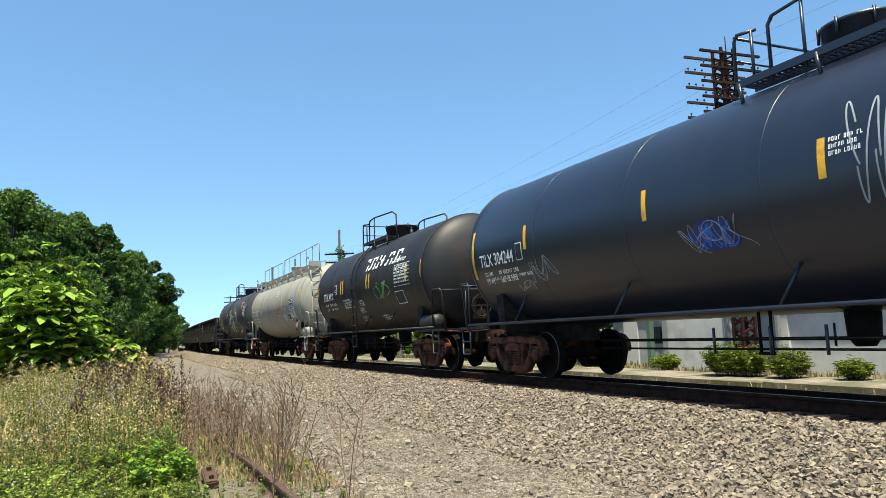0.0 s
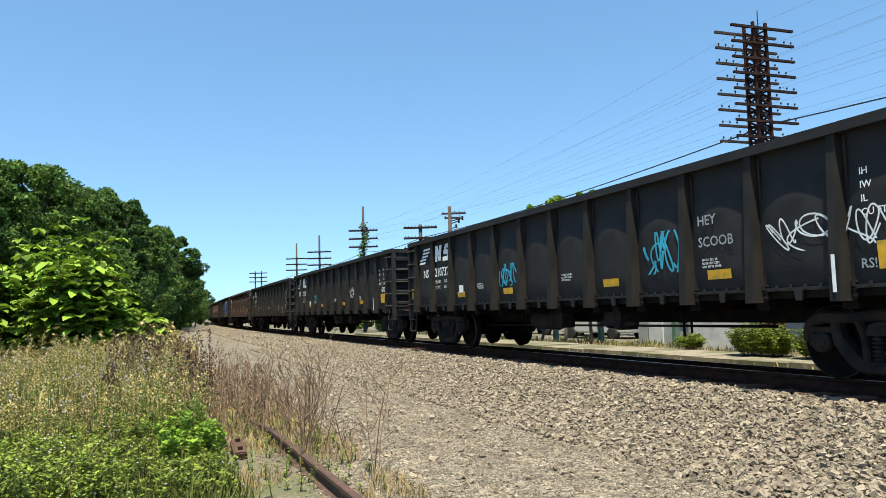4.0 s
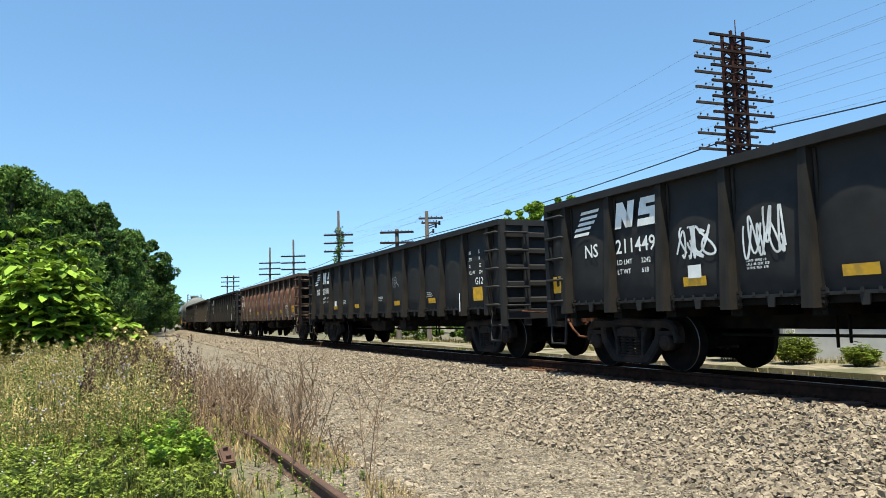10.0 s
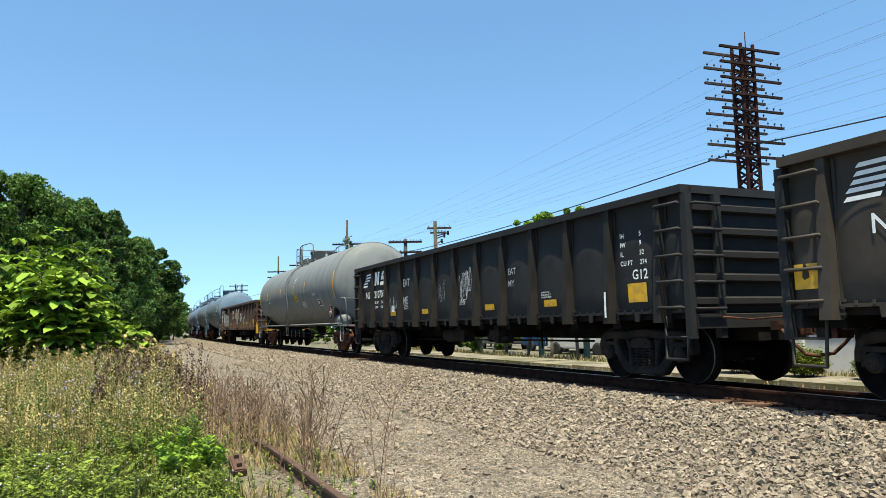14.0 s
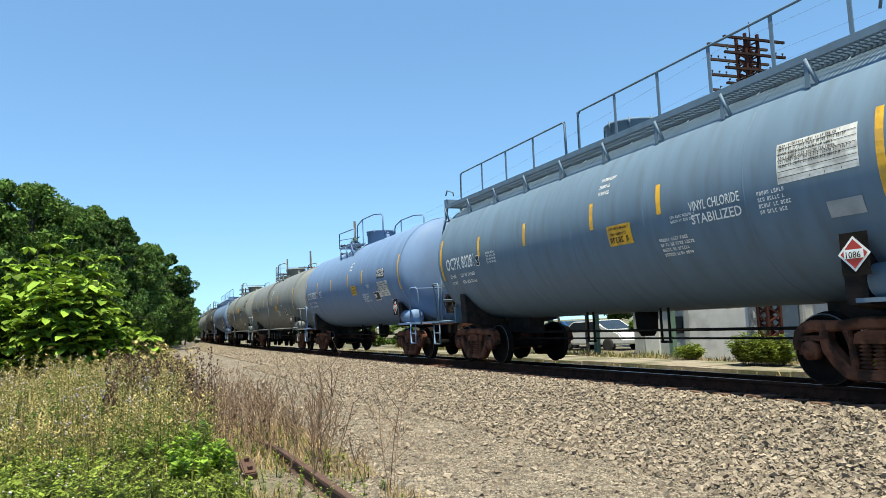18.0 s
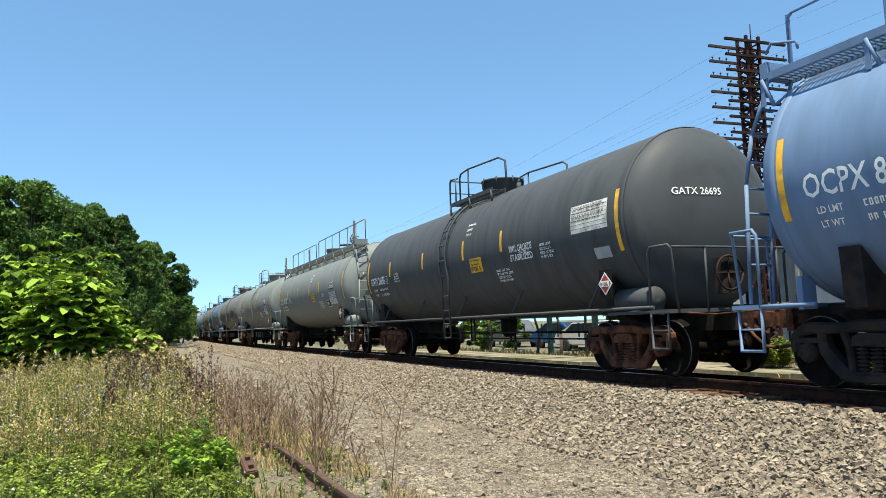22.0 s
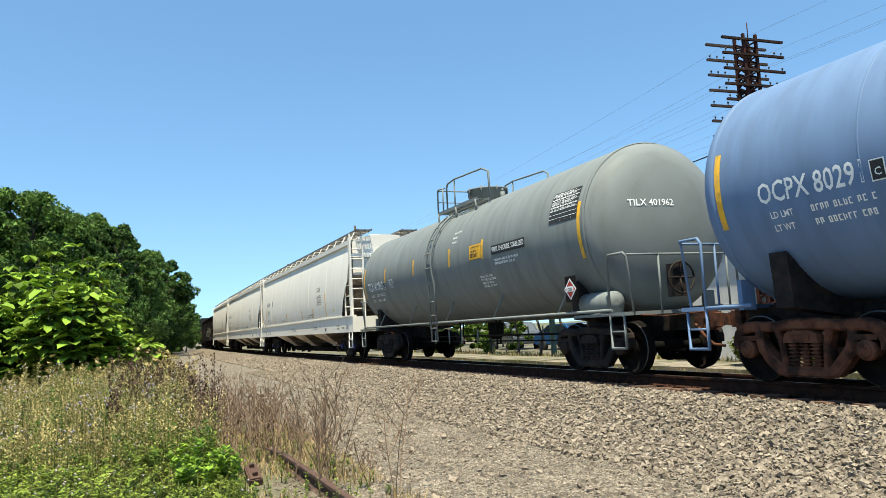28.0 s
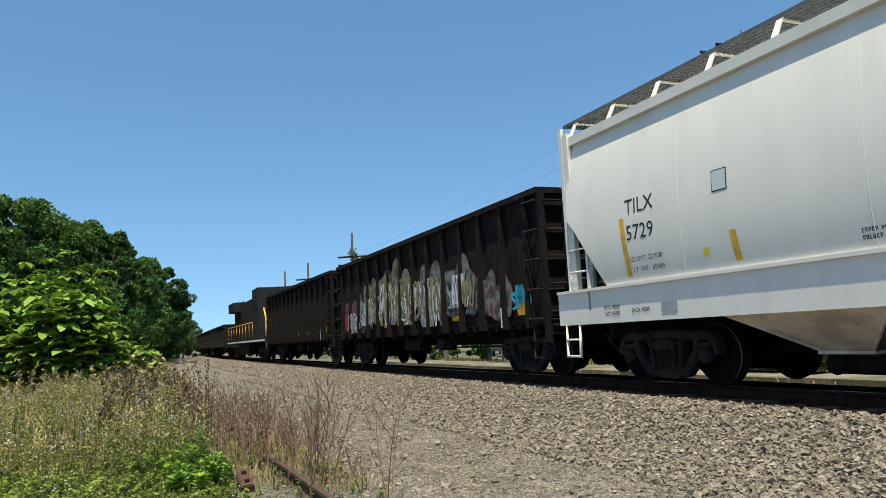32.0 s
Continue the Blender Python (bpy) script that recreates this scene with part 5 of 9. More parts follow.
    def slope_rib(bm, q):
        zt = sill_z1 + (top - sill_z1) * 0.54
        x, z = bl + 0.02 - 2.1 * q, zt + (sill_z1 - 0.1 - zt) * q
        box(bm, x - 0.02, x + 0.1, -1.38, 1.38, z - 0.1, z - 0.02)

    def corner(bm):
        extrude_poly(bm, [(half - 0.58, sill_z1 - 0.1), (half - 0.38, sill_z1 - 0.1), (half - 0.42, top + 0.12), (half - 0.56, top + 0.12)], -0.05, 0.05)

    def end_brake(bm):
        box(bm, half - 0.34, half - 0.1, -0.75, -0.25, 1.4, 1.95)
        lathe(bm, [(half - 0.1, 0.24), (half - 0.06, 0.27), (half - 0.02, 0.24)], 18, "x", 0, (0, -0.5, 1.75), False)
        lathe(bm, [(half - 0.62, 0.02), (half - 0.6, 0.17), (half - 1.3, 0.17), (half - 1.32, 0.02)], 14, "x", 0, (0, -0.7, 1.62))
        box(bm, half - 1.05, half - 0.95, -1.3, -1.2, 1.3, 2.6)
    for e in (1, -1):
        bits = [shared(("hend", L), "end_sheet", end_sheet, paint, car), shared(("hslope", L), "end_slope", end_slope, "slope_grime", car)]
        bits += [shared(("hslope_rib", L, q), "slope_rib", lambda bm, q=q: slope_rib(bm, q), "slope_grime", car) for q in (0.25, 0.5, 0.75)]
        for y in (-1.41, 1.41):
            cp = shared(("hcorner", L), "corner_post", corner, paint, car)
            cp.location.y = y
            bits.append(cp)
        if e < 0:
            bits.append(shared(("hbrake", L), "hand_brake", end_brake, "truck", car))
        for ob in bits:
            ob.rotation_euler.z = 0 if e > 0 else math.pi

        def stiles(bm, y):
            x = half - 0.36
            box(bm, x - 0.04, x + 0.05, y - 0.03, y + 0.03, 1.1, top + 0.25)
        for y in (-1.44, -0.95):
            la = shared(("hstile", L, y), "ladder_stile", lambda bm, y=y: stiles(bm, y), paint, car)
            la.scale.x = e
        for k in range(9):
            la = shared(("hrung", L), "ladder_rung", lambda bm: bar(bm, (half - 0.33, -1.44, 0), (half - 0.33, -0.95, 0), 0.018), paint, car)
            la.scale.x, la.location.z = e, 1.5 + k * 0.37
        for k in range(4):
            la = shared(("hgrab", L), "grab_iron", lambda bm: bar(bm, (half - 1.0, -1.5, 0), (half - 0.44, -1.5, 0), 0.018), paint, car)
            la.scale.x, la.location.z = e, 1.55 + k * 0.4

        def lad(bm):
            box(bm, half - 1.03, half - 0.97, -1.52, -1.48, 1.25, 2.8)
        la = shared(("hladder", L), "side_ladder_stile", lad, paint, car)
        la.scale.x = e

        def step(bm):
            pipe(bm, [(half - 0.62, -1.5, 1.0), (half - 0.62, -1.52, 0.45), (half - 0.2, -1.52, 0.45), (half - 0.2, -1.5, 1.05)], 0.022)
            bar(bm, (half - 0.62, -1.52, 0.75), (half - 0.2, -1.52, 0.75), 0.018)
        la = shared(("hstep", L), "stirrup_step", step, paint, car)
        la.scale.x = e
    # discharge bays
    span = 2 * (hb - 1.5)
    for k in range(bays):
        cx = -span / 2 + span * (k + 0.5) / bays

        def bay(bm):
            w, b, d = min(span / bays / 2 - 0.05, 1.2), 0.34, 0.62
            topv = [(-w, -1.42), (w, -1.42), (w, 1.42), (-w, 1.42)]
            botv = [(-b, -d), (b, -d), (b, d), (-b, d)]
            a = [bm.verts.new((x, y, sill_z0 + 0.04)) for x, y in topv]
            c = [bm.verts.new((x, y, 0.48)) for x, y in botv]
            for i in range(4):
                j = (i + 1) % 4
                # sheets facing along the car take the dark colour, their shade painted in
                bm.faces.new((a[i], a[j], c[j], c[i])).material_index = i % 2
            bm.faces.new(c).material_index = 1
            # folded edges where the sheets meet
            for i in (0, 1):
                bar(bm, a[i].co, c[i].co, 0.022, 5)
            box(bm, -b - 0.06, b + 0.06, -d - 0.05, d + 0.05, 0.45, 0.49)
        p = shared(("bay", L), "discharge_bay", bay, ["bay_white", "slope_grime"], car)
        p.location.x = cx
        g = shared("gate", "outlet_gate", lambda bm: extrude_poly(bm, [(-0.36, 0.45), (0.36, 0.45), (0.22, 0.22), (-0.22, 0.22)], -0.5, 0.5), "outlet_red" if cap else "truck", car)
        g.location.x = cx
        pp = shared(("outlet_pipe", L), "outlet_pipe", lambda bm: lathe(bm, [(-0.4, 0.02), (-0.4, 0.13), (-0.34, 0.15), (-0.3, 0.13), (span / bays - 0.46, 0.13), (span / bays - 0.44, 0.02)], 14, "x", 0, (0, -0.42, 0.31)), "steel_dark", car)
        pp.location.x = cx

        def plate(z, u):
            return -1.428 + 0.8 * (sill_z0 + 0.04 - z - u) / (sill_z0 - 0.44) - 0.006, z + u
        if bays == 3:
            round_text(car, ("C", "BC", "AC")[k], cx - 0.1, 0.86, 0.11, plate, "black_text", bold=0.0)
            small_print(car, cx - 0.3, 0.76, 0.5, 2, 0.03, plate, "black_text")
    shared(("hpipe", L), "brake_rod", lambda bm: bar(bm, (-hb + 1.2, -0.3, 0.5), (hb - 1.2, -0.3, 0.5), 0.06, 8), "steel_dark", car)
    add_couplers(car, L / 2)
    add_trucks(car, hb, trucks, cap)

    def wall(z, u):
        return -(hopper_side(z + u) + 0.004), z + u
    for x in (-bl + 1.7, -bl * 0.55, -bl * 0.2, bl * 0.18, bl * 0.42, bl * 0.66):
        tall = x < -bl * 0.7 or x > bl * 0.6
        wrap_patch(car, "reflective_stripe", x - 0.055, x + 0.055, 1.72, 0.95 if tall else 0.42, wall, "yellow", slant=-0.1 if tall else -0.05)
    for s, x, z, size in texts:
        round_text(car, s, -bl + x, z, size, wall, "black_text", bold=0.0)
    for x in (0.78, -0.62):
        wrap_patch(car, "inspection_dot", bl * x, bl * x + 0.12, 1.85, 0.12, wall, "gyellow", n=2)
    small_print(car, bl * 0.5, 2.95, 0.6, 3, 0.045, wall, "black_text")
    small_print(car, bl * 0.5, 2.6, 0.95, 6, 0.045, wall, "black_text")
    for x in (-bl + 0.9, bl - 1.9):
        flat_text(car, "PULL HERE", x, 1.24, 0.09, -1.527, "black_text")
        flat_text(car, "LIFT HERE", x + 0.03, 1.13, 0.09, -1.527, "black_text")
        flat_text(car, "JACK HERE", x + 0.75, 1.16, 0.09, -1.527, "black_text")
        wrap_patch(car, "sill_sign", x + 1.45, x + 1.8, 1.12, 0.16, flat_wall(-1.527), "ggrey", n=1)
    wrap_patch(car, "sill_sign", bl * 0.62, bl * 0.62 + 0.22, 1.1, 0.14, flat_wall(-1.527), "black_text", n=1)
    small_print(car, bl * 0.3, 1.84, 1.2, 2, 0.06, wall, "black_text")
    small_print(car, -bl * 0.35, 1.82, 1.2, 2, 0.05, wall, "black_text")
    small_print(car, -bl * 0.1, 1.28, 1.1, 2, 0.05, flat_wall(-1.525), "black_text")
    small_print(car, bl * 0.4, 1.28, 0.9, 2, 0.05, flat_wall(-1.525), "black_text")
    wrap_patch(car, "frame_sign", -bl + 3.62, -bl + 3.9, 2.7, 0.3, wall, "black_text", n=2)
    wrap_patch(car, "sign_face", -bl + 3.635, -bl + 3.885, 2.715, 0.27, lambda z, u: (wall(z, u)[0] - 0.004, z + u), "car_white", n=2)
    return car


# ---- ground ----
def ground_height(v):
    """Height of the ground, v metres to the side of the track's middle line."""
    a = abs(v)
    if v < 0:
        pts = ((0, -0.245), (0.7, -0.21), (1.45, -0.2), (1.75, -0.24), (3.1, -0.5), (4.0, -0.56), (7.5, -0.58), (60, -0.6))
    else:
        pts = ((0, -0.245), (0.75, -0.29), (1.45, -0.30), (1.75, -0.34), (2.4, -0.46), (4.0, -0.48), (60, -0.6))
    for (x0, z0), (x1, z1) in zip(pts, pts[1:]):
        if a <= x1:
            return z0 + (z1 - z0) * (a - x0) / (x1 - x0)
    return pts[-1][1]


def strip(name, s0, s1, ds, vs, material, rough=0.0, lift=0.0, label="", category="ground", kind="structure"):
    verts, faces = [], []
    n = int((s1 - s0) / ds) + 1
    for i in range(n):
        s = s0 + (s1 - s0) * i / (n - 1)
        for v in vs:
            p = on_track(s, v, ground_height(v) + lift)
            if rough:
                p.z += rough * (noise.noise(p * 0.7) + 0.6 * noise.noise(p * 2.3))
            verts.append(p)
    w = len(vs)
    for i in range(n - 1):
        for j in range(w - 1):
            faces.append((i * w + j, i * w + j + 1, (i + 1) * w + j + 1, (i + 1) * w + j))
    ob = raw(name, verts, faces, material, kind, label, category)
    for p in ob.data.polygons:
        p.use_smooth = True
    return ob


gv = [-60, -40, -25, -18, -14, -12, -10, -9, -8.2, -7.6]
strip("ground_verge", -60, 400, 1.5, gv + [-7.3], "soil", 0.03, 0, "dry verge under the weeds", "ground")
strip("gravel_path", -60, 400, 0.5, [-7.3, -7.0, -6.5, -6, -5.5, -5, -4.5, -4, -3.7, -3.4, -3.1], "gravel", 0.004, 0, "pale crushed gravel beside the track", "ground")
strip("ballast_bed", -60, 400, 0.5, [-3.1, -2.8, -2.5, -2.2, -1.9, -1.75, -1.42], "gravel", 0.005, 0, "grey stone ballast of the track", "ground")
strip("track_bed", -60, 400, 0.5, [-1.42, -0.7, 0, 0.7, 1.45, 1.75, 2.4], "oily", 0.005, 0, "dark stained ballast under the rails, coloured with the shade of the train", "ground")
strip("ground_far_side", -60, 400, 1.5, [2.4, 3, 4, 6, 9, 14, 20, 30, 45, 60], "soil", 0.03, 0, "sandy ground beyond the track", "ground")
big = [(-3000, -3000, -0.72), (3000, -3000, -0.72), (3000, 3000, -0.72), (-3000, 3000, -0.72)]
raw("ground", big, [(0, 1, 2, 3)], "field", "structure", "rough grassland to the horizon", "ground")


# ---- rails and ties ----
def rail_strip(name, v, prof, s0, s1, material, mi=None):
    verts, faces, mats = [], [], []
    ss = [s0 + k * 4.0 for k in range(int((s1 - s0) / 4) + 1)]
    for s in ss:
        for dv, z in prof:
            verts.append(on_track(s, v + dv, z))
    w = len(prof)
    for i in range(len(ss) - 1):
        for j in range(w - 1):
            faces.append((i * w + j, i * w + j + 1, (i + 1) * w + j + 1, (i + 1) * w + j))
            mats.append(1 if mi and j in mi else 0)
    ob = raw(name, verts, faces, material, "structure", "rusty steel rail with a polished head", "rail")
    for p, m in zip(ob.data.polygons, mats):
        p.material_index = m
    return ob


RAILP = [(-0.075, -0.18), (-0.075, -0.168), (-0.012, -0.15), (-0.012, -0.05), (-0.036, -0.04), (-0.036, -0.008), (-0.028, 0.0), (0.028, 0.0), (0.036, -0.008), (0.036, -0.04), (0.012, -0.05), (0.012, -0.15), (0.075, -0.168), (0.075, -0.18)]
CANT = 0.09  # the far rail lies lower in the curve
for v in (-0.755, 0.755):
    rail_strip("rail", v, [(a, z - CANT * (v > 0)) for a, z in RAILP], -600, 700, ["rail", "railhead"], (6,))


# ---- ties ----
def tie_mesh():
    bm = bmesh.new()
    box(bm, -0.115, 0.115, -1.36, 1.36, -0.36, -0.176)
    bmesh.ops.bevel(bm, geom=[e for e in bm.edges if abs(e.verts[0].co.y - e.verts[1].co.y) > 1], offset=0.015, segments=1, affect="EDGES")
    me = bpy.data.meshes.new("tie")
    bm.to_mesh(me)
    bm.free()
    me.materials.append(M["tie"])
    return me


def lay_ties():
    rng = random.Random(5)
    bed = bpy.data.objects["ballast_bed"]
    me = tie_mesh()
    pl = bpy.data.meshes.new("tie_plate")
    bm = bmesh.new()
    box(bm, -0.1, 0.1, -0.18, 0.18, -0.182, -0.166)
    for x in (-0.06, 0.06):
        for y in (-0.11, 0.11):
            box(bm, x - 0.012, x + 0.012, y - 0.014, y + 0.014, -0.166, -0.138)
    bm.to_mesh(pl)
    bm.free()
    pl.materials.append(M["rail"])
    s = -9.0
    while s < 62:
        p, h = track(s)
        ob = new("tie", me)
        ob.parent = bed
        ob.matrix_basis = pose(p.x, p.y, rng.uniform(-0.012, 0.006) - CANT / 2, 0, 0, math.degrees(h) - 90 + rng.uniform(-1.2, 1.2)) @ pose(0, rng.uniform(-0.05, 0.05), 0, -math.degrees(CANT / 1.51))
        for v in (-0.755, 0.755):
            q = on_track(s, v)
            pb = new("tie_plate", pl)
            pb.parent = bed
            pb.matrix_basis = pose(q.x, q.y, -CANT * (v > 0), 0, 0, math.degrees(h) - 90)
        s += 0.53 + rng.uniform(-0.03, 0.03)
    verts, faces = [], []
    while s < 320:
        k = len(verts)
        for ds, v, z in ((-0.115, -1.3, -0.185), (0.115, -1.3, -0.185), (0.115, 1.3, -0.30), (-0.115, 1.3, -0.30), (-0.115, -1.3, -0.36), (0.115, -1.3, -0.36)):
            verts.append(on_track(s + ds, v, z))
        faces += [(k, k + 1, k + 2, k + 3), (k, k + 1, k + 5, k + 4)]
        s += 0.53
    raw("far_ties", verts, faces, "tie", "stuff", "weathered wooden ties far along the track", "ties")


# ---- stones ----
def scatter_stones(name, n, s_rng, v_rng, size, seed, material, label, dense=None, fine=False, heap=0.0):
    """Broken stones: skewed six-sided lumps, or eight-faced grit."""
    rng = np.random.default_rng(seed)
    if fine:
        base = np.array([(1, 0, 0), (-1, 0, 0), (0, 1, 0), (0, -1, 0), (0, 0, 1), (0, 0, -1)], float)
        quads = np.array([(0, 2, 4), (2, 1, 4), (1, 3, 4), (3, 0, 4), (2, 0, 5), (1, 2, 5), (3, 1, 5), (0, 3, 5)])
    else:
        base = np.array([(x, y, z) for x in (-1, 1) for y in (-1, 1) for z in (-1, 1)], float)
        quads = np.array([(0, 1, 3, 2), (4, 6, 7, 5), (0, 4, 5, 1), (2, 3, 7, 6), (0, 2, 6, 4), (1, 5, 7, 3)])
    nb = len(base)
    s = s_rng[0] + (s_rng[1] - s_rng[0]) * rng.random(n) ** (dense or 1.0)
    v = rng.uniform(v_rng[0], v_rng[1], n)
    if heap:
        v = v_rng[1] - (v_rng[1] - v_rng[0]) * rng.random(n) ** 1.25
    r = size[0] + (size[1] - size[0]) * rng.random(n) ** 2.2
    shape = base[None] * (rng.uniform(0.5, 1.0, (n, 1, 3))) + rng.normal(0, 0.2, (n, nb, 3))
    a = rng.uniform(0, 2 * np.pi, (n, 3))
    ca, sa = np.cos(a), np.sin(a)
    x, y, z = shape[..., 0], shape[..., 1], shape[..., 2]
    x, y = x * ca[:, :1] - y * sa[:, :1], x * sa[:, :1] + y * ca[:, :1]
    y, z = y * ca[:, 1:2] - z * sa[:, 1:2], y * sa[:, 1:2] + z * ca[:, 1:2]
    x, z = x * ca[:, 2:] - z * sa[:, 2:], x * sa[:, 2:] + z * ca[:, 2:]
    z = z * 0.85
    pos = np.array([tuple(on_track(float(q), float(w), ground_height(float(w)))) for q, w in zip(s, v)])
    pos[:, 2] += heap * rng.random(n)
    P = np.stack([x, y, z], -1) * r[:, None, None] + pos[:, None] + np.array([0, 0, 0.25])[None, None] * r[:, None, None]
    verts = P.reshape(-1, 3)
    faces = (quads[None] + nb * np.arange(n)[:, None, None]).reshape(-1, quads.shape[1])
    raw(name, verts.tolist(), faces.tolist(), material, "stuff", label, "stones")


lay_ties()
scatter_stones("ballast_stones", 72000, (-3, 34), (-4.3, -1.40), (0.011, 0.034), 1, "stone", "grey crushed ballast stones heaped by the track", 1.3, heap=0.035)
scatter_stones("ballast_stones_far", 12000, (30, 110), (-3.4, -1.42), (0.03, 0.065), 2, "stone", "grey ballast stones farther along the track", heap=0.03)
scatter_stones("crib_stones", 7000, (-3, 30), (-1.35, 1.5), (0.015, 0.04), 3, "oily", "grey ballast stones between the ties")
scatter_stones("path_stones", 80000, (2, 18), (-7.6, -3.3), (0.006, 0.021), 4, "stone", "fine pale gravel on the path", 1.1, True)
scatter_stones("path_stones_loose", 2600, (2, 24), (-6.8, -3.3), (0.016, 0.04), 5, "stone", "larger loose stones strewn on the path", 1.1)
scatter_stones("path_stones_far", 14000, (15, 60), (-7.3, -3.2), (0.008, 0.026), 6, "stone", "fine pale gravel farther along the path", 1.4, True)


# ---- plants ----
def leaf_cloud(centres, radii, n, size, rng, squash=0.8, shell=0.6):
    """Quads spread through clumps; centres and radii of the clumps."""
    k = rng.integers(0, len(centres), n)
    d = rng.normal(size=(n, 3))
    d /= np.linalg.norm(d, axis=1, keepdims=True)
    rr = shell + (1 - shell) * rng.random(n)
    c = centres[k] + d * (radii[k] * rr * rng.uniform(0.8, 1.15, n))[:, None] * np.array([1, 1, squash])
    a = rng.normal(size=(n, 3)) + d * 0.5
    a /= np.linalg.norm(a, axis=1, keepdims=True)
    b = np.cross(a, rng.normal(size=(n, 3)))
    b /= np.linalg.norm(b, axis=1, keepdims=True) + 1e-9
    t = np.cross(a, b)
    s = size * rng.uniform(0.55, 1.25, n)[:, None]
    q = np.stack([c - b * s * 0.8 - t * s * 0.5, c + b * s * 1.0, c - b * s * 0.5 + t * s * 0.7], 1).reshape(-1, 3)
    f = np.arange(3 * n).reshape(-1, 3)
    return q, f


def tree(height, spread, seed, leaf="leaf", leaves=5200, size=0.34, label="", trunk=0.22, low=0.18, name="tree", clumps=95):
    rng = np.random.default_rng(seed)
    t = tagged(new(name), label, "tree")
    bm = bmesh.new()
    top = Vector((rng.normal(0, 0.025 * height), rng.normal(0, 0.025 * height), height * 0.8))
    prev, pr = Vector((0, 0, -0.3)), trunk
    stems = []
    for k in range(1, 6):
        p = top * (k / 5) + Vector((rng.normal(0, 0.01 * height), rng.normal(0, 0.01 * height), 0))
        bar(bm, prev, p, max(0.002 * height, pr * (1 - k * 0.17)), 7)
        stems.append(p)
        prev = p
    centres, radii = [], []
    for k in range(clumps):
        a = rng.uniform(0, 2 * math.pi)
        q = low + (1 - low) * rng.random() ** 0.8
        w = spread * math.sin(math.pi * min(0.97, 0.16 + q * 0.80)) ** 0.65 * rng.uniform(0.35, 1.0)
        c = (w * math.cos(a), w * math.sin(a), height * (q - 0.04))
        centres.append(c)
        radii.append(rng.uniform(0.10, 0.215) * spread * (1.15 - 0.4 * q))
        if k % 3 == 0:
            s = stems[min(4, int(q * 5))]
            bar(bm, Vector(s) * 0.9, Vector(c) * 0.97, 0.004 * height, 5)
    part("trunk", bm, "bark", t)
    q, f = leaf_cloud(np.array(centres), np.array(radii), leaves, size, rng, 0.75, 0.7)
    raw("crown", q.tolist(), f.tolist(), leaf, "stuff", "", "", t)
    return t


def wood():
    protos = [tree(12.0, 5.2, 11, "leaf", 36000, 0.145, "broad green deciduous tree in full leaf"),
              tree(12.0, 4.6, 12, "leaf_far", 36000, 0.145, "dense dark green deciduous tree in full leaf"),
              tree(12.0, 5.8, 13, "leaf", 36000, 0.15, "spreading green deciduous tree in full leaf"),
              tree(12.0, 4.2, 14, "leaf_far", 33000, 0.14, "tall dark green deciduous tree in full leaf", low=0.1)]
    spots = [(-34, 46, 12.2, 0), (-29.5, 48, 11.0, 2), (-38, 55, 13.0, 1), (-31, 55, 11.0, 1), (-27.8, 58, 10.2, 3), (-33, 63, 12.0, 0), (-32.3, 67, 10.8, 2), (-35, 74, 11.4, 1),
             (-33.2, 80, 10.0, 3), (-39, 88, 11.0, 0), (-40.5, 96, 9.6, 2), (-43, 104, 10.0, 1), (-43.5, 114, 9.4, 3), (-48, 124, 9.0, 0), (-53.5, 138, 8.8, 2), (-56, 152, 8.6, 1), (-65, 168, 9.0, 0),
             (-70, 190, 9.0, 2), (-80, 215, 9.0, 1), (-92, 240, 9.5, 3), (-45, 60, 14.0, 3), (-46, 75, 13.0, 2), (-44, 44, 14.0, 1), (-50, 50, 14, 0), (-30, 41, 9.0, 3), (-36, 36, 11, 2), (-42, 34, 12, 0)]
    rng = random.Random(3)
    used = set()
    for x, y, h, k in spots:
        m = pose(x, y, -0.6, 0, 0, rng.uniform(0, 360))
        if k not in used:
            used.add(k)
            ob = protos[k]
            ob.matrix_basis = m
        else:
            ob = copy_thing(protos[k], m)
        h *= 1.13 if y < 110 else 0.86
        ob.scale = (h / 12 * rng.uniform(0.92, 1.08),) * 2 + (h / 12,)
        ob["group"] = "trees at the edge of the wood"
    # undergrowth at the foot of the wood
    sh = tree(3.2, 2.2, 21, "leaf_far", 7000, 0.13, "dark green undergrowth shrub", 0.06, 0.02, "shrub", 26)
    sh["category"] = "shrub"
    first = True
    for k in range(26):
        u = k / 25
        x, y = -25.5 - 26 * u + rng.uniform(-1.5, 1.5), 46 + 82 * u + rng.uniform(-2, 2)
        m = pose(x, y, -0.6, 0, 0, rng.uniform(0, 360))
        if first:
            sh.matrix_basis, first, ob = m, False, sh
        else:
            ob = copy_thing(sh, m)
        f = rng.uniform(0.7, 1.5)
        ob.scale = (f, f, f * rng.uniform(0.8, 1.3))
        ob["group"] = "undergrowth of the wood"


wood()


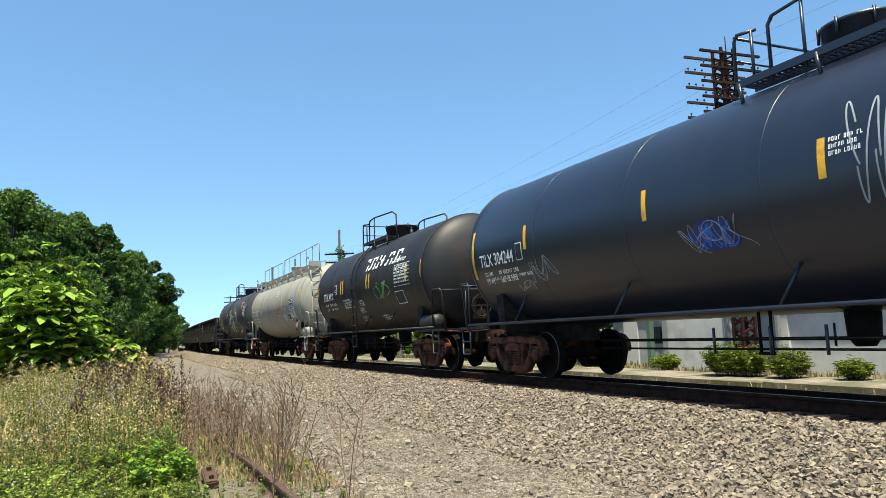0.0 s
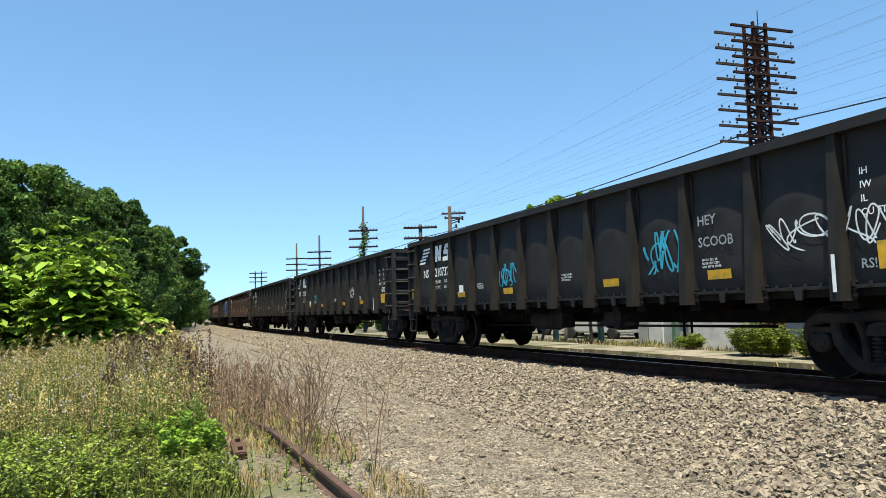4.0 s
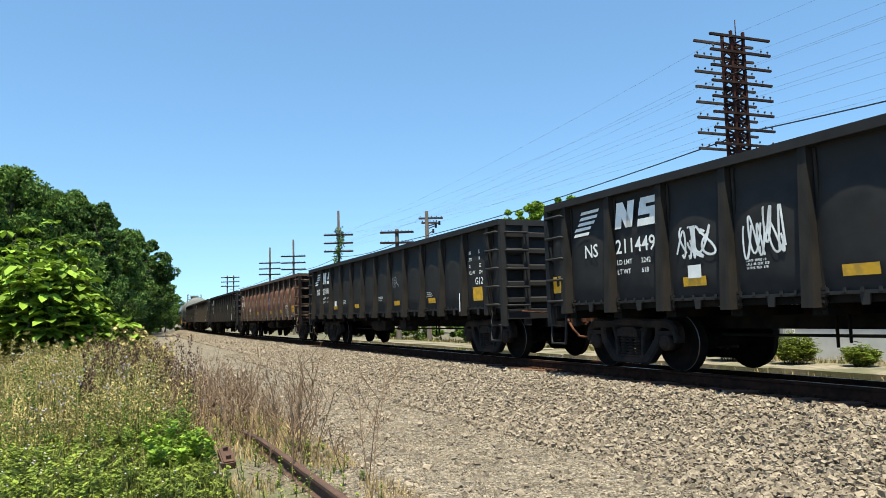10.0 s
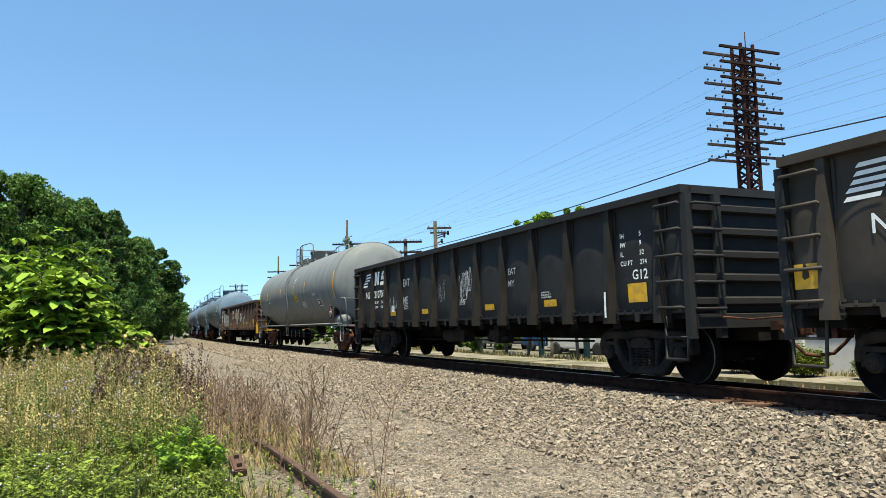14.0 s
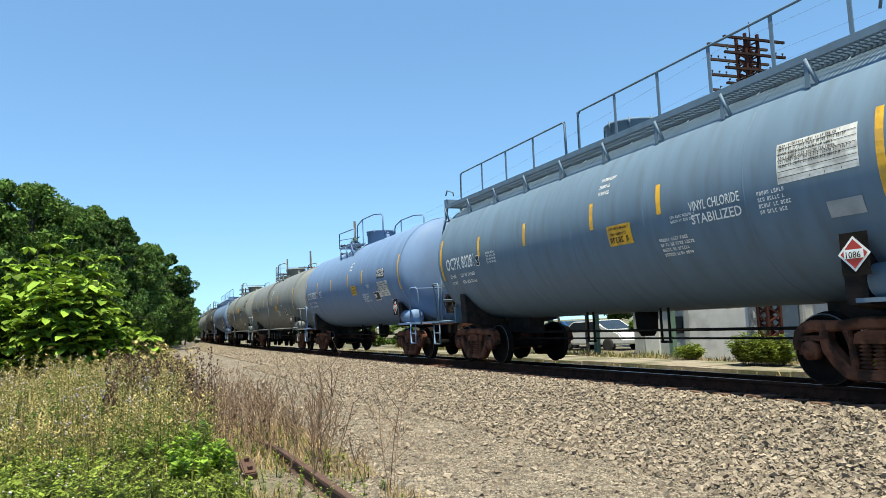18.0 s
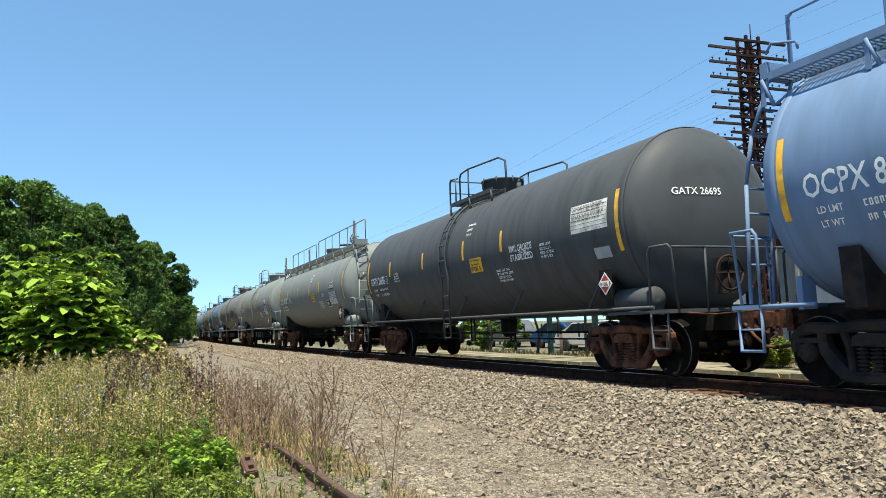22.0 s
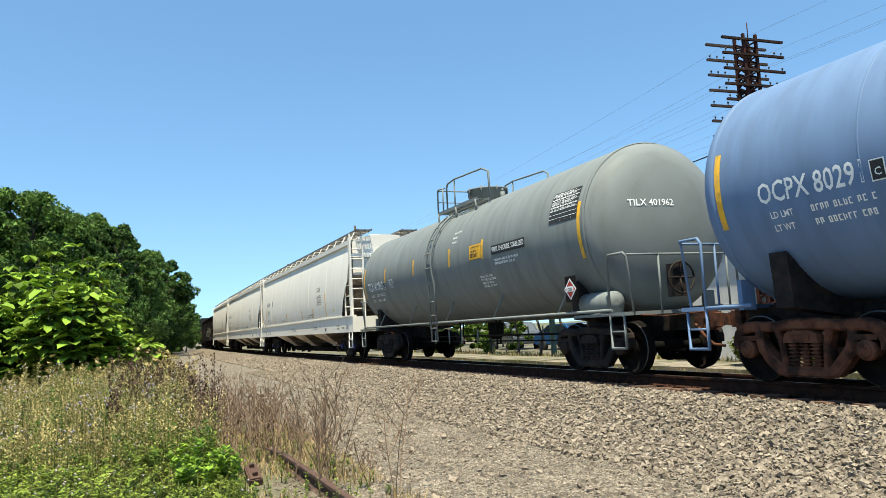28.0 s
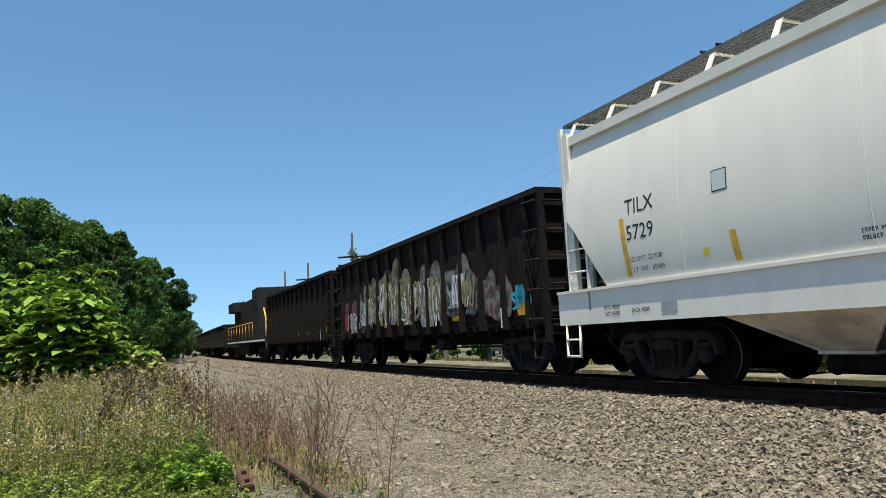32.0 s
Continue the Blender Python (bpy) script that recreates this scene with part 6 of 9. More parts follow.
def big_leaf_bush(name, x, y, height, spread, seed, n_stem, label, material="leaf_bright", lsize=0.34, tiers=9, whorl=6, stem=0.03, slim=1.0, rise=0.0):
    """A sapling clump: leaning stems with whorls of drooping, folded leaves in tiers."""
    rng = random.Random(seed)
    t = tagged(new(name), label, "shrub", "leafy saplings")
    bm = bmesh.new()
    vs, fs = [], []
    for k in range(n_stem):
        a, w = rng.uniform(0, 6.28), spread * math.sqrt(rng.random())
        h = height * rng.uniform(0.4, 1.0) * (1 - 0.3 * (w / spread) ** 2)
        base, top = Vector((w * 0.4 * math.cos(a), w * 0.4 * math.sin(a), -0.05 * height)), Vector((w * math.cos(a), w * math.sin(a), h))
        knee = base.lerp(top, 0.6) + Vector((0, 0, 0.05 * height))
        bar(bm, base, knee, stem, 5)
        bar(bm, knee, top, stem * 0.5, 5)
        for i in range(tiers):
            u = 0.25 + 0.77 * (i + rng.random()) / tiers
            c0 = base.lerp(knee, u / 0.6) if u < 0.6 else knee.lerp(top, (u - 0.6) / 0.4)
            az0, lean = rng.uniform(0, 6.28), rng.uniform(-0.15, 0.45)
            hub = c0 + Vector((math.cos(az0), math.sin(az0), 0.25)) * rng.uniform(0.1, 1.0) * lsize
            for q in range(whorl):
                az = az0 + 6.283 * q / whorl + rng.uniform(-0.3, 0.3)
                out = Vector((math.cos(az), math.sin(az), lean + rise - rng.uniform(-0.1, 0.3))).normalized()
                side = (out.cross(Vector((0, 0, 1))).normalized() + Vector((0, 0, rng.uniform(-0.35, 0.35)))).normalized()
                L = lsize * rng.uniform(0.6, 1.35)
                c = hub + out * 0.12 * L
                fold = Vector((0, 0, 0.10 * L))
                near, mid = c + out * L * 0.28 + fold, c + out * L * 0.58 - Vector((0, 0, L * 0.05))
                far, tip = c + out * L * 0.78 - Vector((0, 0, L * 0.08)), c + out * L - Vector((0, 0, L * 0.3))
                w1, w2 = side * L * 0.33 * slim, side * L * 0.28 * slim
                j = len(vs)
                vs += [c, near - w1, near + w1, mid - fold * 0.4, far - w2, far + w2, tip]
                fs += [(j, j + 1, j + 4, j + 3), (j, j + 3, j + 5, j + 2), (j + 3, j + 4, j + 6), (j + 3, j + 6, j + 5)]
    part("branchwork", bm, "bark", t)
    raw("foliage", vs, fs, material, "stuff", "", "", t)
    t.location = (x, y, -0.58)
    return t


for bx, by, bh, bw, sd, ns in ((-13.4, 24.6, 4.0, 1.5, 31, 40), (-15.2, 28.2, 5.6, 1.9, 32, 50), (-18.2, 30.6, 5.6, 2.4, 33, 52), (-15.6, 25.6, 4.6, 1.9, 34, 44), (-12.4, 25.6, 2.2, 1.3, 35, 34), (-19.5, 27.5, 4.8, 2.2, 36, 44)):
    big_leaf_bush("sapling_clump", bx, by, bh, bw, sd, ns, "bright green big-leaved sapling clump" if bh > 3 else "low bright green sapling clump", lsize=0.42, tiers=8, whorl=6)


def grass_field(name, n, s_rng, v_rng, h_rng, seed, material, width=0.008, lean=0.35, label="", power=1.0, keep=None):
    rng = np.random.default_rng(seed)
    s = s_rng[0] + (s_rng[1] - s_rng[0]) * rng.random(n) ** power
    v = rng.uniform(v_rng[0], v_rng[1], n)
    verts, faces = [], []
    a = rng.uniform(0, 2 * np.pi, n)
    h = rng.uniform(h_rng[0], h_rng[1], n)
    ln = rng.uniform(0, lean, n)
    for i in range(n):
        p = on_track(float(s[i]), float(v[i]), ground_height(float(v[i])))
        if keep and noise.noise(p * 0.9) < keep:
            continue
        ca, sa = math.cos(a[i]), math.sin(a[i])
        w = width * (0.7 + 0.6 * (i % 7) / 7) * (1 + float(s[i]) / 25)
        k = len(verts)
        m = (p.x + ca * ln[i] * h[i] * 0.35, p.y + sa * ln[i] * h[i] * 0.35, p.z + h[i] * 0.6)
        verts += [(p.x - sa * w, p.y + ca * w, p.z), (p.x + sa * w, p.y - ca * w, p.z), (m[0] + sa * w * 0.7, m[1] - ca * w * 0.7, m[2]), (m[0] - sa * w * 0.7, m[1] + ca * w * 0.7, m[2]),
                  (p.x + ca * ln[i] * h[i], p.y + sa * ln[i] * h[i], p.z + h[i] * 0.95)]
        faces += [(k, k + 1, k + 2, k + 3), (k + 3, k + 2, k + 4)]
    raw(name, verts, faces, material, "stuff", label, "grass")


def weed_patch(name, n, s_rng, v_rng, h_rng, seed, material, label, leaves=16, lsize=0.05, stem="stalk", heads=None, power=1.0, up=0.4, keep=None):
    """Upright weeds: a stem with side shoots, small leaves and, for some, flower or seed heads."""
    rng = random.Random(seed)
    vs, fs, mi = [], [], []
    for _ in range(n):
        s = s_rng[0] + (s_rng[1] - s_rng[0]) * rng.random() ** power
        v = rng.uniform(*v_rng)
        p = on_track(s, v, ground_height(v))
        if keep is not None and noise.noise(p * 0.55) < keep:
            continue
        h = rng.uniform(*h_rng) * (0.9 + 0.7 * noise.noise(p * 0.8 + Vector((7, 3, 0))))
        az = rng.uniform(0, 6.28)
        top = p + Vector((math.cos(az), math.sin(az), 0)) * h * rng.uniform(0, 0.25) + Vector((0, 0, h))
        w = 0.005 * (1 + s / 22)
        sd = Vector((w, 0, 0))
        k = len(vs)
        vs += [p - sd, p + sd, top]
        fs.append((k, k + 1, k + 2))
        mi.append(1)
        for _ in range(leaves):
            u = rng.uniform(0.15, 1)
            a = rng.uniform(0, 6.28)
            o = Vector((math.cos(a), math.sin(a), up)).normalized()
            c = p.lerp(top, u) + o * rng.uniform(0, 0.22) * h * (1.15 - u)
            L = lsize * rng.uniform(0.6, 1.5) * (1 + s / 40)
            b = o.cross(Vector((0, 0, 1))).normalized() * L * 0.32
            k = len(vs)
            vs += [c, c + o * L * 0.5 + b, c + o * L, c + o * L * 0.5 - b]
            fs.append((k, k + 1, k + 2, k + 3))
            mi.append(0)
        if heads and rng.random() < heads[1]:
            for _ in range(heads[2]):
                c = top + Vector((rng.uniform(-0.12, 0.12), rng.uniform(-0.12, 0.12), rng.uniform(-0.18, 0.03)))
                r = 0.011 * rng.uniform(0.7, 1.4) * (1 + s / 30)
                k = len(vs)
                vs += [c + Vector((-r, 0, 0)), c + Vector((0, -r, r * 0.6)), c + Vector((r, 0, 0)), c + Vector((0, r, r * 0.6)), c + Vector((0, 0, r)), c - Vector((0, 0, r))]
                fs += [(k, k + 1, k + 4), (k + 1, k + 2, k + 4), (k + 2, k + 3, k + 4), (k + 3, k, k + 4), (k, k + 5, k + 1), (k + 1, k + 5, k + 2)]
                mi += [2] * 6
    ob = raw(name, vs, fs, [material, stem] + ([heads[0]] if heads else []), "stuff", label, "weeds")
    ob.data.polygons.foreach_set("material_index", mi)


grass_field("grass", 20000, (5.5, 13), (-13.5, -7.9), (0.08, 0.30), 41, "grass", 0.005, 0.7, "fresh green grass on the verge", 1.2, -0.3)
grass_field("grass_at_feet", 7000, (-7, 5.5), (-17, -7.9), (0.06, 0.25), 40, "grass", 0.006, 0.6, "short grass underfoot on the verge", 1.0, -0.2)
grass_field("dry_grass", 9000, (8, 30), (-16, -7.9), (0.12, 0.4), 42, "straw", 0.004, 0.7, "dry straw-coloured grass", 1.2, 0.05)
grass_field("grass_far", 9000, (12, 60), (-22, -7.6), (0.25, 0.7), 43, "weed", 0.012, 0.5, "olive grass farther along the verge", 1.3)
weed_patch("green_weeds", 3000, (6.2, 11.5), (-13, -8.0), (0.16, 0.42), 44, "leaf_herb", "leafy green weeds with pale flowers", 44, 0.032, "leaf_bush", ("flower", 0.07, 3), 1.0, 0.4, -0.35)
weed_patch("goldenrod", 30, (7.7, 8.9), (-8.55, -7.95), (0.45, 0.7), 50, "leaf_fresh", "fresh green goldenrod clump among the weeds", 100, 0.045, "leaf_bush", None, 1.0, 0.5)
weed_patch("olive_weeds", 2300, (9.3, 25), (-17, -7.95), (0.5, 0.95), 45, "weed", "grey-green weeds gone to seed", 78, 0.021, "leaf_bush", ("flower", 0.12, 5), 1.25, 0.9)
weed_patch("verge_herbs", 700, (9.0, 22), (-16, -7.95), (0.3, 0.75), 51, "leaf_bush", "dark green herbs under the seeding weeds", 50, 0.035, "leaf_bush", None, 1.2, 0.5)
weed_patch("chicory", 14, (10.5, 12.5), (-9.8, -8.6), (0.6, 0.95), 46, "weed", "chicory with pale lavender flowers", 8, 0.03, "leaf_bush", ("chicory", 0.9, 4))
weed_patch("dock_stalks", 190, (12, 27), (-9.4, -7.5), (0.55, 1.15), 47, "dock", "dead reddish-brown dock stalks", 60, 0.028, "dock", None, 1.2, 1.8)
weed_patch("brown_stalks", 260, (9.2, 17), (-8.3, -6.9), (0.35, 0.85), 52, "stalk", "dry brown weeds at the gravel's edge", 30, 0.02, "stalk", None, 1.0, 1.2)
weed_patch("far_weeds", 900, (24, 75), (-20, -7.0), (0.6, 1.2), 48, "weed", "pale weeds along the far verge", 22, 0.08, "stalk", None, 1.2, 0.8)
grass_field("straw_tufts", 7000, (5.5, 14.0), (-8.0, -6.5), (0.03, 0.15), 49, "straw", 0.004, 0.9, "bleached straw at the gravel's edge", 1.0, -0.15)
weed_patch("edge_herbs", 150, (6.0, 12), (-7.9, -6.6), (0.06, 0.22), 53, "leaf_herb", "low green herbs between the dead weeds", 26, 0.022, "leaf_bush", None, 1.0, 0.4)


def dead_shrubs():
    """Leafless brown weeds: a few curved stems, forked side branches and tiny seed husks."""
    rng = random.Random(8)

    def limb(bm, c, d, length, r, level):
        pts, q = [c], c
        for i in range(3):
            d = (d + Vector((rng.uniform(-0.16, 0.16), rng.uniform(-0.16, 0.16), 0.10))).normalized()
            q = q + d * length / 3
            pts.append(q)
        pipe(bm, pts, r, 4 if level == 0 else 3)
        if level == 2:
            for _ in range(2):
                e = pts[rng.randint(1, 3)]
                bar(bm, e, e + Vector((rng.uniform(-0.012, 0.012), rng.uniform(-0.012, 0.012), 0.022)), 0.0045, 3)
            return
        for _ in range(rng.randint(4, 7) if level == 0 else rng.randint(1, 2)):
            k = rng.uniform(0.25, 1.0) * 2.999
            e = pts[int(k)].lerp(pts[int(k) + 1], k % 1)
            a = rng.uniform(0, 6.28)
            side = Vector((math.cos(a), math.sin(a), rng.uniform(0.5, 1.3))).normalized()
            limb(bm, e, side, length * rng.uniform(0.22, 0.45), r * 0.62, level + 1)
    for k in range(44):
        s, v = rng.choice([(rng.uniform(6.6, 9.5), rng.uniform(-7.4, -6.6)), (rng.uniform(8.5, 13.5), rng.uniform(-7.9, -6.75)), (rng.uniform(9.0, 12.5), rng.uniform(-7.3, -6.2))])
        h = rng.uniform(0.5, 1.2)
        bm = bmesh.new()
        for _ in range(rng.randint(1, 3)):
            az, ln = rng.uniform(0, 6.28), rng.uniform(0.05, 0.45)
            limb(bm, Vector((rng.uniform(-0.03, 0.03), rng.uniform(-0.03, 0.03), -0.03)), Vector((math.cos(az) * ln, math.sin(az) * ln, 1)).normalized(), h * rng.uniform(0.7, 1.0), 0.0055, 0)
        p = on_track(s, v, ground_height(v))
        sh = part("dead_weed", bm, "stalk", None)
        tagged(sh, "dead brown weed with fine bare twigs", "weed", "dead weeds by the gravel")
        sh.location = p


dead_shrubs()


# ---- abandoned rail in the weeds ----
def old_rail():
    verts, faces = [], []
    prof = [(-0.07, 0.0), (-0.07, 0.014), (-0.012, 0.03), (-0.012, 0.105), (-0.035, 0.115), (-0.035, 0.145), (-0.025, 0.152), (0.025, 0.152), (0.035, 0.145), (0.035, 0.115), (0.012, 0.105), (0.012, 0.03), (0.07, 0.014), (0.07, 0.0)]
    for i in range(30):
        s = 4.6 + i * 0.6
        v = -7.2 - 0.012 * (s - 6)
        for dv, z in prof:
            verts.append(on_track(s, v + dv, ground_height(v) + z - 0.01 - 0.1 * min(1.0, max(0.0, (s - 9.2) / 1.6))))
    w = len(prof)
    for i in range(29):
        for j in range(w - 1):
            faces.append((i * w + j, i * w + j + 1, (i + 1) * w + j + 1, (i + 1) * w + j))
    faces.append(tuple(range(w)))
    raw("abandoned_rail", verts, faces, "old_rail", "", "rust-brown abandoned rail lying in dead weeds", "rail")
    for s, v, ry in ((8.3, -7.74, 12),):
        bm = bmesh.new()
        box(bm, -0.22, 0.22, -0.07, 0.07, -0.04, 0.06)
        bmesh.ops.bevel(bm, geom=bm.edges[:], offset=0.015, segments=2, affect="EDGES")
        for x in (-0.12, 0.12):
            box(bm, x - 0.025, x + 0.025, -0.02, 0.03, 0.055, 0.10)
        p, h = track(s)
        q = on_track(s, v, ground_height(v) + 0.07)
        ob = part("rail_joint_bar", bm, "old_rail", None)
        tagged(ob, "short rust-brown piece of track iron in the grass", "track iron")
        ob.matrix_basis = pose(q.x, q.y, q.z, 4, ry, math.degrees(h) - 90)


old_rail()


# ---- signal-wire mast, poles and wires ----
def insulator(bm, x, y, z, mi=1):
    lathe(bm, [(z, 0.01), (z + 0.03, 0.01), (z + 0.035, 0.024), (z + 0.065, 0.028), (z + 0.085, 0.014)], 6, "z", mi, (x, y, 0))


def lattice_mast(x, y, top, base=-0.6):
    t = tagged(new("lattice_mast"), "tall rusted lattice mast with many crossarms", "mast")
    w, d = 0.21, 0.17
    for a in (-w, w):
        for b in (-d, d):
            bm = bmesh.new()
            box(bm, a - 0.035, a + 0.035, b - 0.035, b + 0.035, 0, top - base)
            part("corner_post", bm, "mast", t)
    bm = bmesh.new()
    z, k = 0.2, 0
    while z < top - base - 0.3:
        s = 1 if k % 2 else -1
        for b in (-d, d):
            bar(bm, (-s * w, b, z), (s * w, b, z + 0.21), 0.034, 4)
        for a in (-w, w):
            bar(bm, (a, -s * d, z), (a, s * d, z + 0.21), 0.034, 4)
        z, k = z + 0.21, k + 1
    part("lattice", bm, "mast", t)
    for k in range(8):
        zz = top - base - 0.18 - k * 0.435
        for j, (yy, m, sh) in enumerate(((-d - 0.06, "arm", 0.10), (d + 0.06, "arm_pale", -0.06))):
            bm = bmesh.new()
            box(bm, -1.08 + sh, 0.98 + sh, yy - 0.035, yy + 0.035, zz - 0.034 - 0.05 * j, zz + 0.03 - 0.05 * j)
            if k:
                for q in range(9):
                    if q in (3, 4, 5) or (q * 7 + k * 3 + j) % 5 == 0:
                        continue
                    insulator(bm, -0.98 + q * 0.235 + sh, yy, zz + 0.05 - 0.05 * j)
            part("crossarm", bm, [m, "insulator"], t)
    bm = bmesh.new()
    bar(bm, (0.12, 0, top - base - 0.2), (0.12, 0, top - base + 0.42), 0.016)
    part("lightning_rod", bm, "mast", t)
    t.matrix_basis = pose(x, y, base, 0, 0.4, 20)
    return t


MAST = (8.28, 19.75)
lattice_mast(*MAST, 8.62)


def line_pole(x, y, top, arms, arm_z, vines=False, double=False, arm=2.3, label="", fat=0.13):
    base = -0.6
    t = tagged(new("telegraph_pole"), label or "grey wooden telegraph pole with three crossarms", "utility pole", "poles along the line")
    for dx in ((-0.45, 0.45) if double else (0,)):
        bm = bmesh.new()
        lathe(bm, [(0, fat), ((top - base) * 0.5, fat * 0.85), (top - base, fat * 0.66)], 10, "z", 0, (dx, 0, 0))
        part("pole", bm, "pole", t)
    for k in range(arms):
        bm = bmesh.new()
        z = arm_z - base - k * 0.62
        box(bm, -arm / 2, arm / 2, -0.16, -0.05, z - 0.06, z + 0.06)
        for q in range(10):
            insulator(bm, -arm / 2 + 0.1 + q * (arm - 0.2) / 9, -0.1, z + 0.06)
        part("crossarm", bm, ["arm", "insulator"], t)
    if vines:
        rng = np.random.default_rng(9)
        c = np.array([(0.0 + 0.15 * math.sin(k), 0.1 * math.cos(k), arm_z - base + 0.3 - k * 0.5) for k in range(14)])
        q, f = leaf_cloud(c, np.full(14, 0.42), 1500, 0.1, rng, 1.0, 0.3)
        raw("vine", q.tolist(), f.tolist(), "leaf", "stuff", "", "", t)
    t.location = (x, y, base)
    return t


POLES = [(-2.6, 43.0, 6.15), (-7.7, 54.5, 9.0), (-14.0, 68.6, 8.4), (-18.6, 78.6, 8.7), (-30.0, 103.0, 7.3)]
line_pole(-2.6, 43.0, 6.15, 3, 5.95, False, False, 2.0, "grey wooden pole with three crossarms and braces", 0.16)
line_pole(-7.7, 54.5, 9.05, 3, 7.2, True, False, 2.2, "wooden pole with three crossarms, overgrown by vines")
line_pole(-14.0, 68.6, 8.5, 3, 6.9)
line_pole(-18.6, 78.6, 8.8, 3, 7.1)
line_pole(-30.0, 103.0, 7.4, 3, 7.1, False, True, 2.6, "twin wooden poles joined by three crossarms")


def power_pole(x, y, top):
    t = tagged(new("power_pole"), "grey wooden power pole with brackets", "utility pole")
    bm = bmesh.new()
    lathe(bm, [(0, 0.14), (top + 0.6, 0.1)], 10, "z")
    part("pole", bm, "pole", t)
    bm = bmesh.new()
    for z, w in ((top + 0.2, 0.9), (top - 0.05, 0.6)):
        box(bm, -w * 0.5, w, -0.06, 0.06, z - 0.05, z + 0.05)
        for q in (-0.4, 0.3, 0.6, 0.9):
            insulator(bm, q * w, 0, z + 0.05)
    for dx, dz in ((0.5, -0.2), (0.7, -0.05), (0.35, -0.5)):
        bar(bm, (0, 0, top + dz - 0.2), (dx, 0.1, top + dz), 0.03)
        bar(bm, (dx, 0.1, top + dz - 0.12), (dx, 0.1, top + dz + 0.1), 0.06, 8)
    part("bracket", bm, "arm_pale", t)
    t.location = (x, y, -0.6)


power_pole(-0.75, 40.0, 6.75)


def wire(name, pts, r, material, sag=0.3, label="", n=14):
    bm = bmesh.new()
    line = []
    for a, b in zip(pts, pts[1:]):
        a, b = Vector(a), Vector(b)
        line += [a.lerp(b, k / n) - Vector((0, 0, sag * 4 * (k / n) * (1 - k / n))) for k in range(n + 1)][1 if line else 0:]
    pipe(bm, line, r, 4)
    ob = part(name, bm, material, None)
    return tagged(ob, label, "cable")


UP = Vector((-math.sin(HEAD), math.cos(HEAD), 0))
mast_v = Vector((*MAST, 0))


def wires():
    cable = [mast_v - UP * 24 + Vector((0, 0, 5.1)), mast_v + Vector((0.25, -0.2, 5.75)), (-2.6, 43.0, 5.35), (-7.7, 54.5, 5.6), (-14.0, 68.6, 5.5), (-18.6, 78.6, 5.5), (-30.0, 103.0, 5.4)]
    wire("cable", cable, 0.02, "wire", 0.25, "thick black cable slung along the poles")
    arm = Vector((math.cos(radians(24)), math.sin(radians(24)), 0))
    k = 0
    for lvl, off in ((1, -0.9), (1, 0.75), (2, 0.5), (3, -0.5), (3, 0.9), (4, 0.75), (5, -0.9), (5, 0.5), (6, 0.9), (6, 0.25)):
        z = 8.62 - 0.18 - lvl * 0.435 + 0.15
        p = mast_v + arm * off + Vector((0, 0, z))
        far = Vector((-7.7, 54.5, 7.3 - 0.5 * (lvl % 3))) + arm * off
        wire("thin_wire", [mast_v - UP * 30 + arm * off + Vector((0, 0, z + 0.2)), p, far], 0.0028, "wire_thin", 0.35, "thin bare wire strung between the poles")
        k += 1


wires()


# ---- beyond the track ----
def slab(name, s0, s1, v0, v1, z0, z1, material, label, category, parent=None, kind=""):
    verts = [on_track(s, v, z) for z in (z0, z1) for s, v in ((s0, v0), (s1, v0), (s1, v1), (s0, v1))]
    faces = [(0, 3, 2, 1), (4, 5, 6, 7), (0, 1, 5, 4), (1, 2, 6, 5), (2, 3, 7, 6), (3, 0, 4, 7)]
    ob = raw(name, verts, faces, material, kind, label, category, parent)
    return ob


def kerb():
    rng = random.Random(2)
    s = -6.0
    while s < 42:
        L = rng.uniform(2.2, 3.2)
        ob = slab("concrete_slab", s, s + L - 0.02, 3.35 + rng.uniform(-0.03, 0.03), 5.1, -0.6, -0.27 + rng.uniform(-0.015, 0.015), "concrete", "weathered pale concrete slab of an old platform", "concrete slab")
        ob["group"] = "slabs of the old platform"
        s += L


kerb()


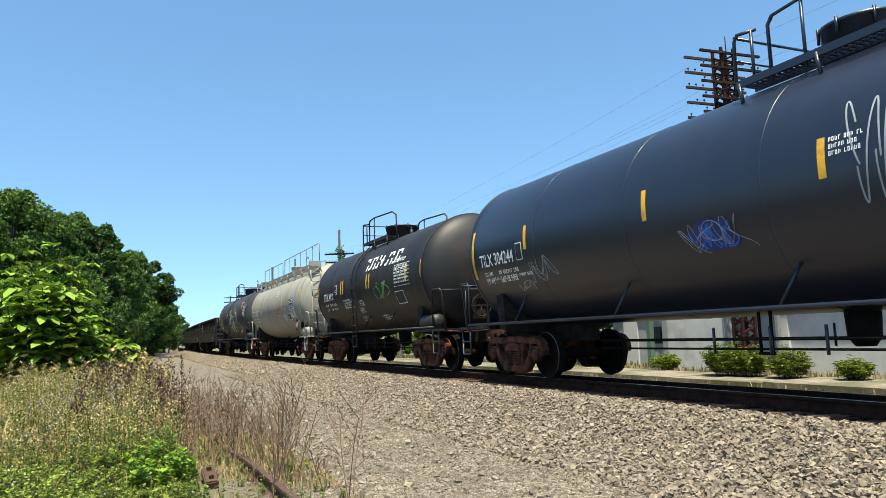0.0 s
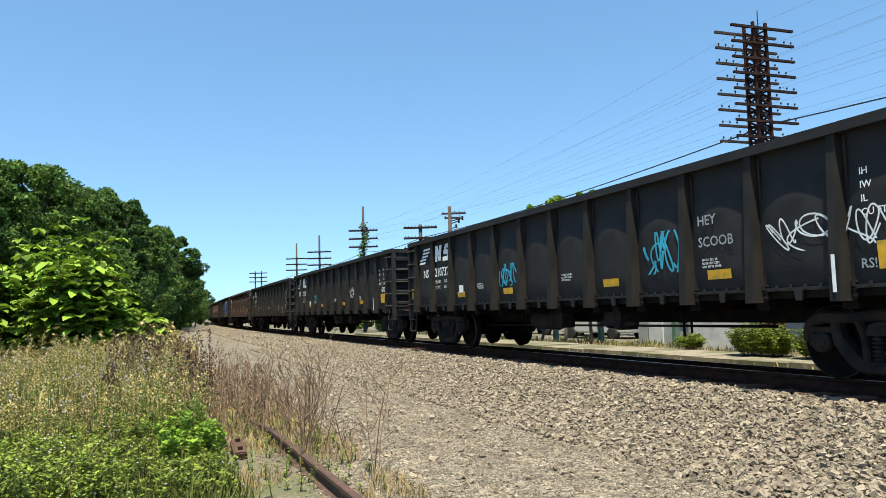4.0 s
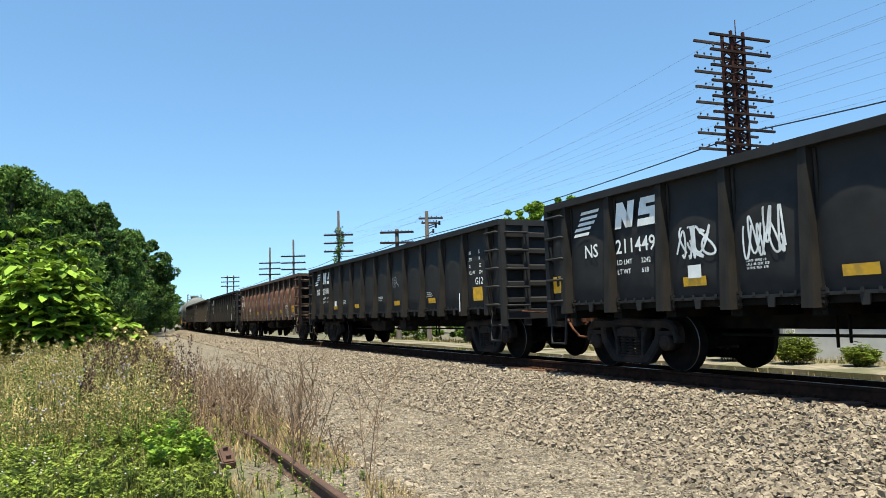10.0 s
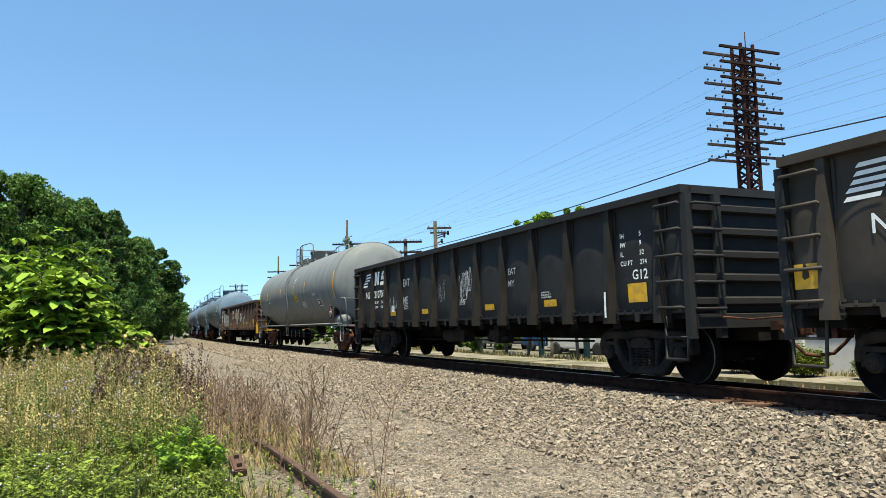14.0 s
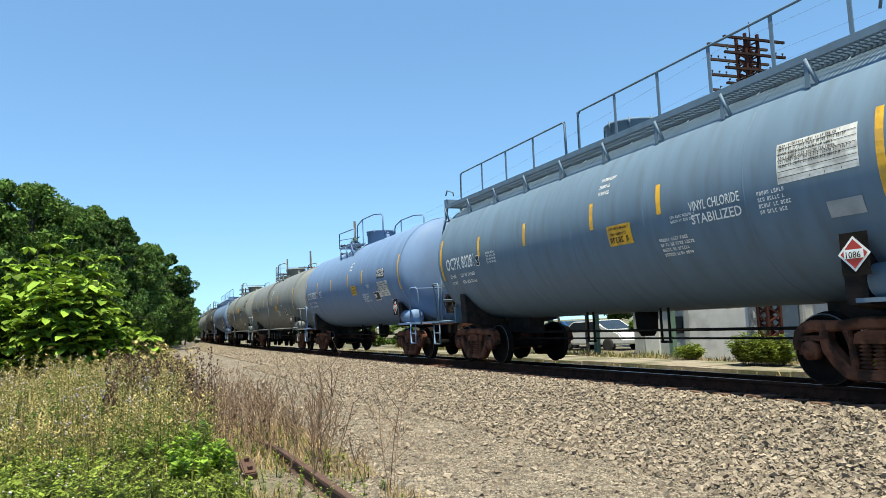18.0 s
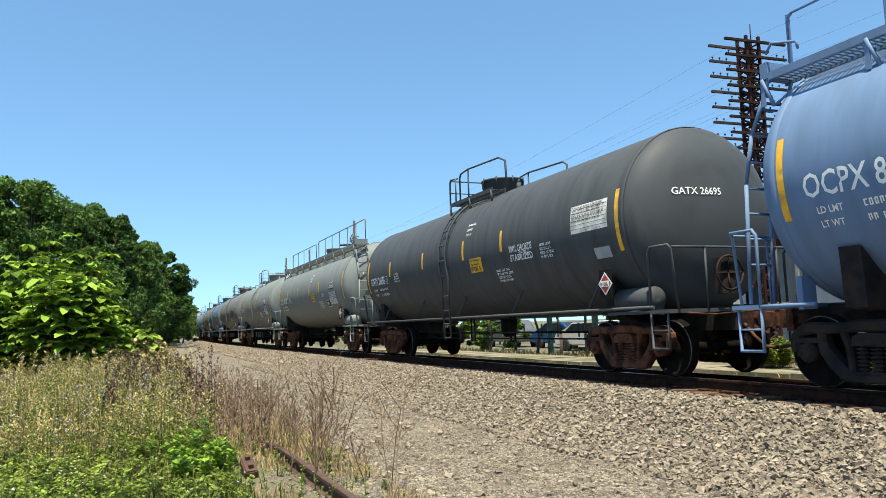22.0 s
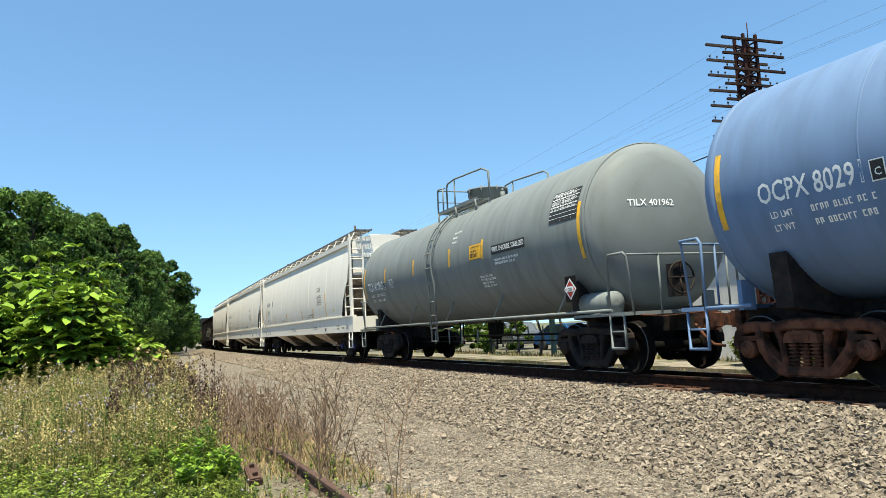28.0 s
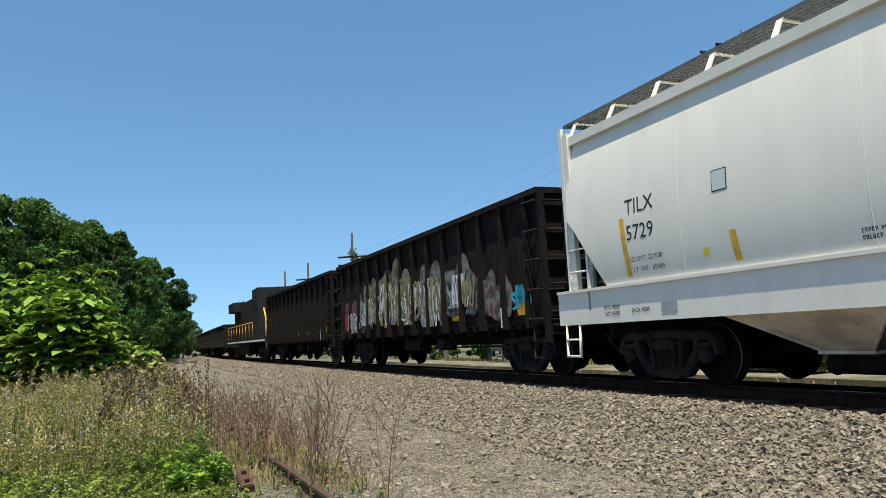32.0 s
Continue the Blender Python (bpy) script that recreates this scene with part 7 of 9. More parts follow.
def buildings():
    b = tagged(new("low_building"), "long low whitewashed building with a grey door", "building")
    def wall(s0, s1, v0, v1, z1, m, nm="wall"):
        return slab(nm, s0, s1, v0, v1, -0.7, z1, m, "", "", b)
    wall(6.4, 14.6, 8.6, 8.9, 3.3, "white_wall")
    wall(14.6, 14.9, 8.5, 14.0, 3.3, "white_wall")
    wall(14.95, 16.6, 8.9, 9.2, 2.9, "grey_wall")
    wall(16.65, 19.4, 8.4, 8.7, 3.1, "white_wall")
    wall(6.1, 6.4, 8.6, 14.0, 3.3, "white_wall")
    wall(19.4, 19.65, 8.4, 14.0, 3.1, "grey_wall")
    slab("roof", 5.9, 19.9, 8.2, 14.4, 3.3, 3.5, "roof_tar", "", "", b)
    slab("door", 15.35, 16.2, 8.82, 8.88, -0.6, 1.45, "grey_wall", "grey steel door", "", b)
    for s in (14.75, 16.62):
        slab("downpipe", s, s + 0.1, 8.3, 8.4, -0.7, 3.2, "galv", "", "", b)
    g = tagged(new("storage_shed"), "pale grey metal storage shed with a dark window", "shed")
    slab("wall", 20.2, 23.4, 9.2, 12.0, -0.7, 2.3, "grey_wall", "", "", g)
    slab("window", 20.6, 21.1, 9.16, 9.2, 0.3, 0.9, "glass", "", "", g)
    slab("door", 21.9, 22.7, 9.15, 9.2, -0.65, 1.4, "white_wall", "", "", g)
    slab("roof", 20.0, 23.6, 9.0, 12.2, 2.3, 2.42, "roof_tar", "", "", g)
    for s in (19.8, 24.2, 27.6):
        bm = bmesh.new()
        box(bm, -0.09, 0.09, -0.09, 0.09, -0.1, 2.7)
        box(bm, -0.12, 0.12, -0.12, 0.12, 2.7, 2.76)
        p = on_track(s, 8.0, -0.6)
        ob = part("fence_post", bm, "green_paint", None)
        tagged(ob, "faded green steel fence post", "post", "posts before the shed")
        ob.matrix_basis = pose(p.x, p.y, p.z, 0, 0, math.degrees(HEAD) - 90)


buildings()


def parked_car(s, v, paint, label, turn=0.0, tall=1.0):
    car = tagged(new("parked_car"), label, "car", "parked cars")
    out = [(-2.2, 0.35), (-2.25, 0.7), (-2.1, 0.95), (-1.5, 1.02), (-0.9, 1.42), (0.5, 1.46), (1.25, 1.0), (2.05, 0.86), (2.25, 0.6), (2.22, 0.35)]
    bm = bmesh.new()
    extrude_poly(bm, [(x, z * tall) for x, z in out], -0.86, 0.86)
    bmesh.ops.bevel(bm, geom=[e for e in bm.edges], offset=0.06, segments=2, affect="EDGES")
    part("body", bm, paint, car)
    for s_ in (-1, 1):
        bm = bmesh.new()
        extrude_poly(bm, [(-1.35, 1.03 * tall), (-0.85, 1.36 * tall), (0.45, 1.39 * tall), (1.0, 1.03 * tall)], s_ * 0.862, s_ * 0.872)
        part("side_window", bm, "glass", car)
    bm = bmesh.new()
    v4 = [bm.verts.new(p) for p in ((0.56, -0.7, 1.43 * tall), (0.56, 0.7, 1.43 * tall), (1.24, 0.75, 1.03 * tall), (1.24, -0.75, 1.03 * tall))]
    bm.faces.new(v4)
    part("windscreen", bm, "glass", car)
    for x in (-1.4, 1.4):
        for y in (-0.82, 0.82):
            w = shared("car_wheel", "wheel", lambda bm: (lathe(bm, [(-0.1, 0.2), (-0.1, 0.31), (-0.06, 0.33), (0.06, 0.33), (0.1, 0.31), (0.1, 0.2)], 18, "y", 0), lathe(bm, [(-0.08, 0.02), (-0.08, 0.2), (0.08, 0.2), (0.08, 0.02)], 14, "y", 1)), ["rubber", "galv"], car)
            w.location = (x, y, 0.33)
    p = on_track(s, v, -0.58)
    car.matrix_basis = pose(p.x, p.y, p.z, 0, 0, math.degrees(HEAD) - 90 + turn)


parked_car(28.5, 11.2, "car_white", "white car parked beyond the track", 8)
parked_car(33.0, 12.4, "car_blue", "blue car parked beyond the track", 5)
parked_car(38.5, 12.0, "car_grey", "dark grey car parked beyond the track", 170, 1.15)


# shrubs and small trees beyond the track
def far_plants():
    for s, v, h, w, sd in ((13.0, 4.5, 0.75, 0.5, 61), (12.4, 4.6, 0.65, 0.4, 62), (11.3, 4.6, 0.62, 0.42, 63), (16.0, 5.3, 0.4, 0.4, 70), (9.9, 4.8, 0.4, 0.3, 71)):
        p = on_track(s, v)
        t = big_leaf_bush("green_bush", p.x, p.y, h * 1.15, w * 1.1, sd, 80, "bushy green weed growing by the old platform", "leaf_herb", 0.085, 12, 4, 0.004, 0.5, 0.35)
        tagged(t, "", "bush", "bushes by the platform")
        t.location = (p.x, p.y, -0.29)
    for s, v, h, w, sd in ((31.5, 7.0, 5.9, 1.3, 64), (29.2, 7.1, 6.0, 1.2, 65), (27.2, 7.0, 6.2, 1.3, 69), (25.2, 7.0, 6.35, 1.3, 72), (23.6, 7.2, 6.2, 1.2, 73)):
        p = on_track(s, v)
        t = tree(h, w, sd, "leaf_bright", 7000, 0.10, "slender sumac tree with bright green leaves", 0.08, 0.35, "small_tree", 60)
        tagged(t, "", "tree", "sumacs beyond the track")
        t.location = (p.x, p.y, -0.6)
    rng = random.Random(12)
    proto = None
    for s, v, h in ((1.0, 9.5, 1.5), (26, 13.5, 1.2), (30, 14.5, 1.3), (34, 9.0, 0.9), (38, 8.2, 1.0), (43, 8.5, 1.0), (48, 8.5, 1.1), (53, 8.0, 1.1), (59, 8.4, 1.2), (66, 8.0, 1.2), (74, 8.5, 1.2), (83, 9, 1.3), (93, 10, 1.4), (105, 12, 1.5), (120, 15, 1.7), (44, 14, 1.6), (54, 15, 1.7), (64, 16, 1.8), (4.5, 13, 2.0)):
        p = on_track(s, v)
        m = pose(p.x, p.y, -0.6, 0, 0, rng.uniform(0, 360))
        if proto is None:
            ob = proto = tree(2.6, 1.8, 66, "leaf_bush", 9000, 0.09, "green shrub beyond the track", 0.05, 0.02, "shrub", 24)
            tagged(ob, "", "shrub", "shrubs beyond the track")
            ob.matrix_basis = m
        else:
            ob = copy_thing(proto, m)
        ob.scale = (h, h, h * 0.85)
    grass_field("platform_grass", 16000, (-4, 45), (2.5, 9.0), (0.06, 0.26), 67, "grass", 0.008, 0.5, "tufts of grass beyond the track", 1.0, 0.05)
    grass_field("platform_straw", 9000, (-4, 45), (2.4, 8.0), (0.06, 0.26), 68, "straw", 0.007, 0.6, "dry grass tufts beyond the track", 1.0, 0.0)


far_plants()


# ---- paints of the train ----
M["hopper_white"] = mat("white_hopper_paint", (1.06, 0.99, 0.87), 0.5, spec=0.2, vary=0.04, scale=1.2, bump=0.03, bscale=2.0, tint=(0.78, 0.72, 0.63), amount=0.28, tscale=1.6, lo=0.45, hi=0.8, stretch=(1.6, 0.5, 0.5))
# grime and the shade under the slopes, both put into this dark colour
M["slope_grime"] = mat("grimy_shaded_slope", (0.24, 0.19, 0.145), 0.8, vary=0.25, scale=3, bump=0.1, bscale=9, tint=(0.05, 0.04, 0.035), amount=0.6, tscale=2.0)
M["bay_white"] = mat("dusty_white_bay", (0.95, 0.82, 0.66), 0.6, vary=0.12, scale=3, tint=(0.35, 0.28, 0.21), amount=0.5, tscale=2.0)
M["board_grey"] = mat("dark_running_board", (0.17, 0.17, 0.17), 0.7, 0.3, 0.2, 8)
M["outlet_red"] = mat("red_outlet_paint", (0.35, 0.06, 0.04), 0.7, vary=0.3)
BLACK = tank_mat("black_tank_paint", (0.009, 0.013, 0.026), (0.022, 0.022, 0.026), 0.3, 0.3, spec=0.6)
BLACKB = tank_mat("worn_black_tank_paint", (0.010, 0.0095, 0.010), (0.06, 0.04, 0.03), 0.45, 0.5, spec=0.4)
SOOT = tank_mat("sooty_tank_paint", (0.042, 0.044, 0.05), (0.055, 0.05, 0.045), 0.45, 0.5)
STONE = tank_mat("stone_grey_tank_paint", (0.29, 0.28, 0.24), (0.15, 0.105, 0.07), 0.6)
GREYG = tank_mat("green_grey_tank_paint", (0.168, 0.181, 0.175), (0.11, 0.105, 0.09), 0.35)
GREY = tank_mat("grey_tank_paint", (0.155, 0.165, 0.164), (0.10, 0.09, 0.08), 0.45)
BGREY = tank_mat("brownish_grey_tank_paint", (0.145, 0.145, 0.136), (0.09, 0.08, 0.07), 0.5)
DGREY = tank_mat("dark_grey_tank_paint", (0.060, 0.064, 0.069), (0.045, 0.04, 0.036), 0.5)
DUSTY = tank_mat("dusty_grey_tank_paint", (0.15, 0.155, 0.162), (0.085, 0.085, 0.082), 0.5)
SLATE = tank_mat("slate_blue_tank_paint", (0.115, 0.165, 0.222), (0.10, 0.10, 0.10), 0.3, 0.45)
PERI = tank_mat("periwinkle_tank_paint", (0.128, 0.192, 0.312), (0.11, 0.135, 0.175), 0.3)
GON = mat("black_gondola_paint", (0.036, 0.0345, 0.0345), 0.62, 0, 0.2, 3, 0.1, 8, (0.034, 0.03, 0.026), 0.6, 1.6, 0.45, 0.8, spec=0.14)
GONP = mat("dusty_post_paint", (0.026, 0.024, 0.022), 0.7, 0, 0.25, 4, 0.15, 10, (0.07, 0.052, 0.04), 0.6, 1.8, 0.42, 0.75, stretch=(2, 1, 0.6), spec=0.15)
GONB = mat("brown_black_gondola_paint", (0.075, 0.062, 0.05), 0.7, 0, 0.2, 3, 0.1, 8, (0.05, 0.038, 0.03), 0.5, 1.6, 0.5, 0.8, spec=0.15)
BROWN = mat("brown_gondola_paint", (0.065, 0.043, 0.036), 0.8, 0, 0.3, 4, 0.2, 10, (0.10, 0.05, 0.035), 0.7, 2.4, 0.46, 0.66, spec=0.15)
DBROWN = mat("dark_rusted_gondola_steel", (0.017, 0.012, 0.0105), 0.85, 0, 0.5, 5, 0.5, 9, (0.06, 0.034, 0.025), 0.7, 2.6, 0.5, 0.7, stretch=(1.6, 1, 0.35), spec=0.15)
POST = mat("flaking_post_paint", (0.075, 0.048, 0.036), 0.85, 0, 0.4, 5, 0.4, 14, (0.34, 0.26, 0.19), 0.8, 4.0, 0.48, 0.64, stretch=(2, 1, 0.4), spec=0.15)
CHORD = mat("rusted_top_chord", (0.085, 0.045, 0.033), 0.9, 0, 0.3, 6, 0.3, 20, (0.17, 0.115, 0.085), 0.5, 2.0)


def two_tone(name, upper, rust, lower, z_split, soft=0.12, ragged=1.2, crown=(0.036, 0.023, 0.018), flake=None):
    """Rusted side sheet: blotched rust, a paler coat below and the top chord's shadow painted dark along the top; no
    two sheets alike.
    """
    m = mat(name, upper, 0.85, 0, 0.4, 7, 0.8, 14, spec=0.2)
    nt = m.node_tree
    b = nt.nodes["Principled BSDF"]

    def put(kind, **vals):
        n = nt.nodes.new(kind)
        for k, v in vals.items():
            n.inputs[k.replace("_", " ")].default_value = v
        return n

    def mix(fac, c0, c1):
        n = nt.nodes.new("ShaderNodeMix")
        n.data_type = "RGBA"
        nt.links.new(fac, n.inputs["Factor"])
        for c, key in ((c0, "A"), (c1, "B")):
            if isinstance(c, tuple):
                n.inputs[key].default_value = (*(q * COLOUR_SCALE for q in c), 1)
            else:
                nt.links.new(c, n.inputs[key])
        return n.outputs["Result"]

    def step(src, lo, hi, t0, t1):
        n = nt.nodes.new("ShaderNodeMapRange")
        n.interpolation_type = "SMOOTHSTEP"
        for key, v in (("From Min", lo), ("From Max", hi), ("To Min", t0), ("To Max", t1)):
            n.inputs[key].default_value = v
        nt.links.new(src, n.inputs["Value"])
        return n.outputs[0]

    tc = nt.nodes.new("ShaderNodeTexCoord")
    sep = nt.nodes.new("ShaderNodeSeparateXYZ")
    nt.links.new(tc.outputs["Object"], sep.inputs[0])
    info = nt.nodes.new("ShaderNodeObjectInfo")
    far = nt.nodes.new("ShaderNodeMath")
    far.operation, far.inputs[1].default_value = "MULTIPLY", 61.0
    nt.links.new(info.outputs["Random"], far.inputs[0])
    shift = nt.nodes.new("ShaderNodeCombineXYZ")
    nt.links.new(far.outputs[0], shift.inputs[0])
    own = nt.nodes.new("ShaderNodeVectorMath")
    nt.links.new(tc.outputs["Object"], own.inputs[0])
    nt.links.new(shift.outputs[0], own.inputs[1])

    def noise(scale, stretch, warp):
        mp = put("ShaderNodeMapping", Scale=stretch)
        n = put("ShaderNodeTexNoise", Scale=scale, Detail=12.0, Roughness=0.68, Distortion=warp)
        nt.links.new(own.outputs[0], mp.inputs[0])
        nt.links.new(mp.outputs[0], n.inputs["Vector"])
        return n.outputs["Fac"]

    def split(n, at, wide, amount, rag, up=False):
        ad = nt.nodes.new("ShaderNodeMath")
        ad.operation, ad.inputs[1].default_value = "MULTIPLY_ADD", rag
        nt.links.new(n, ad.inputs[0])
        nt.links.new(sep.outputs["Z"], ad.inputs[2])
        return step(ad.outputs[0], at + rag / 2 - wide, at + rag / 2 + wide, 0.0 if up else amount, amount if up else 0.0)
    src = b.inputs["Base Color"].links[0].from_socket
    col = mix(step(noise(2.6, (1, 1, 0.55), 0.8), 0.44, 0.57, 0, 0.95), src, rust)
    streaks = noise(5.0, (1.6, 1, 0.3), 0.5)
    if flake:
        col = mix(step(streaks, 0.53, 0.62, 0, 0.8), col, flake)
    col = mix(split(noise(2.8, (1, 1, 0.45), 0.9), z_split, soft, 0.93, ragged), col, lower)
    col = mix(step(noise(6.0, (1, 1, 0.6), 1.2), 0.53, 0.6, 0, 0.8), col, rust)
    # shadow of the top chord, painted in as a ragged dark band
    col = mix(split(streaks, 2.5, 0.05, 0.9, 0.12, True), col, crown)
    nt.links.new(col, b.inputs["Base Color"])
    return m


RUSTW = two_tone("rust_over_pale_primer", (0.30, 0.115, 0.06), (0.10, 0.058, 0.042), (0.95, 0.76, 0.54), 1.46, 0.12, 1.6, flake=(0.46, 0.33, 0.22))
RUSTB = two_tone("deep_red_rust", (0.28, 0.11, 0.064), (0.165, 0.082, 0.056), (0.36, 0.29, 0.22), 1.42, 0.05, 0.35, flake=(0.34, 0.23, 0.16))
RUSTY = two_tone("rust_over_yellow_paint", (0.12, 0.058, 0.042), (0.068, 0.04, 0.03), (0.74, 0.42, 0.07), 1.36, 0.1)
PMPJ = mat("rust_brown_posts", (0.06, 0.033, 0.026), 0.85, 0, 0.3, 4, 0.25, 14, (0.11, 0.06, 0.04), 0.6, 2.2)


# ---- markings ----
def plate_text(car, wall, x, z, w, h, lines, bg="black_text", ink="white", size=0.13, frame=None):
    r, zc = wall.r, wall.zc
    if frame:
        wrap_patch(car, "plate_border", x - 0.02, x + w + 0.02, z - 0.02, h + 0.04, tank_wall(r, zc, 0.007), frame, n=5)
    if bg:
        wrap_patch(car, "plate", x, x + w, z, h, tank_wall(r, zc, 0.010), bg, n=5)
    for k, s in enumerate(lines):
        vs, fs = text_mesh(s, size)
        tw = max(v.x for v in vs)
        ob = round_text(car, s, 0, z + h - (k + 1) * h / (len(lines) + 0.25) + 0.02, size, tank_wall(r, zc, 0.014), ink, base=z)
        q = min(1, (w - 0.06) / tw)
        ob.scale.x, ob.location.x = q, x + (w - tw * q) / 2


def table(car, wall, x, z, w, h, rows=7, bg="dirty_white", ink="black_text"):
    r, zc = wall.r, wall.zc
    wrap_patch(car, "data_panel", x, x + w, z, h, tank_wall(r, zc, 0.009), bg, n=6)
    small_print(car, x + 0.04, z + h - h / rows * 0.75, w - 0.1, rows - 1, h / rows / 2.3, tank_wall(r, zc, 0.013), ink, base=z)
    # ruled lines of the panel
    vs, fs = [], []
    sh = tank_wall(r, zc, 0.012)
    cells = [(x + 0.015, x + w - 0.015, h * k / rows, h * k / rows + 0.007) for k in range(1, rows)]
    cells += [(x + w * q, x + w * q + 0.008, 0.015, h - 0.015) for q in (0.42, 0.6, 0.8)]
    for x0, x1, u0, u1 in cells:
        k = len(vs)
        for px, u in ((x0, u0), (x1, u0), (x1, u1), (x0, u1)):
            y, zz = sh(z, u)
            vs.append((px, y, zz))
        fs.append((k, k + 1, k + 2, k + 3))
    raw("panel_lines", vs, fs, ink, "stuff", "", "", car)


def vinyl(head_x=2.5, tone="yellow", un="1086", plate=True, diamond=True, style="plate", at=None):
    """Marks of the chloride cars. style: plate (black name plate), plain (white words only), wide (one long plate)."""
    def put(car, wall, tl, zc, r):
        x = tl - head_x
        if plate and style == "plate":
            plate_text(car, wall, x - 0.3, zc - 0.1, 0.78, 0.3, ["VINYL CHLORIDE", "STABILIZED"], size=0.15)
            table(car, wall, x - 0.4, zc - 0.68, 1.05, 0.5)
        elif style == "plain":
            plate_text(car, wall, 3.05, zc - 0.45, 1.0, 0.42, ["VINYL CHLORIDE", "STABILIZED"], None, "white", 0.19)
            small_print(car, 4.3, zc - 0.2, 0.5, 4, 0.05, wall)
            table(car, wall, tl - 2.1, zc - 0.12, 1.1, 0.5)
            wrap_patch(car, "worn_patch", tl - 1.5, tl - 1.05, zc - 0.62, 0.2, tank_wall(r, zc, 0.009), "ggrey", n=2)
        elif style == "wide":
            plate_text(car, wall, 3.1, zc - 0.1, 1.5, 0.2, ["VINYL CHLORIDE, STABILIZED"], size=0.15)
            small_print(car, 3.2, zc - 0.25, 1.1, 2, 0.05, wall)
            table(car, wall, tl - 1.75, zc + 0.2, 0.95, 0.62, 8, "black_text", "white")
        elif style == "patch":
            plate_text(car, wall, 2.95, zc - 0.42, 1.0, 0.55, ["VINYL", "CHLORIDE", "STABILIZED"], "black_text", "yellow_text", 0.16)
            wrap_patch(car, "plate", 4.15, 4.8, zc - 0.3, 0.34, tank_wall(r, zc, 0.009), "black_text", n=4)
            wrap_patch(car, "plate", -tl + 3.3, -tl + 3.6, zc - 0.6, 0.5, tank_wall(r, zc, 0.009), "black_text", n=4)
            wrap_patch(car, "plate", -1.95, -1.5, zc - 0.42, 0.5, tank_wall(r, zc, 0.009), "black_text", n=4)
        nx, nz = at or ((1.95, -0.1) if style == "wide" else (1.1, -0.48))
        notice(car, nx, zc + nz, 0.62, 0.34, wall, tone, "black_text", 3)
        if style == "plate":
            plate_text(car, wall, tl - 3.4, zc - 0.75, 0.5, 0.26, [], "black_text", frame="white")
            wrap_patch(car, "plate", tl - 3.35, tl - 3.17, zc - 0.68, 0.12, tank_wall(r, zc, 0.013), "dirty_white", n=1)
            small_print(car, tl - 2.0, zc - 0.85, 0.3, 3, 0.05, wall)
        small_print(car, tl - 4.1, zc - 0.25, 0.5, 2, 0.04, wall)
        for k, words in enumerate(("WATER CAPY", "206899 LB", "93 849 KG")):
            round_text(car, words, 0.85, zc + 0.66 - 0.12 * k, 0.085, wall, "white", narrow=0.8)
        small_print(car, -tl + 3.3, zc - 0.12, 0.45, 4, 0.045, wall)
        small_print(car, 2.3, zc - 0.55, 0.75, 4, 0.05, wall)
        wrap_patch(car, "plate_border", wall.end + 0.09, wall.end + 0.27, zc - 0.34, 0.24, tank_wall(r, zc, 0.007), "white", n=2)
        wrap_patch(car, "plate", wall.end + 0.105, wall.end + 0.255, zc - 0.325, 0.21, tank_wall(r, zc, 0.010), "black_text", n=2)
        plate_text(car, wall, wall.end + 0.11, zc - 0.33, 0.14, 0.16, ["C"], None, "white", 0.12, None)
        if diamond:
            placard(car, tl - 1.2, wall, zc)
            flat_text(car, un, tl - 1.2 - 0.11, 1.515, 0.1, -1.575, "black_text", maxw=0.22)
    return put


def titan(car, wall, tl, zc, r):
    """Marks of the plain black car."""
    small_print(car, -tl + 1.15, zc - 0.62, 1.9, 1, 0.06, wall)
    scribble(car, -tl + 3.0, zc - 0.78, 0.7, 0.5, wall, "ggrey", 3, 5, 0.012)
    scribble(car, -tl + 2.3, zc - 0.9, 0.6, 0.22, wall, "ggrey", 4, 6, 0.01)
    blob(car, -1.35, zc - 0.72, 0.85, 0.42, wall, "mural_navy", 5)
    scribble(car, -1.3, zc - 0.7, 0.75, 0.36, tank_wall(r, zc, 0.010), "gblue", 15, 10, 0.025)
    scribble(car, -1.45, zc - 0.74, 1.05, 0.46, tank_wall(r, zc, 0.012), "ggrey", 16, 7, 0.008)
    small_print(car, 0.95, zc + 0.25, 0.42, 3, 0.05, wall)
    scribble(car, 1.2, zc - 0.75, 1.1, 1.5, wall, "ggrey", 6, 9, 0.022)
    wrap_patch(car, "plate_border", wall.end + 0.12, wall.end + 0.36, zc - 0.32, 0.34, wall, "white")
    wrap_patch(car, "plate", wall.end + 0.14, wall.end + 0.34, zc - 0.30, 0.30, tank_wall(r, zc, 0.012), "black_text")


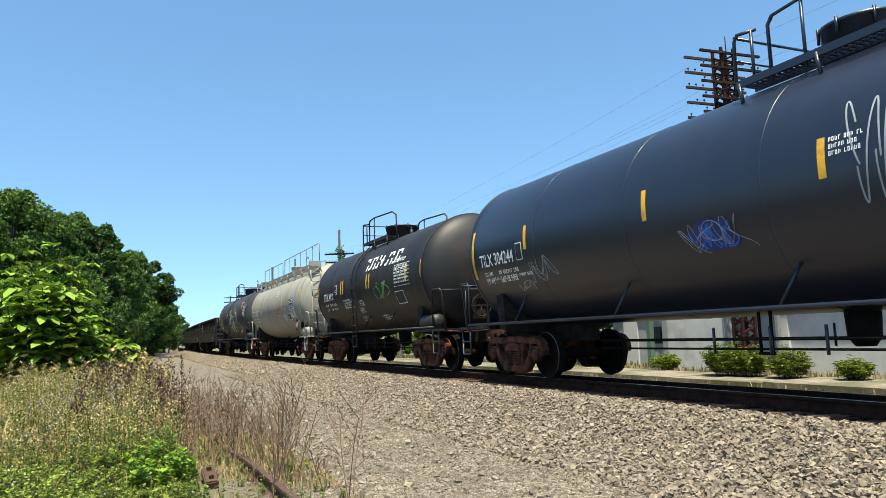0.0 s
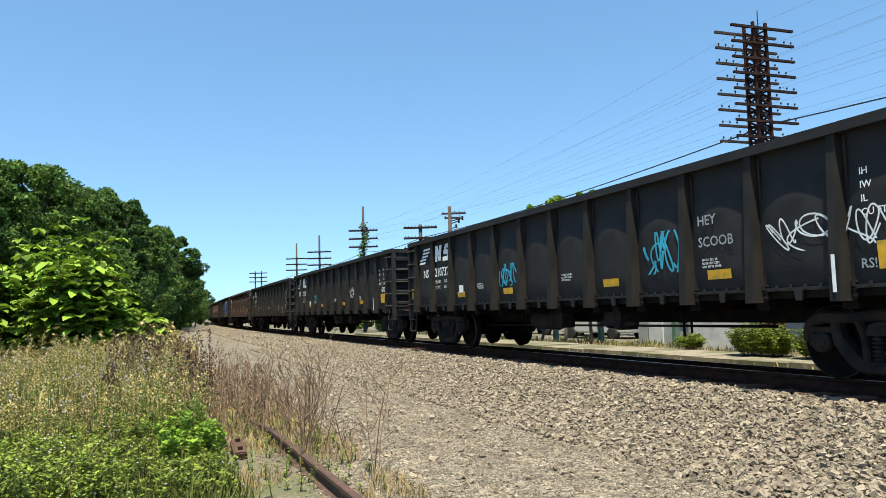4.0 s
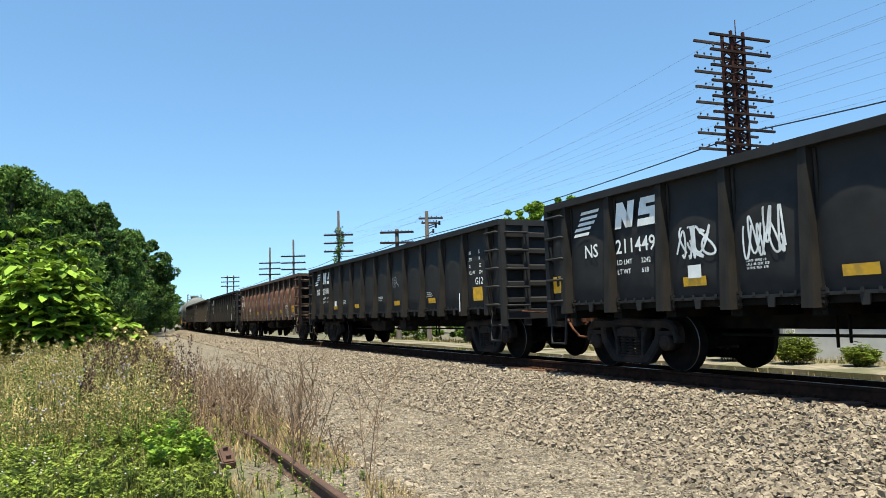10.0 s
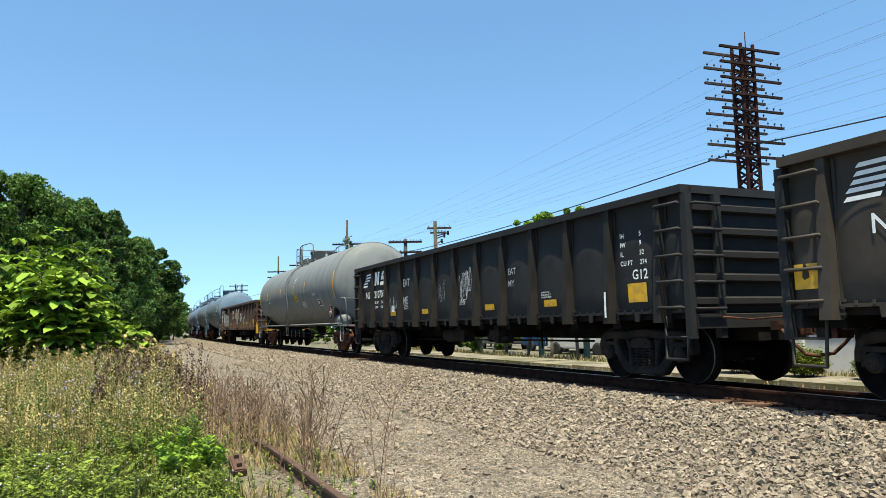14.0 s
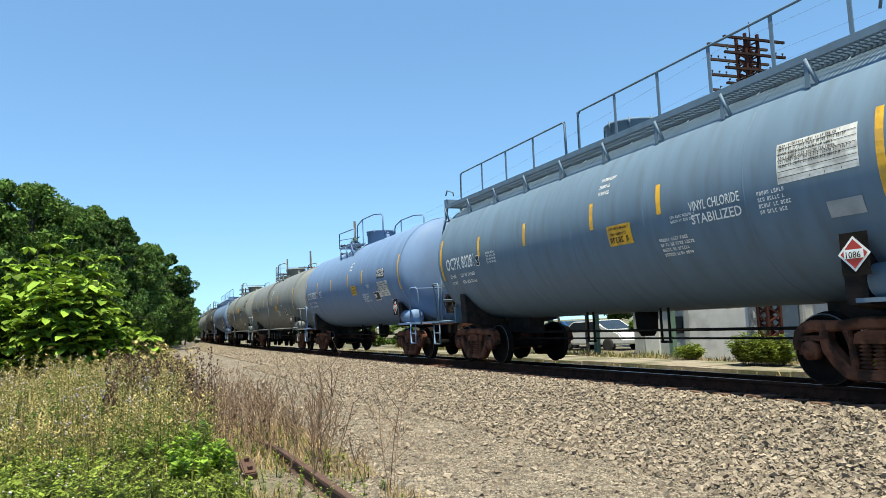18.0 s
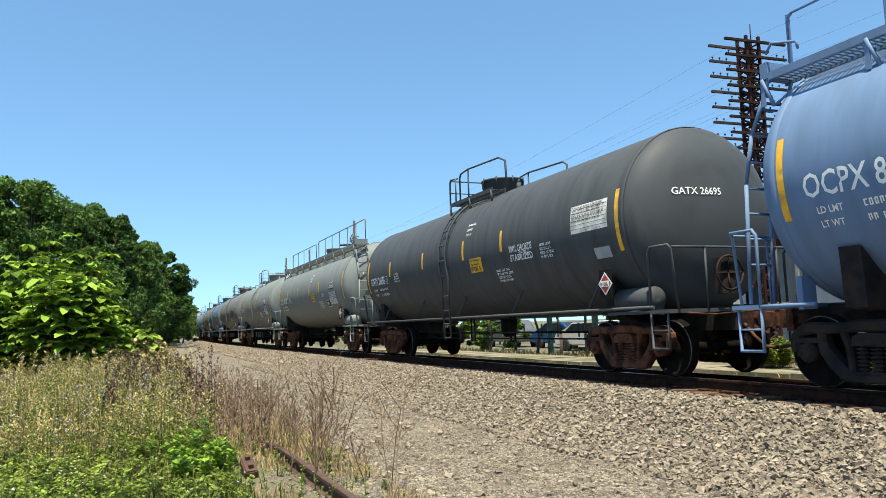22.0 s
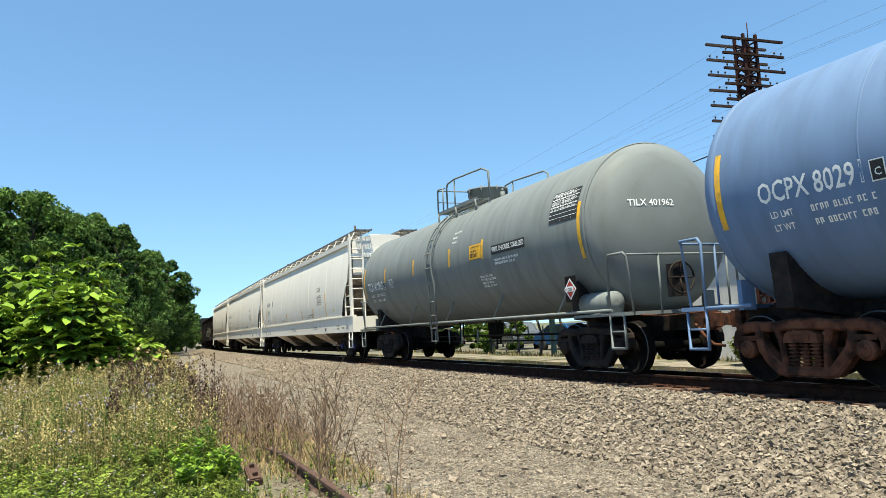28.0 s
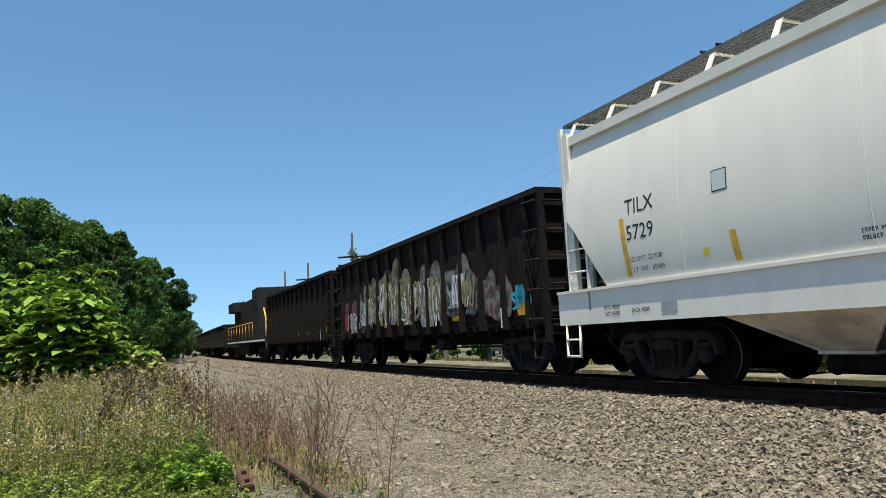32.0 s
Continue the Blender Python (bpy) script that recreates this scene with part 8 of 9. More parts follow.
def syrup(car, wall, tl, zc, r):
    """A white name in plain slanted shapes, a data panel and print."""
    vs, fs = [], []
    sh = tank_wall(r, zc, 0.012)

    def quad(x, w, u0, u1, lean=0.1):
        k = len(vs)
        for px, u in ((x, u0), (x + w, u0), (x + w + lean * (u1 - u0) / 0.4, u1), (x + lean * (u1 - u0) / 0.4, u1)):
            y, z = sh(zc + 0.42, u)
            vs.append((px, y, z))
        fs.append((k, k + 1, k + 2, k + 3))
    x = 0.45
    for k in range(9):
        # slanted serif-like blocks, with a gap in the middle
        if k == 4:
            quad(x + 0.12, 0.12, 0.04, 0.38, 0.1)
            quad(x + 0.05, 0.3, 0.17, 0.25)
            x += 0.52
            continue
        quad(x + 0.09, 0.11, 0.0, 0.42)
        quad(x - 0.01, 0.29 if k % 2 == 0 else 0.2, 0.35 if k % 2 == 0 else 0.0, 0.42 if k % 2 == 0 else 0.07)
        if k % 3 == 1:
            quad(x + 0.2, 0.09, 0.08, 0.42, 0.0)
        x += 0.33
    raw("name_shapes", vs, fs, "white", "", "", "", car)
    plate_text(car, wall, tl - 2.75, zc + 0.38, 0.9, 0.16, ["CORN SYRUP"], None, "white", 0.15)
    for k in range(7):
        wrap_patch(car, "data_line", tl - 2.7, tl - 1.5, zc + 0.34 - k * 0.1, 0.012, wall, "white", n=1)
    small_print(car, tl - 2.68, zc + 0.27, 1.1, 6, 0.055, wall)
    scribble(car, 1.5, zc - 0.5, 1.0, 0.5, wall, "ggreen", 21, 5, 0.035)
    for z, w in ((-0.72, 0.6), (-0.5, 0.5), (-1.0, 0.7)):
        small_print(car, 0.2 + z, zc + z, w, 3, 0.045, wall)
    small_print(car, 1.2, zc - 1.02, 0.7, 3, 0.05, wall)
    plate_text(car, wall, tl - 2.72, zc - 0.72, 0.62, 0.34, [], "black_text", frame="white")
    small_print(car, -tl + 3.9, zc - 0.4, 1.0, 4, 0.055, wall)
    wrap_patch(car, "plate_border", wall.end + 0.22, wall.end + 0.5, zc - 0.12, 0.34, wall, "white", n=2)
    wrap_patch(car, "plate", wall.end + 0.24, wall.end + 0.48, zc - 0.10, 0.30, tank_wall(r, zc, 0.010), "black_text", n=2)
    plate_text(car, wall, wall.end + 0.24, zc - 0.1, 0.24, 0.2, ["C"], None, "white", 0.15)


def tagged_tank(car, wall, tl, zc, r):
    """Layers of sprayed tags."""
    table(car, wall, tl - 2.7, zc + 0.28, 1.35, 0.6, 7, "black_text", "yellow_text")
    blob(car, -0.2, zc - 0.95, 1.9, 1.05, wall, "ggrey", 70, rough=0.3)
    for k in range(3):
        scribble(car, -0.5 + k * 0.25, zc - 1.05, 2.3, 1.2, tank_wall(r, zc, 0.012 + 0.002 * k), ("gwhite", "black_text", "gtan")[k], 71 + k, 9, (0.07, 0.045, 0.03)[k])
    scribble(car, 1.1, zc - 0.35, 0.8, 0.5, wall, "gcyan", 75, 6, 0.08)
    for x, z, w, h, m, sd in ((-tl + 1.2, -0.75, 1.3, 0.7, "gwhite", 76), (-tl + 2.2, -1.0, 1.2, 0.5, "ggrey", 77), (-1.6, 0.0, 0.7, 0.45, "gwhite", 78), (2.2, -0.55, 1.1, 0.9, "gwhite", 79), (-0.6, 0.1, 0.8, 0.5, "ggrey", 80),
                              (-tl + 0.8, 0.0, 0.9, 0.6, "ggrey", 81), (3.2, -0.9, 1.2, 0.6, "ggrey", 82), (tl - 1.6, -0.2, 1.1, 0.9, "gwhite", 83), (1.6, 0.2, 0.8, 0.5, "ggrey", 84)):
        scribble(car, x, zc + z, w, h, wall, m, sd, 6, 0.025)
    notice(car, 0.25, zc - 0.1, 0.6, 0.32, wall, "yellow_text", "black_text", 3)
    plate_text(car, wall, 2.15, zc - 0.35, 0.5, 0.36, [], "black_text", frame="white")
    small_print(car, 2.2, zc - 0.75, 0.8, 3, 0.06, wall, "yellow_text")
    placard(car, tl - 1.55, wall, zc)


def sprayed(*items):
    """items: (material, first panel, height, width, tall, seed, strokes, thickness)."""
    def put(car, wall, xs, h, top, pitch):
        for m, k, z, w, t, seed, n, th in items:
            scribble(car, xs[k] + 0.27, z + 0.1 * t, min(w, 3.0) * 0.82, t * 0.8, wall, m, seed, n, th * 0.6)
    return put


def chalk(words, *items):
    base = sprayed(*items)

    def put(car, wall, xs, h, top, pitch):
        base(car, wall, xs, h, top, pitch)
        for s, k, z, size in words:
            flat_text(car, s, xs[k] + 0.25, z, size * 0.75, SKIN[wall], "ggrey", "chalk_writing", pitch - 0.45)
        for k in (3, 6, 9):
            small_print(car, xs[k] + 0.3, 1.55, 0.4, 3, 0.03, wall)
        wrap_patch(car, "plate", xs[2] + 0.5, xs[2] + 0.75, 1.4, 0.18, wall, "white", n=1)
    return put


def band(car, pts, width, y, material):
    """A broad sprayed stroke along pts (x, z)."""
    vs, fs = [], []
    for (ax, az), (bx, bz) in zip(pts, pts[1:]):
        dx, dz = bx - ax, bz - az
        ln = math.hypot(dx, dz) or 1
        nx, nz = -dz / ln * width / 2, dx / ln * width / 2
        ex, ez = dx / ln * width * 0.3, dz / ln * width * 0.3
        k = len(vs)
        vs += [(ax - nx - ex, y, az - nz - ez), (bx - nx + ex, y, bz - nz + ez), (bx + nx + ex, y, bz + nz + ez), (ax + nx - ex, y, az + nz - ez)]
        vs = [(p[0], p[1], min(2.72, max(1.13, p[2]))) for p in vs]
        fs.append((k, k + 1, k + 2, k + 3))
        y -= 0.0006
    raw("mural_stroke", vs, fs, material, "", "", "", car)


LETTERS = {
    # strokes of one letter, in its own unit square
    "m": [[(0.0, 0.02), (0.10, 0.95), (0.48, 0.30), (0.80, 1.0), (1.0, 0.0)]],
    "a": [[(0.0, 0.0), (0.55, 1.0), (0.98, 0.0)], [(0.2, 0.36), (0.85, 0.40)]],
    "r": [[(0.1, 0.0), (0.08, 1.0), (0.85, 0.86), (0.80, 0.56), (0.15, 0.44), (0.95, 0.0)]],
    "z": [[(0.0, 0.90), (0.92, 0.98), (0.08, 0.12), (1.0, 0.05)]],
}


def mural(car, wall, xs, h, top, pitch):
    """A long sprayed mural: warm discs behind five jagged blue letters edged with yellow, carried over the posts."""
    for k, (u, z, w, t, m) in enumerate(((4.98, 1.14, 1.2, 1.15, "orange"), (4.95, 1.13, 0.55, 0.8, "gred"), (6.3, 1.9, 0.8, 0.58, "gred"), (6.35, 1.88, 0.66, 0.46, "orange"), (8.1, 2.0, 0.9, 0.66, "gred"), (8.15, 1.97, 0.75, 0.5, "orange"),
                                         (9.1, 2.05, 0.85, 0.62, "gred"), (9.15, 2.0, 0.7, 0.5, "orange"), (10.55, 1.14, 0.75, 1.25, "orange"), (11.05, 1.13, 0.5, 0.5, "gred"), (6.4, 1.14, 0.5, 0.5, "orange"), (9.6, 1.14, 0.6, 0.4, "gred"))):
        x = xs[int(u)] + (u % 1) * pitch
        blob(car, x, z, w, t, flat_wall(-1.522 - 0.0008 * k), m, 100 + k, rough=0.05)
    for k, (ch, u0, u1, lo, hi, fill, shade) in enumerate((("m", 5.55, 6.85, 1.24, 2.24, "mural_navy", "gblue"), ("a", 6.85, 7.85, 1.24, 2.30, "gblue", "mural_navy"), ("r", 8.05, 8.95, 1.22, 2.36, "mural_sky", "gblue"),
                                                          ("z", 9.05, 9.95, 1.24, 2.34, "mural_sky", "mural_navy"), ("m", 10.1, 11.0, 1.24, 2.36, "mural_navy", "gblue"))):
        x0, x1 = xs[int(u0)] + (u0 % 1) * pitch, xs[int(u1)] + (u1 % 1) * pitch
        y = -1.540 - 0.011 * k
        lines = [[(x0 + (x1 - x0) * a, lo + (hi - lo) * b) for a, b in st] for st in LETTERS[ch]]
        for pts in lines:
            band(car, pts, 0.48, y, "gyellow")
        for pts in lines:
            band(car, pts, 0.34, y - 0.004, fill)
            band(car, [(px + 0.07, pz - 0.07) for px, pz in pts], 0.09, y - 0.0075, shade)
    for k, x in enumerate(xs[5:12]):
        upper = ("gred", "mural_navy", "gblue", "mural_sky", "gblue", "mural_navy", "orange")[k]
        lower = ("gred", "mural_sky", "mural_navy", "gyellow", "gyellow", "mural_sky", "gred")[k]
        zt = (1.85, 2.25, 2.15, 2.4, 2.35, 2.3, 2.1)[k]
        for z0, z1, mm, dy in ((1.16, zt, upper, 0), (0.96, 1.16 if lower != "mural_sky" else 1.38, lower, 0.003)):
            wrap_patch(car, "mural_stroke", x - 0.08, x + 0.08, z0, z1 - z0, lambda z, u, dy=dy: (-1.637 - dy + 0.043 * (z + u - 0.95) / 2, z + u), mm, n=1)
    for k in (6, 9):
        scribble(car, xs[k] - 0.05, 1.6, 0.35, 0.45, flat_wall(-1.61), "mural_sky", 121 + k, 3, 0.07)
    scribble(car, xs[4] + 0.35, 1.55, 0.55, 0.55, flat_wall(-1.53), "gyellow", 120, 4, 0.022)
    blob(car, xs[4] + 0.55, 1.32, 0.4, 0.12, flat_wall(-1.528), "yellow", 119, rough=0.1)


M["mural_navy"] = mat("navy_spray_paint", (0.025, 0.04, 0.20), 0.6, vary=0.2)
M["mural_sky"] = mat("sky_blue_spray_paint", (0.06, 0.32, 0.75), 0.6, vary=0.2)


def faded_mural(car, wall, xs, h, top, pitch):
    bubble_letters(car, -h + 0.9, 1.2, 2.2, 1.2, -1.515, "faded_red", "faded_grey", 3, 31)
    bubble_letters(car, -h + 3.2, 1.25, 4.6, 1.7, -1.525, "faded_tan", "faded_grey", 5, 32)
    bubble_letters(car, -h + 8.2, 1.2, 3.6, 1.5, -1.52, "faded_grey", "black_text", 4, 33)
    bubble_letters(car, -h + 11.9, 1.2, 1.6, 1.0, -1.52, "faded_grey", "faded_red", 3, 34)
    for k, (m, w, t, z) in enumerate((("gred", 1.3, 0.7, 1.2), ("ggrey", 1.2, 0.9, 1.4), ("gtan", 1.7, 1.3, 1.35), ("gtan", 1.6, 1.2, 1.3), ("ggrey", 1.0, 1.3, 1.2), ("ggrey", 0.8, 0.8, 1.6))):
        x = -h + 1.0 + k * 1.9
        for q in range(3):
            scribble(car, x + q * 0.3, z, w, t, flat_wall(-1.575 - 0.004 * q), (m, "gwhite", "gtan")[q] if k != 0 else ("gred", "gwhite", "ggrey")[q], 140 + k * 5 + q, 8, (0.12, 0.05, 0.06)[q])
    scribble(car, h - 1.2, 1.4, 0.6, 0.5, flat_wall(-1.575), "gcyan", 190, 5, 0.08)


def bubble_letters(car, x, z, w, h, y, fill, line, n, seed):
    """Fat sprayed letters: a dark outline, a filled body and small dark counters for each."""
    rng = random.Random(seed)
    for k in range(n):
        a, ww = x + w * k / n, w / n * rng.uniform(1.1, 1.35)
        hh, zz = h * rng.uniform(0.82, 1.0), z + h * rng.uniform(0, 0.12)
        dy = 0.003 * k
        blob(car, a - 0.03, zz - 0.03, ww + 0.06, hh + 0.06, flat_wall(y - dy), line, seed * 10 + k, rough=0.2)
        blob(car, a, zz, ww, hh, flat_wall(y - dy - 0.001), fill, seed * 10 + k, rough=0.2)
        blob(car, a + ww * 0.35, zz + hh * 0.55, ww * 0.3, hh * 0.2, flat_wall(y - dy - 0.002), line, seed * 10 + k + 5)
        blob(car, a + ww * 0.3, zz + hh * 0.08, ww * 0.22, hh * 0.3, flat_wall(y - dy - 0.002), line, seed * 10 + k + 7)


def heart(car, x, z, w, h, y):
    """A cream heart with a dark green line inside its edge."""
    for sc, m, dy in ((1.0, "gwhite", 0), (0.9, "mural_green", 0.002), (0.78, "gtan", 0.004)):
        vs, fs = [(x, y - dy, z)], []
        for i in range(28):
            a = 2 * math.pi * i / 28
            vs.append((x + sc * w / 2 * math.sin(a) ** 3, y - dy, z + sc * h / 34 * (13 * math.cos(a) - 5 * math.cos(2 * a) - 2 * math.cos(3 * a) - math.cos(4 * a))))
            fs.append((0, 1 + i, 1 + (i + 1) % 28))
        raw("graffiti", vs, fs, m, "", "", "", car)


M["faded_tan"] = mat("faded_tan_spray_paint", (0.26, 0.20, 0.10), 0.8, vary=0.4, scale=6, tint=(0.05, 0.035, 0.03), amount=0.85, tscale=5)
M["faded_grey"] = mat("faded_grey_spray_paint", (0.22, 0.21, 0.20), 0.8, vary=0.4, scale=6, tint=(0.04, 0.03, 0.026), amount=0.85, tscale=5)
M["faded_red"] = mat("faded_red_spray_paint", (0.22, 0.04, 0.03), 0.8, vary=0.4, scale=6, tint=(0.05, 0.03, 0.026), amount=0.8, tscale=5)
M["mural_green"] = mat("dark_green_spray_paint", (0.02, 0.07, 0.04), 0.6, vary=0.2)


def yard_tags(car, wall, xs, h, top, pitch):
    f = flat_wall(-1.545)
    for k, m, w, t, z, sd in ((0, "gwhite", 0.6, 1.2, 1.35, 1), (1, "ggrey", 0.5, 0.5, 2.0, 2), (1, "gwhite", 0.6, 1.2, 1.3, 7), (6, "gtan", 0.9, 0.5, 1.95, 4), (3, "gwhite", 0.6, 0.3, 2.25, 9), (6, "gwhite", 0.8, 0.35, 1.7, 5), (8, "gwhite", 0.9, 0.6, 1.5, 8), (9, "ggrey", 0.9, 0.5, 1.4, 10)):
        scribble(car, xs[k] + 0.15, z, w, t, f, m, 200 + sd, 7, 0.03)
    bubble_letters(car, xs[2] + 0.2, 1.1, 2.3, 1.05, -1.62, "ggrey", "black_text", 5, 21)
    for k, w_ in ((5, "BASR"), (5, "KILL")):
        flat_text(car, w_, xs[5] + 0.25, 2.05 - 0.32 * (w_ == "KILL"), 0.34, -1.56, "gwhite", "chalk_writing", 0.95)
    heart(car, xs[7] + 0.65, 1.85, 1.5, 1.5, -1.62)
    for k in (1, 4, 7, 10):
        wrap_patch(car, "reflective_plate", xs[k] + 0.45, xs[k] + 0.95, 1.3, 0.13, f, "yellow", n=1)


# ---- locomotive ----
def locomotive(L, label):
    car = tagged(new("locomotive"), label, "locomotive", "cars of the train")
    h = L / 2 - 0.6
    bm = bmesh.new()
    box(bm, -h, h, -1.5, 1.5, 1.15, 1.5)
    part("frame", bm, GON, car)
    bm = bmesh.new()
    extrude_poly(bm, [(-h + 1.2, 1.5), (h - 5.2, 1.5), (h - 5.2, 4.3), (-h + 1.2, 4.3)], -0.95, 0.95)
    box(bm, -h + 1.6, -h + 5.4, -1.5, 1.5, 3.7, 4.45)
    part("hood", bm, GON, car)
    bm = bmesh.new()
    box(bm, h - 5.2, h - 2.6, -1.5, 1.5, 1.5, 4.6)
    part("cab", bm, GON, car)
    bm = bmesh.new()
    extrude_poly(bm, [(h - 2.6, 1.5), (h - 0.9, 1.5), (h - 0.9, 3.0), (h - 2.6, 3.4)], -0.9, 0.9)
    part("nose", bm, GON, car)
    for x in (h - 4.6, h - 3.7):
        bm = bmesh.new()
        box(bm, x, x + 0.7, -1.515, -1.5, 3.3, 4.1)
        part("cab_window", bm, "glass", car)
    for x in (-5.0, -2.5, 0.0):
        bm = bmesh.new()
        lathe(bm, [(4.3, 0.55), (4.48, 0.55), (4.5, 0.1)], 18, "z", 0, (x, 0, 0))
        part("roof_fan", bm, "steel_dark", car)
    bm = bmesh.new()
    extrude_poly(bm, [(-2.9, 1.15), (2.9, 1.15), (2.7, 0.35), (-2.7, 0.35)], -1.4, 1.4)
    part("fuel_tank", bm, "steel_dark", car)
    for s in (-1, 1):
        bm = bmesh.new()
        pipe(bm, [(-h + 0.3, s * 1.45, 1.5), (-h + 0.3, s * 1.45, 2.5), (h - 5.4, s * 1.45, 2.5)], 0.03)
        for k in range(9):
            x = -h + 1.2 + k * (2 * h - 6.8) / 8
            bar(bm, (x, s * 1.45, 1.5), (x, s * 1.45, 2.5), 0.025)
        part("handrail", bm, "yellow", car)
        bm = bmesh.new()
        pipe(bm, [(h - 0.2, s * 1.4, 0.7), (h - 0.2, s * 1.4, 2.6), (h - 0.9, s * 1.4, 3.2)], 0.05)
        part("grab_iron", bm, "yellow", car)
    wrap_patch(car, "frame_stripe", -h + 0.2, h - 0.2, 1.2, 0.1, flat_wall(-1.51), "white", n=1)
    add_couplers(car, L / 2)
    for x in (h - 3.6, -h + 3.6):
        for dx in (-0.9, 0.9):
            tr = shared("truck", "truck", truck_mesh, "truck", car)
            tr.location = (x + dx, 0, 0)
            for k in (1, -1):
                ws = shared("wheelset", "wheelset", wheelset_mesh, ["wheel", "tread", "truck", "truck"], tr)
                ws.location = (k * 0.889, 0, 0.457)
    return car


# ---- the train ----
CARS = []  # (object, station of its middle at the start, length)


def train():
    gl = "black-painted steel gondola car with white stencils"
    R = "truck_rust"
    plan = [
        (15.95, 18.9, lambda L: tank_car(L, BLACK, 1.60, "cage", 2.3, dome_x=0.45, text="TILX 304244", big=0.36, dirt_trucks=R, extra=titan, label="glossy black tank car with white stencils and spray marks")),
        (29.45, 13.55, lambda L: tank_car(L, BLACKB, 1.54, "cage", -0.5, text="STSX 4410", big=0.38, text_x=1.45, text_z=-0.28, stripes=(-5.2, -2.15, -1.93, 0.7, 0.95, 4.1, 5.2), dirt_trucks=R, extra=syrup, label="short black tank car with a white name on its side")),
        (44.75, 15.3, lambda L: tank_car(L, STONE, 1.57, "long", None, text="OCPX 80266", rail=False, dirt_trucks=R, extra=vinyl(), label="stone-grey tank car streaked with rust and grime")),
        (61.15, 16.4, lambda L: tank_car(L, SOOT, 1.57, "cage", -0.5, text="UTLX 965667", head="UTLX 965667", text_mat="yellow_text", dirt_trucks=R, extra=tagged_tank, label="sooty black tank car covered in white graffiti")),
    ]
    spray = {
        0: ("211445", GON, chalk([("2110-4", 2, 2.0, 0.18)], ("gwhite", 6, 1.55, 0.8, 0.6, 11, 8, 0.012), ("gwhite", 7, 1.35, 1.0, 0.85, 12, 6, 0.045), ("gwhite", 9, 1.7, 1.0, 0.75, 13, 9, 0.015)), gl),
        1: ("210732", GON, chalk([("HEY", 9, 2.05, 0.26), ("SCOOB", 9, 1.75, 0.26), ("RS!", 11, 1.3, 0.2)], ("gcyan", 4, 1.4, 0.9, 0.6, 14, 7, 0.06), ("gcyan", 8, 1.35, 1.0, 0.8, 15, 8, 0.06), ("gwhite", 10, 1.5, 1.9, 0.55, 16, 9, 0.035)), "black gondola car with chalk words and blue graffiti"),
        2: ("211204", GON, chalk([], ("gcyan", 3, 1.4, 0.8, 0.5, 17, 6, 0.04), ("gwhite", 8, 1.5, 0.8, 0.5, 18, 6, 0.03)), gl),
        3: ("211095", GON, chalk([], ("gwhite", 7, 1.5, 0.8, 0.5, 19, 6, 0.03)), gl),
        4: ("58067", BROWN, sprayed(("gred", 10, 2.0, 0.6, 0.35, 20, 6, 0.09), ("gcyan", 10, 1.5, 0.4, 0.3, 22, 5, 0.06), ("ggrey", 7, 1.4, 0.6, 0.3, 23, 5, 0.02)), "brown gondola car with a dented, sooty side"),
        5: ("210741", GON, mural, "black gondola car with a long bright blue, yellow and orange mural"),
        6: ("210183", RUSTW, sprayed(("gwhite", 10, 1.35, 0.8, 0.35, 24, 6, 0.05), ("gwhite", 6, 1.2, 0.7, 0.3, 25, 6, 0.02), ("ggrey", 8, 1.2, 0.8, 0.3, 26, 6, 0.02)), "gondola car with rust-eaten panels over pale primer"),
        7: ("211449", GON, chalk([], ("gwhite", 2, 1.5, 0.8, 0.7, 27, 6, 0.06), ("gwhite", 3, 1.5, 0.8, 0.8, 28, 6, 0.05), ("gcyan", 10, 1.4, 0.9, 0.8, 29, 8, 0.06)), "black gondola car with white and blue graffiti"),
        8: ("211083", GON, chalk([], ("ggrey", 7, 1.75, 0.5, 0.4, 30, 4, 0.015)), gl),
        9: ("210175", RUSTB, sprayed(("gblue", 7, 1.2, 0.12, 1.5, 31, 3, 0.07), ("gblue", 9, 1.3, 0.1, 1.3, 32, 2, 0.07), ("gwhite", 10, 1.4, 0.7, 0.4, 33, 5, 0.02), ("gwhite", 2, 1.4, 0.7, 0.3, 34, 6, 0.03)), "gondola car rusted deep red, streaked with blue paint"),
        10: ("210657", GON, chalk([], ("ggrey", 5, 1.4, 0.8, 0.8, 35, 7, 0.015), ("gwhite", 8, 1.4, 0.9, 0.8, 36, 8, 0.05), ("ggreen", 10, 1.5, 0.7, 0.5, 37, 5, 0.03), ("gwhite", 1, 1.35, 0.8, 0.5, 38, 8, 0.012)), "black gondola car with scribbled faces in white"),
        11: ("210662", GONB, chalk([("BE7", 11, 2.35, 0.3)], ("gcyan", 4, 2.05, 0.7, 0.5, 39, 6, 0.06), ("gwhite", 4, 1.3, 0.7, 0.75, 40, 6, 0.05), ("ggreen", 7, 1.4, 0.8, 0.85, 41, 7, 0.05), ("gwhite", 11, 1.9, 0.6, 0.4, 42, 4, 0.04)), "brown-black gondola car with green and white graffiti"),
        12: ("210700", GON, chalk([("EAT", 3, 2.1, 0.4), ("ME", 3, 1.6, 0.4), ("EAT", 8, 2.0, 0.25), ("MY", 8, 1.75, 0.25)], ("ggrey", 2, 1.35, 0.8, 0.6, 43, 7, 0.02), ("ggrey", 5, 1.5, 0.6, 0.7, 44, 5, 0.015), ("gwhite", 6, 1.5, 0.8, 0.9, 45, 8, 0.015)), "black gondola car with chalk words and drawings"),
    }
    x = 61.15
    late = (0.45, 0.4, 0.25, 0.1)
